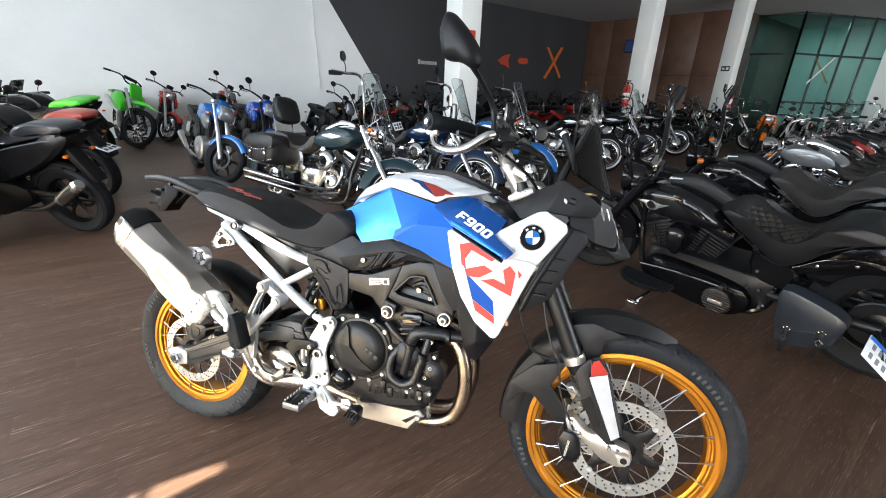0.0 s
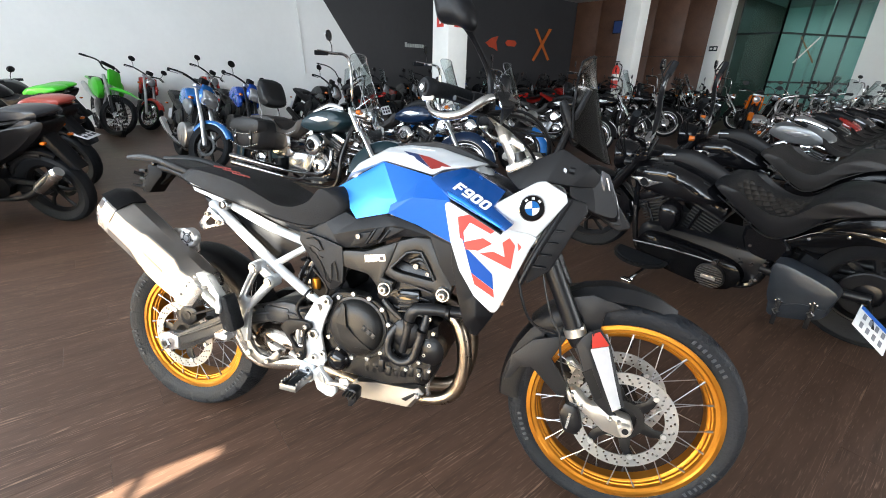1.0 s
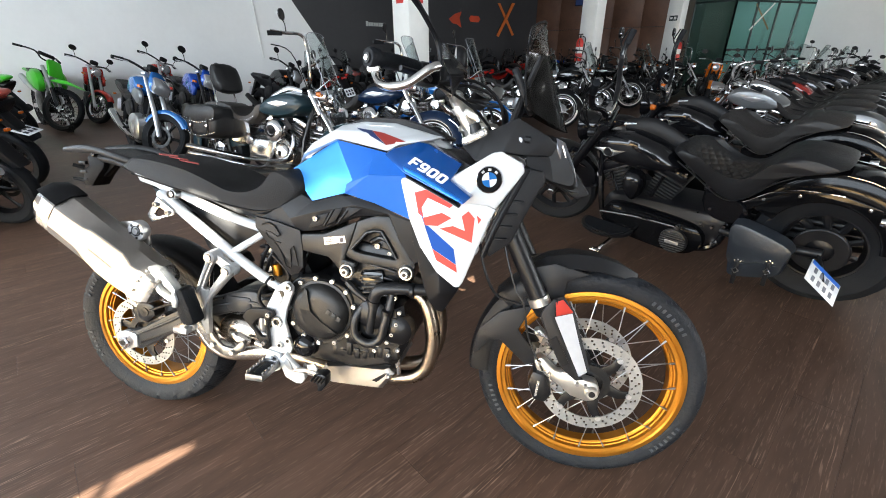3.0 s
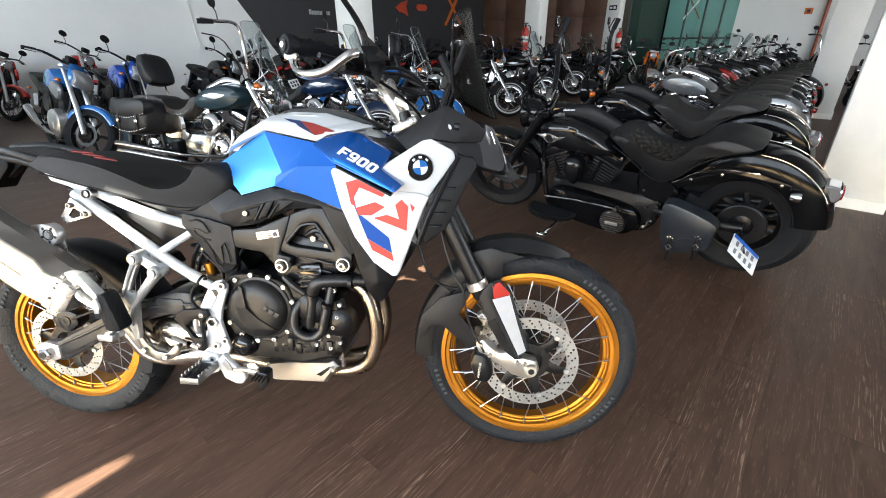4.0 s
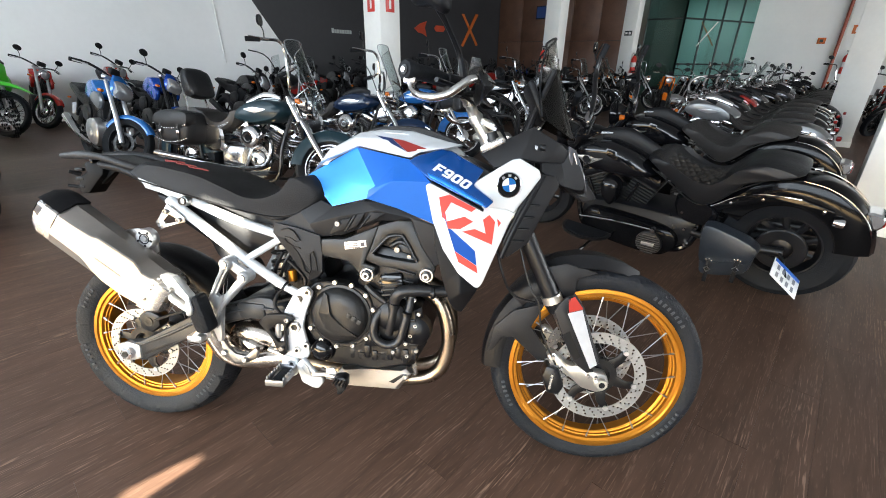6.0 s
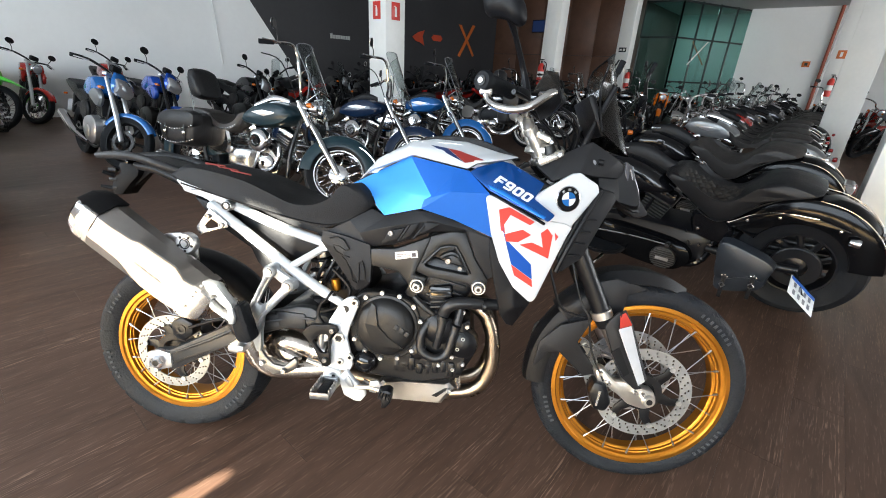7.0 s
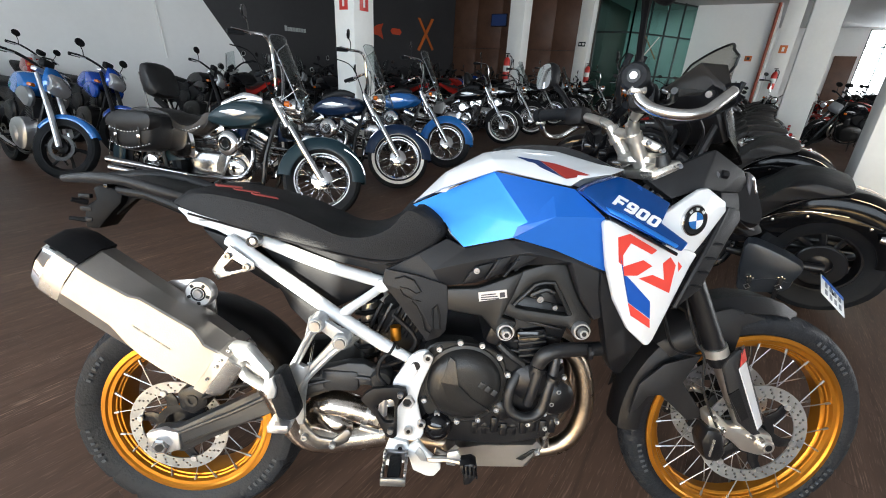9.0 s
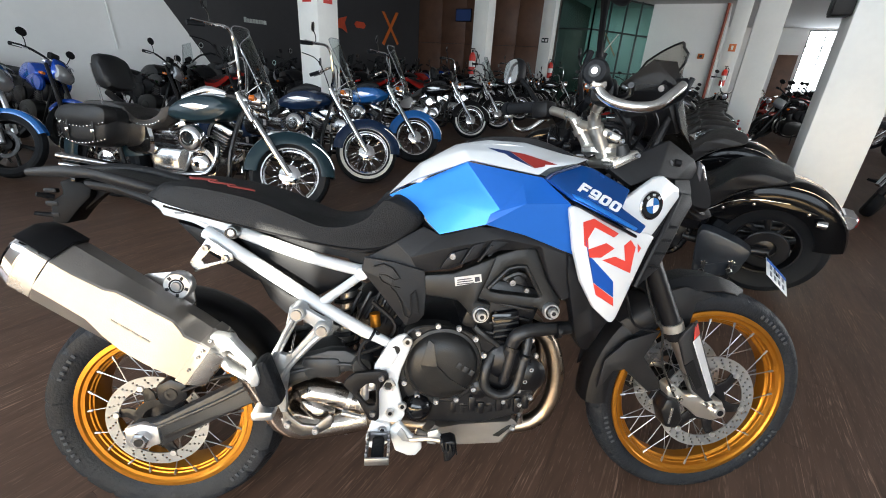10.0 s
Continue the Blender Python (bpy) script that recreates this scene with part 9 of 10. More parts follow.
part("shock_body", tube([(-0.31, 0, 0.43), (-0.29, 0, 0.74)], 0.024, 12, 1), M["steel"], hero)
part("shock_reservoir", tube([(-0.215, -0.11, 0.645), (-0.212, -0.11, 0.61)], 0.014, 12, 1), M["gold"], hero, "gold shock adjuster")

# ---- engine ----
eng = part("crankcase", puff([(-0.15, 0.6), (0.0, 0.63), (0.12, 0.6), (0.22, 0.56), (0.24, 0.44), (0.2, 0.36), (0.08, 0.33), (-0.1, 0.34), (-0.2, 0.4), (-0.2, 0.52)], [(0.9, -0.15), (1, -0.13), (1, 0.13), (0.9, 0.15)]), M["black_metal"], hero, "black twin-cylinder engine")
part("cylinder_block", slab([(0.0, 0.6), (0.19, 0.57), (0.235, 0.72), (0.06, 0.76)], flat(-0.135), 0.27, 0.015), M["black_metal"], eng)
for k in range(5):
    part("cylinder_rib", slab([(0.07 + 0.012 * k, 0.605 + 0.026 * k), (0.175 + 0.008 * k, 0.585 + 0.026 * k), (0.177 + 0.008 * k, 0.592 + 0.026 * k), (0.072 + 0.012 * k, 0.612 + 0.026 * k)], flat(-0.146), 0.012, 0.002), M["engine_grey"], eng)
part("cylinder_head", slab([(0.05, 0.75), (0.24, 0.71), (0.26, 0.8), (0.08, 0.83)], flat(-0.125), 0.25, 0.012), M["black_metal"], eng)
CV = (-0.036, 0.524)
cov = part("clutch_cover", lathe([(0.001, -0.196), (0.05, -0.195), (0.076, -0.19), (0.088, -0.178), (0.092, -0.165), (0.1, -0.163), (0.104, -0.152), (0.104, -0.12)], 48, (CV[0], 0, CV[1])), M["engine_grey"], eng, "dark grey round clutch cover")
part("clutch_cover_flange", puff([(-0.137, 0.6), (-0.088, 0.63), (0.0, 0.622), (0.055, 0.595), (0.072, 0.53), (0.06, 0.465), (0.005, 0.418), (-0.08, 0.41), (-0.13, 0.435), (-0.15, 0.51)], [(0.97, -0.158), (1, -0.155), (1.02, -0.12)], n=3), M["engine_grey"], eng)
part("cover_ridge", facets([(-0.075, -0.19, 0.606), (-0.062, -0.2, 0.6), (-0.052, -0.206, 0.54), (-0.02, -0.2, 0.505), (0.03, -0.196, 0.47), (-0.03, -0.197, 0.47), (-0.075, -0.196, 0.49), (-0.095, -0.194, 0.54)], [(0, 1, 2, 7), (2, 3, 6, 7), (3, 4, 5, 6)], 0.015, 0.002), M["engine_grey"], cov, angle=20)
for k in range(3):
    part("cover_mark", box((0, 0, 0), (0.013, 0.003, 0.016), 0.001, m=Matrix.Translation((0.004 + 0.016 * k, -0.1965, 0.538 - 0.0095 * k)) @ Matrix.Rotation(radians(30), 4, "Y")), M["arm_grey"], cov)
for k in range(13):
    a = 2 * math.pi * k / 13 + 0.25
    bolt(eng, CV[0] + 0.113 * math.cos(a) * (1.0 if abs(math.sin(a)) > 0.5 else 0.98), -0.158, CV[1] + 0.108 * math.sin(a), 0.0075, M["alloy"])
part("oil_filter_cover", lathe([(0.001, -0.185), (0.02, -0.183), (0.034, -0.172), (0.042, -0.15), (0.043, -0.1)], 24, (-0.098, 0, 0.398)), M["black_gloss"], eng)
part("water_pump", lathe([(0.001, -0.175), (0.03, -0.173), (0.048, -0.16), (0.052, -0.12)], 24, (0.13, 0, 0.53)), M["black_metal"], eng)
part("coolant_hose", tube([(0.135, -0.165, 0.55), (0.141, -0.172, 0.585), (0.155, -0.178, 0.614), (0.19, -0.176, 0.627), (0.3, -0.15, 0.624)], [0.015, 0.0175, 0.019, 0.018, 0.0175], 14, 5), M["hose_rubber"], eng, "black coolant hose")
part("coolant_hose", tube([(0.098, -0.155, 0.55), (0.078, -0.168, 0.512), (0.08, -0.172, 0.462), (0.12, -0.175, 0.441), (0.158, -0.172, 0.458), (0.172, -0.168, 0.51), (0.185, -0.158, 0.565), (0.19, -0.15, 0.6)], 0.0135, 12, 5), M["hose_rubber"], eng)
part("coolant_hose", tube([(0.125, -0.17, 0.478), (0.133, -0.178, 0.52), (0.142, -0.178, 0.575)], 0.0125, 12, 3), M["hose_rubber"], eng)
for x0, z0, x1, z1, r in ((0.14, 0.572, 0.1425, 0.582, 0.019), (0.255, 0.6255, 0.265, 0.6255, 0.0195), (0.18, 0.545, 0.183, 0.555, 0.0155)):
    part("hose_clip", tube([(x0, -0.176, z0), (x1, -0.176, z1)], r, 14, 1), M["black_metal"], eng)
part("head_cover", slab([(0.085, 0.66), (0.16, 0.672), (0.172, 0.6), (0.15, 0.585), (0.1, 0.59)], flat(-0.152), 0.05, 0.01), M["black_gloss"], eng)
for k in range(4):
    part("cover_slat", slab([(0.093 + 0.001 * k, 0.648 - 0.016 * k), (0.158 + 0.002 * k, 0.658 - 0.016 * k), (0.158 + 0.002 * k, 0.652 - 0.016 * k), (0.093 + 0.001 * k, 0.642 - 0.016 * k)], flat(-0.156), 0.008, 0.001), M["engine_grey"], eng)
part("cast_brace", tube([(0.045, -0.15, 0.625), (0.075, -0.155, 0.6), (0.11, -0.155, 0.575)], [0.009, 0.011, 0.009], 8, 3), M["engine_grey"], eng)
for k, (x0, z0) in enumerate(((0.19, 0.52), (0.197, 0.5), (0.2, 0.48), (0.2, 0.46), (0.197, 0.44))):
    part("case_rib", box((x0, -0.14, z0), (0.03, 0.03, 0.008), 0.002), M["black_metal"], eng)
part("drive_cover", lathe([(0.001, -0.165), (0.018, -0.164), (0.026, -0.158), (0.03, -0.14), (0.03, -0.1)], 20, (0.068, 0, 0.448)), M["black_metal"], eng)
part("generator_cover", lathe([(0.001, -0.16), (0.035, -0.158), (0.05, -0.145), (0.055, -0.11)], 24, (0.2, 0, 0.48)), M["black_metal"], eng)
for bx, bz in ((0.075, 0.5), (0.085, 0.462), (0.1, 0.44), (0.115, 0.43), (0.145, 0.43), (0.175, 0.442), (0.19, 0.47), (0.205, 0.505), (0.215, 0.545), (0.2, 0.59), (0.165, 0.6), (0.095, 0.585), (0.21, 0.42), (0.18, 0.40), (0.135, 0.41)):
    bolt(eng, bx, -0.15, bz, 0.0065, M["alloy"])
rng = random.Random(4)
for k in range(9):
    x0, z0 = 0.0 + 0.025 * k, 0.385 + 0.02 * rng.random()
    part("engine_boss", box((x0, -0.135 - 0.01 * rng.random(), z0), (0.02, 0.03, 0.03 + 0.02 * rng.random()), 0.005), M["black_metal"], eng)
part("oil_pan", slab([(-0.1, 0.36), (0.2, 0.37), (0.19, 0.33), (-0.05, 0.31)], flat(-0.11), 0.22, 0.015), M["black_metal"], eng)
part("oxygen_sensor", tube([(0.195, -0.115, 0.375), (0.2, -0.11, 0.315)], [0.007, 0.01], 8, 1), M["steel"], eng)
part("wiring", tube([(-0.02, -0.14, 0.4), (0.06, -0.15, 0.392), (0.15, -0.14, 0.405), (0.2, -0.13, 0.44)], 0.005, 7, 4), M["black_plastic"], eng)
part("wiring", tube([(-0.22, -0.12, 0.68), (-0.16, -0.13, 0.62), (-0.2, -0.13, 0.56), (-0.28, -0.12, 0.53)], 0.006, 7, 4), M["black_plastic"], hero)
part("engine_filler", slab([(-0.27, 0.66), (-0.16, 0.72), (-0.1, 0.62), (-0.16, 0.5), (-0.24, 0.5)], flat(-0.085), 0.17, 0.02), M["black_plastic"], hero)
for k in range(7):
    part("engine_hose", tube([(-0.29 + 0.025 * k, -0.095, 0.6 + 0.012 * (k % 3)), (-0.27 + 0.025 * k, -0.1, 0.66), (-0.25 + 0.025 * k, -0.095, 0.7)], 0.006, 7, 3), M["black_metal"] if k % 2 else M["black_plastic"], hero)
# bridge frame, side covers
SPY = -0.163


spar_o = [(0.05, 0.708), (0.03, 0.745), (0.085, 0.818), (0.145, 0.838), (0.188, 0.838), (0.222, 0.76), (0.264, 0.7), (0.254, 0.662), (0.225, 0.66), (0.204, 0.683), (0.09, 0.692)]
spar_i = [(0.078, 0.727), (0.07, 0.735), (0.118, 0.787), (0.14, 0.793), (0.162, 0.793), (0.18, 0.765), (0.208, 0.715), (0.205, 0.712), (0.2, 0.711), (0.19, 0.712), (0.1, 0.722)]
frm = both("frame_spar", framed(spar_o, spar_i, SPY, SPY + 0.035, 0.005), M["engine_grey"], hero, "dark grey pressed steel frame spar")
part("frame_beam", slab([(-0.1, 0.767), (-0.016, 0.774), (0.05, 0.802), (0.09, 0.82), (0.07, 0.76), (0.045, 0.7), (0.083, 0.692), (0.07, 0.652), (0.042, 0.646), (0.022, 0.674), (-0.004, 0.702), (-0.096, 0.716)], flat(SPY - 0.006), 0.03, 0.007), M["engine_grey"], frm)
part("spar_rim", tube([(x, SPY - 0.004, z) for x, z in spar_i[1:7]], 0.005, 7, 1), M["engine_grey"], frm)
part("head_bracket", slab([(0.1, 0.715), (0.125, 0.765), (0.16, 0.78), (0.19, 0.73), (0.195, 0.712)], flat(-0.128), 0.02, 0.006), M["black_metal"], frm)
part("head_rail", tube([(0.12, -0.135, 0.752), (0.15, -0.14, 0.768), (0.172, -0.14, 0.76)], 0.008, 8, 3), M["engine_grey"], frm)
bolt(frm, 0.14, -0.132, 0.742, 0.009)
bolt(frm, 0.178, -0.132, 0.722, 0.007)
sticker = part("type_label", slab([(-0.016, 0.763), (0.05, 0.773), (0.053, 0.753), (-0.013, 0.741)], flat(SPY - 0.0075), 0.003, 0), M["alloy"], frm, "silver type label with unreadable lines")
for k in range(3):
    part("label_bar", slab([(-0.009, 0.758 - 0.0055 * k), (0.026 + 0.004 * k, 0.763 - 0.0055 * k), (0.026 + 0.004 * k, 0.7605 - 0.0055 * k), (-0.009, 0.7555 - 0.0055 * k)], flat(SPY - 0.0085), 0.002, 0), M["ink"], sticker)
part("label_code", slab([(0.034, 0.765), (0.046, 0.767), (0.048, 0.755), (0.036, 0.753)], flat(SPY - 0.0085), 0.002, 0), M["ink"], sticker)
for bx, bz in ((0.055, 0.667), (0.238, 0.677)):
    w = part("engine_mount_bolt", lathe([(0.004, -0.028), (0.01, -0.028), (0.012, -0.024), (0.012, -0.014), (0.02, -0.014), (0.0225, -0.008), (0.0225, 0)], 20, (bx, SPY, bz)), M["alloy"], hero, "bright alloy engine mounting bolt")
    part("bolt_bore", lathe([(0.001, -0.0295), (0.006, -0.0295), (0.006, -0.027)], 6, (bx, SPY, bz)), M["black_metal"], w)
    part("bolt_washer", lathe([(0.0125, -0.016), (0.0165, -0.0165), (0.0165, -0.0135), (0.0125, -0.0135)], 20, (bx, SPY, bz), closed=True), M["black_metal"], w)
sp = both("side_cover", facets([(-0.235, -0.15, 0.805), (-0.162, -0.148, 0.845), (-0.095, -0.146, 0.884), (-0.05, -0.158, 0.866), (0.038, -0.17, 0.892), (0.093, -0.175, 0.89), (0.2, -0.182, 0.862), (0.284, -0.186, 0.822), (0.292, -0.182, 0.725), (0.262, -0.178, 0.708), (0.222, -0.176, 0.765), (0.188, -0.174, 0.84), (0.145, -0.172, 0.838), (0.092, -0.17, 0.834), (-0.022, -0.165, 0.785), (-0.1, -0.16, 0.772), (-0.125, -0.168, 0.812), (-0.03, -0.182, 0.842), (0.09, -0.189, 0.868), (0.19, -0.19, 0.85)],
                               [(0, 1, 16, 15), (1, 2, 3, 16), (3, 17, 16), (3, 4, 18, 17), (4, 5, 18), (5, 6, 19, 18), (6, 7, 19), (7, 8, 9, 10, 19), (19, 10, 11), (19, 11, 12), (18, 19, 12, 13), (17, 18, 13, 14), (16, 17, 14, 15)], 0.03, 0.003), M["grey_plastic"], hero, "dark grey plastic side cover", angle=14)
for pts in ([(-0.056, 0.788), (-0.04, 0.815), (-0.027, 0.83), (0.013, 0.842), (-0.006, 0.805)], [(0.001, 0.803), (0.03, 0.852), (0.056, 0.86), (0.031, 0.817)], [(0.042, 0.82), (0.07, 0.862), (0.115, 0.86), (0.07, 0.83)]):
    part("side_vent", slab(pts, lambda x, z: -0.1905 + 0.03 * abs(x), 0.014, 0.002), M["black_plastic"], sp)
for x0 in (-0.004, 0.038):
    part("vent_bar", slab([(x0 - 0.004, 0.802 + 0.2 * x0), (x0 + 0.026, 0.85), (x0 + 0.034, 0.852), (x0 + 0.004, 0.803 + 0.2 * x0)], flat(-0.194), 0.012, 0.002), M["grey_plastic"], sp)
bolt(hero, -0.026, -0.19, 0.823, 0.008, M["bolt"])
knee = both("knee_plate", facets([(-0.236, -0.172, 0.812), (-0.162, -0.174, 0.8), (-0.09, -0.172, 0.779), (-0.085, -0.17, 0.72), (-0.088, -0.168, 0.664), (-0.104, -0.168, 0.645), (-0.133, -0.168, 0.634), (-0.243, -0.166, 0.778), (-0.17, -0.182, 0.75), (-0.122, -0.18, 0.672)], [(0, 1, 8, 7), (1, 2, 3, 8), (8, 3, 4, 9), (9, 4, 5, 6), (7, 8, 9, 6)], 0.02, 0.002), M["grey_plastic"], hero, "grey plastic plate with raised line pattern", angle=12)
for line_ in ([(-0.212, 0.79), (-0.19, 0.797), (-0.168, 0.788), (-0.15, 0.762), (-0.162, 0.757), (-0.182, 0.768), (-0.2, 0.77)], [(-0.2, 0.765), (-0.192, 0.752), (-0.168, 0.742), (-0.15, 0.738)], [(-0.172, 0.738), (-0.16, 0.728), (-0.146, 0.7), (-0.138, 0.668), (-0.125, 0.66), (-0.12, 0.672), (-0.122, 0.72), (-0.112, 0.73), (-0.106, 0.71), (-0.1, 0.67)]):
    part("plate_pattern", tube([(x, -0.1755 - 0.006 * max(0, 1 - abs(x + 0.15) / 0.06), z) for x, z in line_], 0.0022, 6, 1), M["black_plastic"], knee)
# footrest plate, pegs, pedal
fp = both("footrest_plate", slab([(-0.132, 0.618), (-0.115, 0.6), (-0.118, 0.585), (-0.142, 0.522), (-0.15, 0.482), (-0.13, 0.395), (-0.142, 0.37), (-0.168, 0.372), (-0.21, 0.372), (-0.214, 0.388), (-0.197, 0.467), (-0.212, 0.515), (-0.21, 0.532), (-0.172, 0.599), (-0.15, 0.614)], flat(-0.186), 0.016, 0.005), M["white_paint"], hero, "white cast footrest plate with open holes")
part("plate_rib", slab([(-0.2, 0.528), (-0.168, 0.583), (-0.16, 0.587), (-0.15, 0.562), (-0.17, 0.53), (-0.19, 0.522)], flat(-0.189), 0.006, 0.003), M["white_paint"], fp)
foot = part("plate_foot", slab([(-0.144, 0.385), (-0.12, 0.352), (-0.086, 0.318), (-0.083, 0.3), (-0.1, 0.277), (-0.12, 0.277), (-0.155, 0.295), (-0.165, 0.33), (-0.17, 0.36)], lambda x, z: -0.2 - 0.1 * (z - 0.33), 0.02, 0.006), M["white_paint"], fp, "white folded foot of the plate")
part("foot_recess", slab([(-0.14, 0.37), (-0.128, 0.355), (-0.118, 0.33), (-0.135, 0.332), (-0.15, 0.352)], flat(-0.2065), 0.004, 0.001), M["satin_alloy"], foot)
part("peg_bracket", slab([(-0.214, 0.385), (-0.17, 0.375), (-0.16, 0.34), (-0.175, 0.315), (-0.21, 0.3), (-0.228, 0.308), (-0.232, 0.33)], flat(-0.196), 0.02, 0.006), M["white_paint"], fp)
for bx, bz, r in ((-0.157, 0.577, 0.011), (-0.174, 0.483, 0.0105)):
    part("plate_hole", lathe([(0.001, -0.002), (r, -0.002), (r, 0.004)], 16, (bx, -0.1865, bz)), M["black_metal"], fp)
part("hole_nut", lathe([(0.0115, -0.008), (0.0175, -0.008), (0.0195, -0.005), (0.0195, 0.0), (0.0115, 0.0)], 6, (-0.174, -0.187, 0.483), closed=True), M["alloy"], fp)
for bx, bz, r in ((-0.128, 0.602, 0.013), (-0.19, 0.512, 0.009), (-0.169, 0.405, 0.0115), (-0.138, 0.424, 0.0115), (-0.188, 0.357, 0.014)):
    bb = bolt(fp, bx, -0.187, bz, r, M["alloy"])
    part("bolt_bore", lathe([(0.001, -0.0112), (r * 0.42, -0.0112), (r * 0.42, -0.006)], 6, (bx, -0.187, bz)), M["black_metal"], bb)
peg = part("footpeg", merged(box((-0.222, -0.245, 0.343), (0.006, 0.095, 0.02), 0.002), box((-0.17, -0.245, 0.343), (0.006, 0.095, 0.02), 0.002), box((-0.196, -0.292, 0.343), (0.058, 0.006, 0.02), 0.002), box((-0.196, -0.2, 0.343), (0.05, 0.012, 0.024), 0.003)), M["bolt"], hero, "toothed alloy footpeg")
part("peg_rubber", box((-0.196, -0.247, 0.341), (0.03, 0.07, 0.018), 0.004), M["rubber"], peg)
for rx_ in (-0.222, -0.17):
    for k in range(6):
        part("peg_tooth", box((rx_, -0.284 + 0.0155 * k, 0.356), (0.006, 0.008, 0.009), 0.0015), M["bolt"], peg)
part("brake_pedal", tube([(-0.15, -0.19, 0.335), (-0.11, -0.195, 0.33), (-0.07, -0.2, 0.335), (-0.03, -0.205, 0.33)], [0.009, 0.009, 0.008, 0.008], 8, 4), M["steel"], hero, "brake pedal with a folded black pad")
part("pedal_arm", slab([(-0.07, 0.356), (-0.045, 0.362), (-0.035, 0.345), (-0.05, 0.318), (-0.072, 0.322)], flat(-0.205), 0.008, 0.002), M["alloy"], hero)
part("pedal_pad", slab([(-0.04, 0.338), (-0.01, 0.345), (0.004, 0.338), (0.002, 0.305), (-0.012, 0.285), (-0.028, 0.282), (-0.026, 0.3), (-0.034, 0.315)], flat(-0.228), 0.04, 0.005), M["black_metal"], hero)
for k in range(4):
    part("pad_tooth", box((-0.03 + 0.01 * k, -0.231, 0.336 - 0.002 * k), (0.004, 0.05, 0.008), 0.001), M["black_metal"], hero)
part("pedal_spring", tube([(-0.1, -0.17, 0.335), (-0.06, -0.17, 0.318)], 0.008, 8, 1), M["steel"], hero)
part("heel_guard", framed([(-0.286, 0.494), (-0.272, 0.512), (-0.255, 0.524), (-0.2, 0.53), (-0.178, 0.524), (-0.172, 0.508), (-0.19, 0.496), (-0.197, 0.47), (-0.196, 0.398), (-0.205, 0.39), (-0.222, 0.394), (-0.25, 0.45)],
                          [(-0.25, 0.47), (-0.247, 0.476), (-0.228, 0.494), (-0.214, 0.496), (-0.208, 0.495), (-0.205, 0.49), (-0.204, 0.47), (-0.204, 0.45), (-0.205, 0.438), (-0.21, 0.434), (-0.224, 0.434), (-0.236, 0.448)], -0.206, -0.192, 0.003), M["black_plastic"], hero, "black plastic heel guard with a window")
for bx, bz in ((-0.19, 0.513), (-0.212, 0.415)):
    bolt(hero, bx, -0.206, bz, 0.0075, M["bolt"])
part("master_cylinder", merged(tube([(-0.235, -0.18, 0.44), (-0.232, -0.18, 0.49)], 0.0115, 12, 1), tube([(-0.24, -0.181, 0.464), (-0.205, -0.181, 0.47)], 0.005, 8, 1), box((-0.214, -0.18, 0.478), (0.018, 0.016, 0.022), 0.004)), M["alloy"], hero, "bright brake master cylinder")
part("brake_line", tube([(-0.225, -0.17, 0.51), (-0.25, -0.165, 0.54), (-0.24, -0.16, 0.58), (-0.2, -0.155, 0.61)], 0.0055, 8, 5), M["black_plastic"], hero)
part("skid_plate", puff([(-0.045, 0.32), (0.02, 0.332), (0.172, 0.338), (0.19, 0.318), (0.15, 0.262), (-0.03, 0.258), (-0.08, 0.28)], [(0.88, -0.135), (1, -0.125), (1.0, 0.1), (0.9, 0.11)]), M["brushed"], hero, "alloy engine guard plate")
part("skid_slot", slab([(0.118, 0.292), (0.16, 0.322), (0.172, 0.322), (0.135, 0.288)], flat(-0.1385), 0.004, 0.001), M["engine_grey"], hero)
bolt(hero, 0.172, -0.133, 0.315, 0.008, M["alloy"])
part("side_stand", tube([(-0.08, 0.13, 0.3), (-0.06, 0.19, 0.15), (-0.04, 0.247, 0.048)], 0.013, 8, 3), M["black_metal"], hero)
part("stand_foot", box((0, 0, 0), (0.07, 0.05, 0.008), 0.003, m=Matrix.Translation((-0.035, 0.252, 0.049)) @ Matrix.Rotation(radians(LEAN_DEG), 4, "X")), M["black_metal"], hero)

# ---- signs, logos and small fittings ----
WALL_TURN = Matrix.Rotation(UA, 4, "Z")
M["logo_orange"] = mat("logo_orange", (0.55, 0.13, 0.02), 0.45)
M["logo_red"] = mat("logo_red", (0.5, 0.06, 0.02), 0.45)
M["logo_grey"] = mat("logo_grey", (0.4, 0.42, 0.4), 0.4)
M["sign_red"] = mat("sign_red", (0.55, 0.03, 0.02), 0.4)
M["sign_white"] = mat("sign_white", (0.75, 0.74, 0.7), 0.5)


def wall_piece(name, bm, u, z, material, label, parent=None):
    bm.transform(Matrix.Translation(uv(u, 0.012, z)) @ WALL_TURN)
    ob = link(name, bm, material, parent)
    return ob if parent else tagged(ob, label, "wall sign")


def xshape(points, t=0.02):
    return prism(points, -t, 0.0)
for k in range(8):
    b = prism([(0, 0), (0.07, 0), (0.07, 0.1 if k else 0.13), (0, 0.1 if k else 0.13)], -0.02, 0.0)
    if k == 0:
        maker = wall_piece("maker_sign", b, -8.5, 2.0, M["logo_grey"], "small grey raised maker sign on the black wall")
    else:
        wall_piece("sign_bar", b, -8.5 + 0.092 * k, 2.0, M["logo_grey"], "", maker)
wall_piece("wing_logo", xshape([(0, 0.25), (0.3, 0.42), (0.62, 0.5), (0.52, 0.3), (0.62, 0.0), (0.4, 0.1), (0.2, 0.12)]), -5.06, 2.07, M["logo_red"], "orange-red winged logo on the black wall")
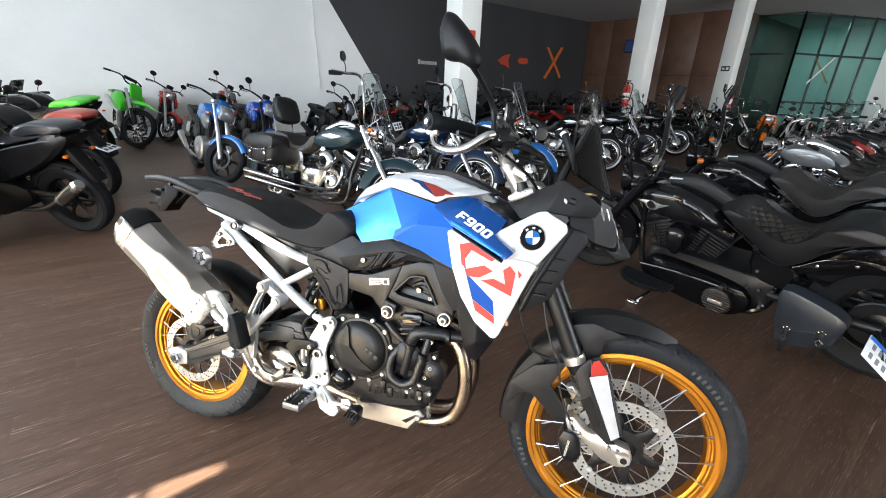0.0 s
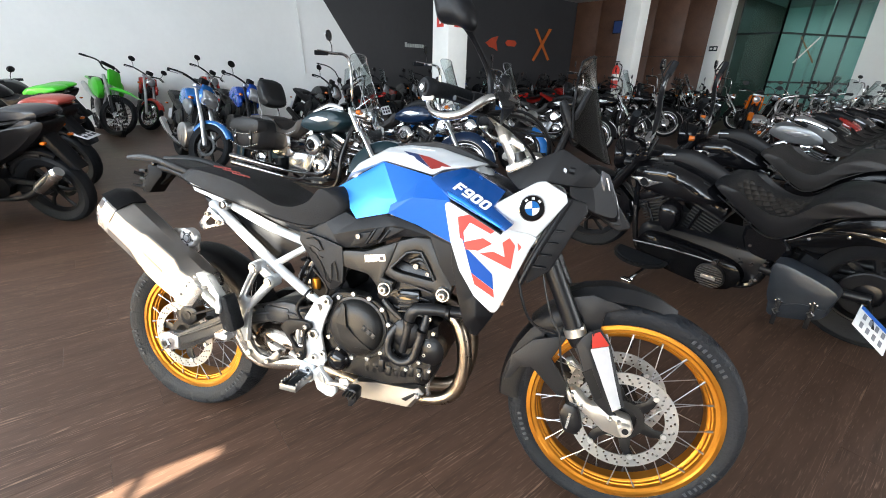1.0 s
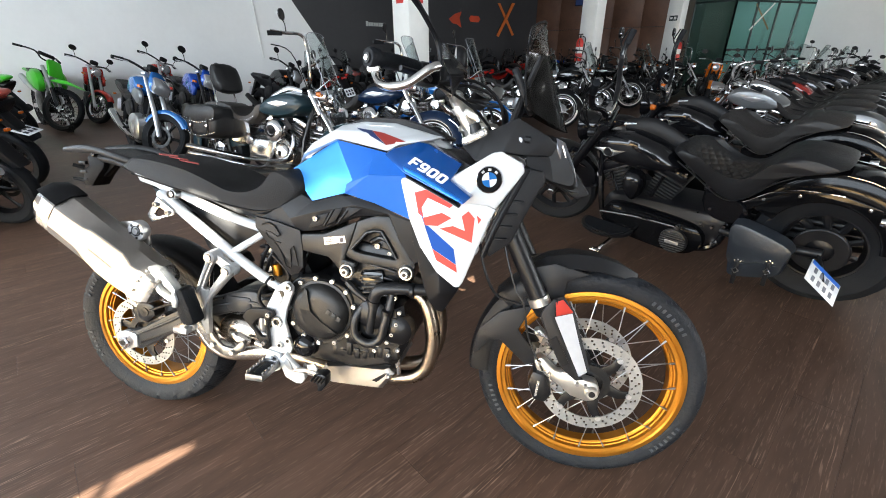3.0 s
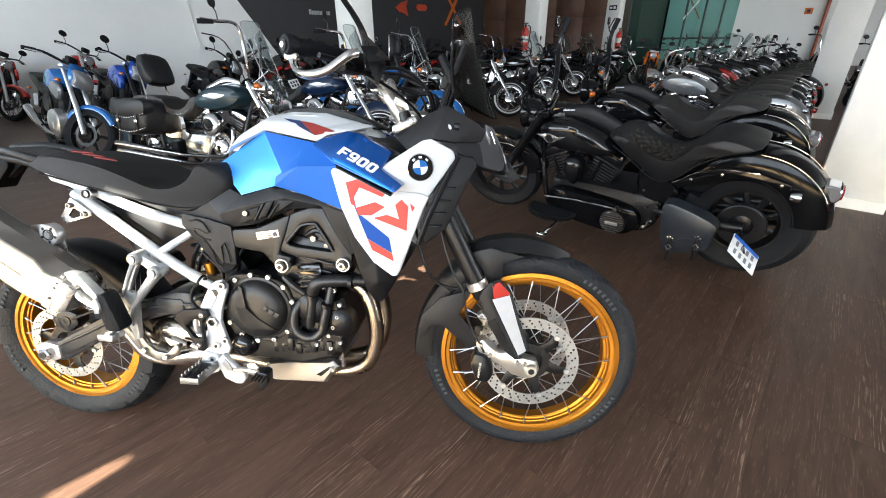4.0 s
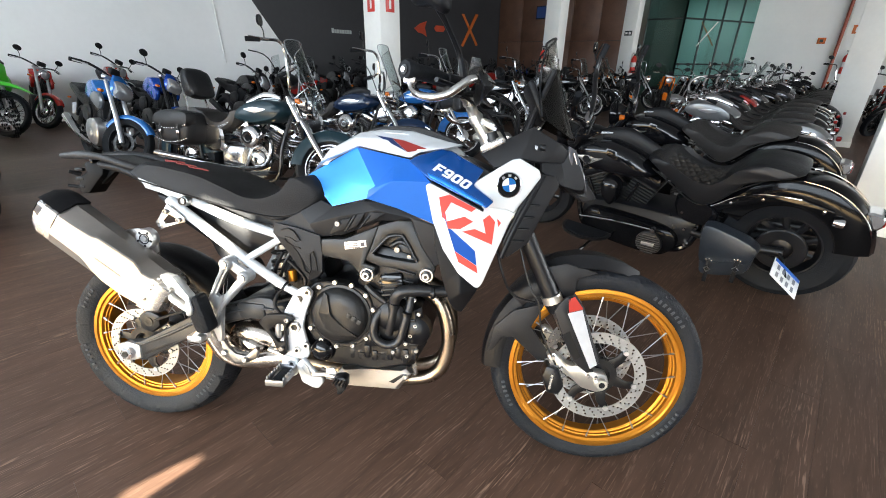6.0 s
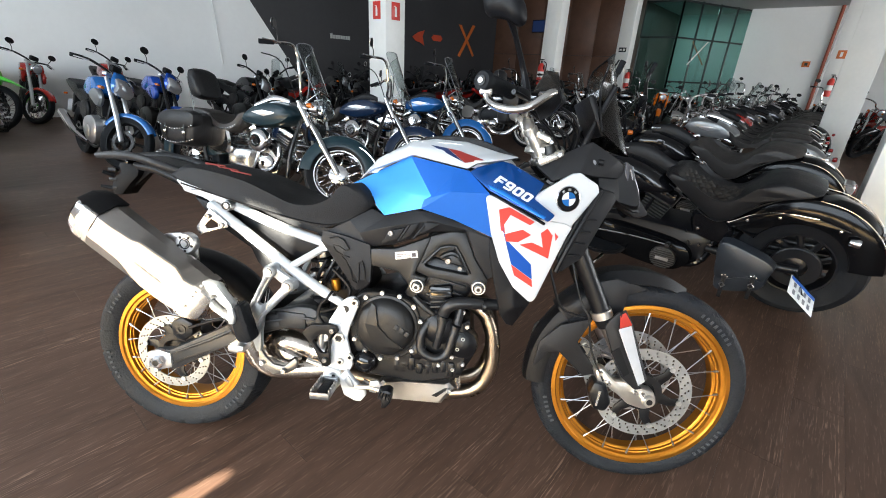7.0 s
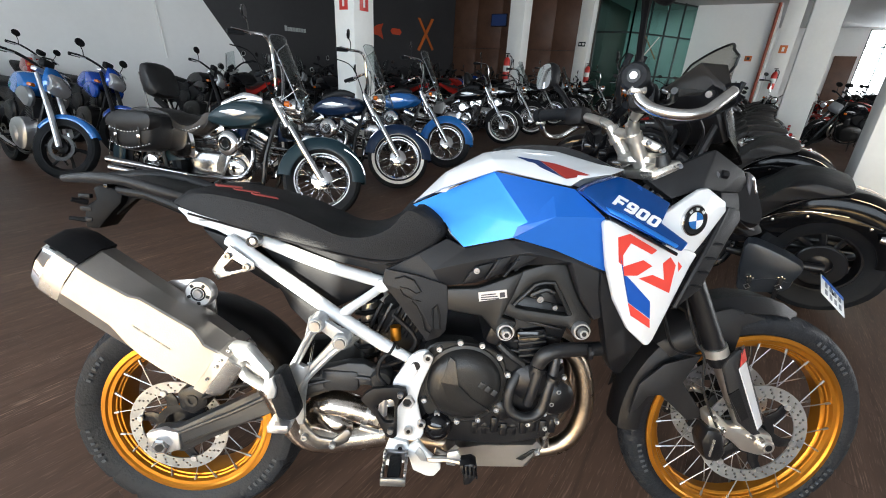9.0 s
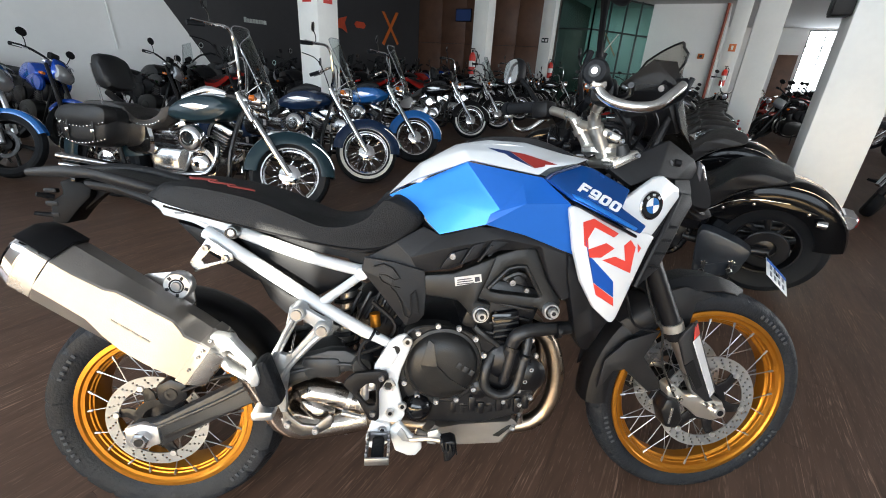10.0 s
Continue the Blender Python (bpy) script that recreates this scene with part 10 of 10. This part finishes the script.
wall_piece("oval_logo", xshape([(0.0, 0.12), (0.1, 0.22), (0.5, 0.22), (0.6, 0.12), (0.5, 0.02), (0.1, 0.02)]), -4.05, 2.25, M["logo_red"], "small dark orange oval logo on the black wall")
xl = wall_piece("x_logo", xshape([(0.02, 1.1), (0.16, 1.1), (1.08, 0.05), (0.98, 0.0)]), -2.51, 1.85, M["logo_orange"], "large orange crossed-stroke logo on the black wall")
wall_piece("cross_stroke", prism([(0.85, 1.15), (1.02, 1.15), (0.12, -0.05), (0.0, 0.0)], -0.045, -0.022), -2.51, 1.85, M["logo_orange"], "", xl)
# screen on the brown wall
tvm = Matrix.Translation(uv(0.12, 2.12, 3.1)) @ Matrix.Rotation(UA - math.pi / 2, 4, "Z")
tv = tagged(link("wall_screen", box((0, 0, 0), (0.72, 0.06, 0.46), 0.01, m=tvm), M["black_plastic"]), "small dark wall-mounted screen showing blue", "screen")
M["tv_glow"] = bpy.data.materials.new("screen_picture")
M["tv_glow"].use_nodes = True
tg = M["tv_glow"].node_tree.nodes["Principled BSDF"]
tg.inputs["Base Color"].default_value = (0.01, 0.02, 0.05, 1)
tg.inputs["Emission Color"].default_value, tg.inputs["Emission Strength"].default_value = (0.03, 0.08, 0.3, 1), 0.012
part("picture", box((0, -0.033, 0), (0.66, 0.004, 0.4), 0, m=tvm), M["tv_glow"], tv)


def on_column(i, face, z, sx, sz, name, material, label, category="sign", depth=0.006, off=0.0):
    """A flat piece on a column's face: 'u' looks towards the windows, 'v' into the room."""
    x, y, a = COLS[i]
    n, t = (-U, V) if face == "u" else (V, U)
    c = Vector((x, y, z)) + n * (a / 2 + depth / 2 + 0.001) + t * off
    m = Matrix.Translation(c) @ Matrix.Rotation(math.atan2(t.y, t.x), 4, "Z")
    return tagged(link(name, box((0, 0, 0), (sx, depth, sz), 0.001, m=m), material), label, category), m


for face in ("u", "v"):
    sg, m = on_column(0, face, 2.07, 0.17, 0.24, "extinguisher_sign", M["sign_red"], "small red fire extinguisher sign on the column")
    for c, s in (((0, -0.004, -0.02), (0.04, 0.003, 0.11)), ((0.0, -0.004, 0.045), (0.022, 0.003, 0.03)), ((-0.022, -0.004, 0.06), (0.03, 0.003, 0.012))):
        b = box(c, s, 0, m=m)
        part("pictogram", b, M["sign_white"], sg)
sg, m = on_column(2, "u", 2.18, 0.24, 0.14, "exit_sign", M["frame_dark"], "small dark exit sign with white figures")
part("pictogram", box((0.05, -0.004, 0), (0.07, 0.003, 0.07), 0, m=m), M["sign_white"], sg)
part("pictogram", box((-0.06, -0.004, 0), (0.07, 0.003, 0.05), 0, m=m), M["sign_white"], sg)
for i, face, z in ((5, "u", 2.25),):
    sg, m = on_column(i, face, z, 0.2, 0.22, "warning_sign", M["logo_orange"], "small orange warning sign on the column")
    part("pictogram", box((0, -0.004, 0), (0.06, 0.003, 0.12), 0, m=m), M["sign_white"], sg)


def extinguisher(i, face, z, off=0.0, body="sign_red"):
    x, y, a = COLS[i]
    n, t = (-U, V) if face == "u" else (V, U)
    c = Vector((x, y, z)) + n * (a / 2 + 0.09) + t * off
    root = thing("fire_extinguisher", "red fire extinguisher hung on a white column", "fire extinguisher", "fire extinguishers")
    root.matrix_world = Matrix.Translation(c)
    up = Matrix.Rotation(radians(90), 4, "X")
    part("cylinder_body", lathe([(0.02, 0.0), (0.078, 0.01), (0.082, 0.04), (0.082, 0.42), (0.06, 0.48), (0.025, 0.52)], 18, m=up), M[body], root)
    part("valve_head", merged(lathe([(0.02, 0.5), (0.025, 0.52), (0.025, 0.57), (0.01, 0.58)], 12, m=up), box((0.0, 0.0, 0.6), (0.12, 0.025, 0.025), 0.006)), M["black_metal"], root)
    part("hose", tube([(0.05, 0, 0.56), (0.12, 0, 0.5), (0.11, 0, 0.3), (0.09, 0, 0.15)], 0.012, 7, 4), M["black_plastic"], root)
    part("band_label", lathe([(0.083, 0.18), (0.0835, 0.18), (0.0835, 0.32), (0.083, 0.32)], 18, m=up, closed=True), M["sign_white"], root)
    part("bracket", box((-n.x * 0.075, -n.y * 0.075, 0.3), (0.05, 0.05, 0.04), 0.004), M["black_metal"], root)
    return root


extinguisher(1, "u", 1.05, -0.1)
extinguisher(2, "v", 1.0, -0.12)
extinguisher(5, "u", 1.1, 0.0)
# crossed strokes on the office glass
d_ = (GC - GB).normalized()
gm = Matrix.Translation(GB + d_ * 1.3 + Vector((d_.y, -d_.x, 0)) * 0.02 + Vector((0, 0, 2.35))) @ Matrix.Rotation(math.atan2(d_.y, d_.x), 4, "Z")
M["brass_dark"] = mat("dark_brass", (0.2, 0.13, 0.05), 0.4)
gx = tagged(link("glass_sticker", prism([(-0.45, 0.38), (-0.4, 0.41), (0.45, -0.37), (0.4, -0.41)], -0.003, 0.0), M["brass_dark"]), "yellow-brown crossed-stroke sticker on green glass", "sticker")
gx.matrix_world = gm
part("cross_stroke", prism([(0.38, 0.44), (0.44, 0.42), (-0.42, -0.44), (-0.48, -0.41)], -0.008, -0.004), M["sign_white"], gx)
# small ceiling spots above the brown wall
for v_ in (0.6, 2.9, 5.2):
    sp_ = thing("ceiling_spot", "small round recessed ceiling spotlight", "ceiling light", "ceiling spots")
    sp_.matrix_world = Matrix.Translation(uv(-0.7, v_, CEIL))
    part("spot_ring", lathe([(0.05, 0.0), (0.07, 0.0), (0.075, 0.012), (0.05, 0.012)], 18, m=Matrix.Rotation(radians(-90), 4, "X"), closed=True), M["alloy"], sp_)
    part("spot_lens", lathe([(0.001, 0.004), (0.05, 0.004), (0.05, 0.008), (0.001, 0.008)], 18, m=Matrix.Rotation(radians(-90), 4, "X")), M["lamp_clear"], sp_)

# orange notice on the end wall, dark box on the near column
nm = Matrix.Translation(uv(END_U - 0.015, 10.69, 2.15)) @ Matrix.Rotation(UA - math.pi / 2, 4, "Z")
nt = tagged(link("wall_notice", box((0, 0, 0), (0.24, 0.012, 0.2), 0.002, m=nm), M["logo_orange"]), "small orange notice on the white end wall", "sign")
part("pictogram", box((0, -0.008, 0), (0.1, 0.004, 0.1), 0, m=nm), M["frame_dark"], nt)
c5 = Vector((COLS[4][0], COLS[4][1], 0))
bxm = Matrix.Translation(c5 - V * 0.3 - U * 0.1 + Vector((0, 0, 2.02))) @ Matrix.Rotation(UA, 4, "Z")
spk = tagged(link("wall_speaker", box((0, 0, 0), (0.2, 0.14, 0.42), 0.01, m=bxm), M["black_plastic"]), "dark speaker box fixed to the white column", "speaker")
part("speaker_grille", box((0, 0.074, 0), (0.17, 0.006, 0.38), 0.002, m=bxm), M["grey_plastic"], spk)

# ---- floor planks: the nearest singly, the rest as one sheet of pieces ----
PW, PL = 0.18, 1.22
pb = bmesh.new()
add_box(pb, (0, 0, -0.003), (PL - 0.0009, PW - 0.0007, 0.006))
first_plank = part("plank", pb, M["wood"], floor)
place0 = Matrix.Rotation(UA, 4, "Z")
rest_v, rest_f = [], []
plank_count = 0
inv = place0.inverted()
for j in range(int((ROOM_V1 + 0.2) / PW)):
    off = (j * 0.4231) % 1.0 * PL
    for i in range(-1, int((ROOM_U1 - ROOM_U0 + 0.2) / PL) + 1):
        a, b = ROOM_U0 + i * PL + off, ROOM_U0 + (i + 1) * PL + off
        a, b = max(a, ROOM_U0), min(b, ROOM_U1 + 0.2)
        if b - a < 0.05:
            continue
        v0 = -0.2 + j * PW
        mid = uv((a + b) / 2, v0 + PW / 2)
        whole = b - a > PL - 1e-4
        if whole and (mid - Vector((0.3, 0.5, 0))).length < 4.6 and plank_count < 300:
            m = Matrix.Translation(mid) @ place0
            if plank_count == 0:
                first_plank.matrix_basis = m
            else:
                share("plank", first_plank, m, floor)
            plank_count += 1
        else:
            n0 = len(rest_v)
            g = 0.0004
            for z in (-0.006, 0.0):
                rest_v += [tuple(uv(a + g, v0 + g, z)), tuple(uv(b - g, v0 + g, z)), tuple(uv(b - g, v0 + PW - g, z)), tuple(uv(a + g, v0 + PW - g, z))]
            rest_f += [(n0 + 4, n0 + 7, n0 + 6, n0 + 5), (n0, n0 + 1, n0 + 5, n0 + 4), (n0 + 1, n0 + 2, n0 + 6, n0 + 5), (n0 + 2, n0 + 3, n0 + 7, n0 + 6), (n0 + 3, n0, n0 + 4, n0 + 7)]
rm_ = bpy.data.meshes.new("plank_field")
rm_.from_pydata(rest_v, [], rest_f)
rm_.materials.append(M["wood"])
bmf = bmesh.new()
bmf.from_mesh(rm_)
bmesh.ops.recalc_face_normals(bmf, faces=bmf.faces[:])
bmf.to_mesh(rm_)
bmf.free()
field = new("plank_field", rm_)
field.parent = floor
field["kind"] = "stuff"
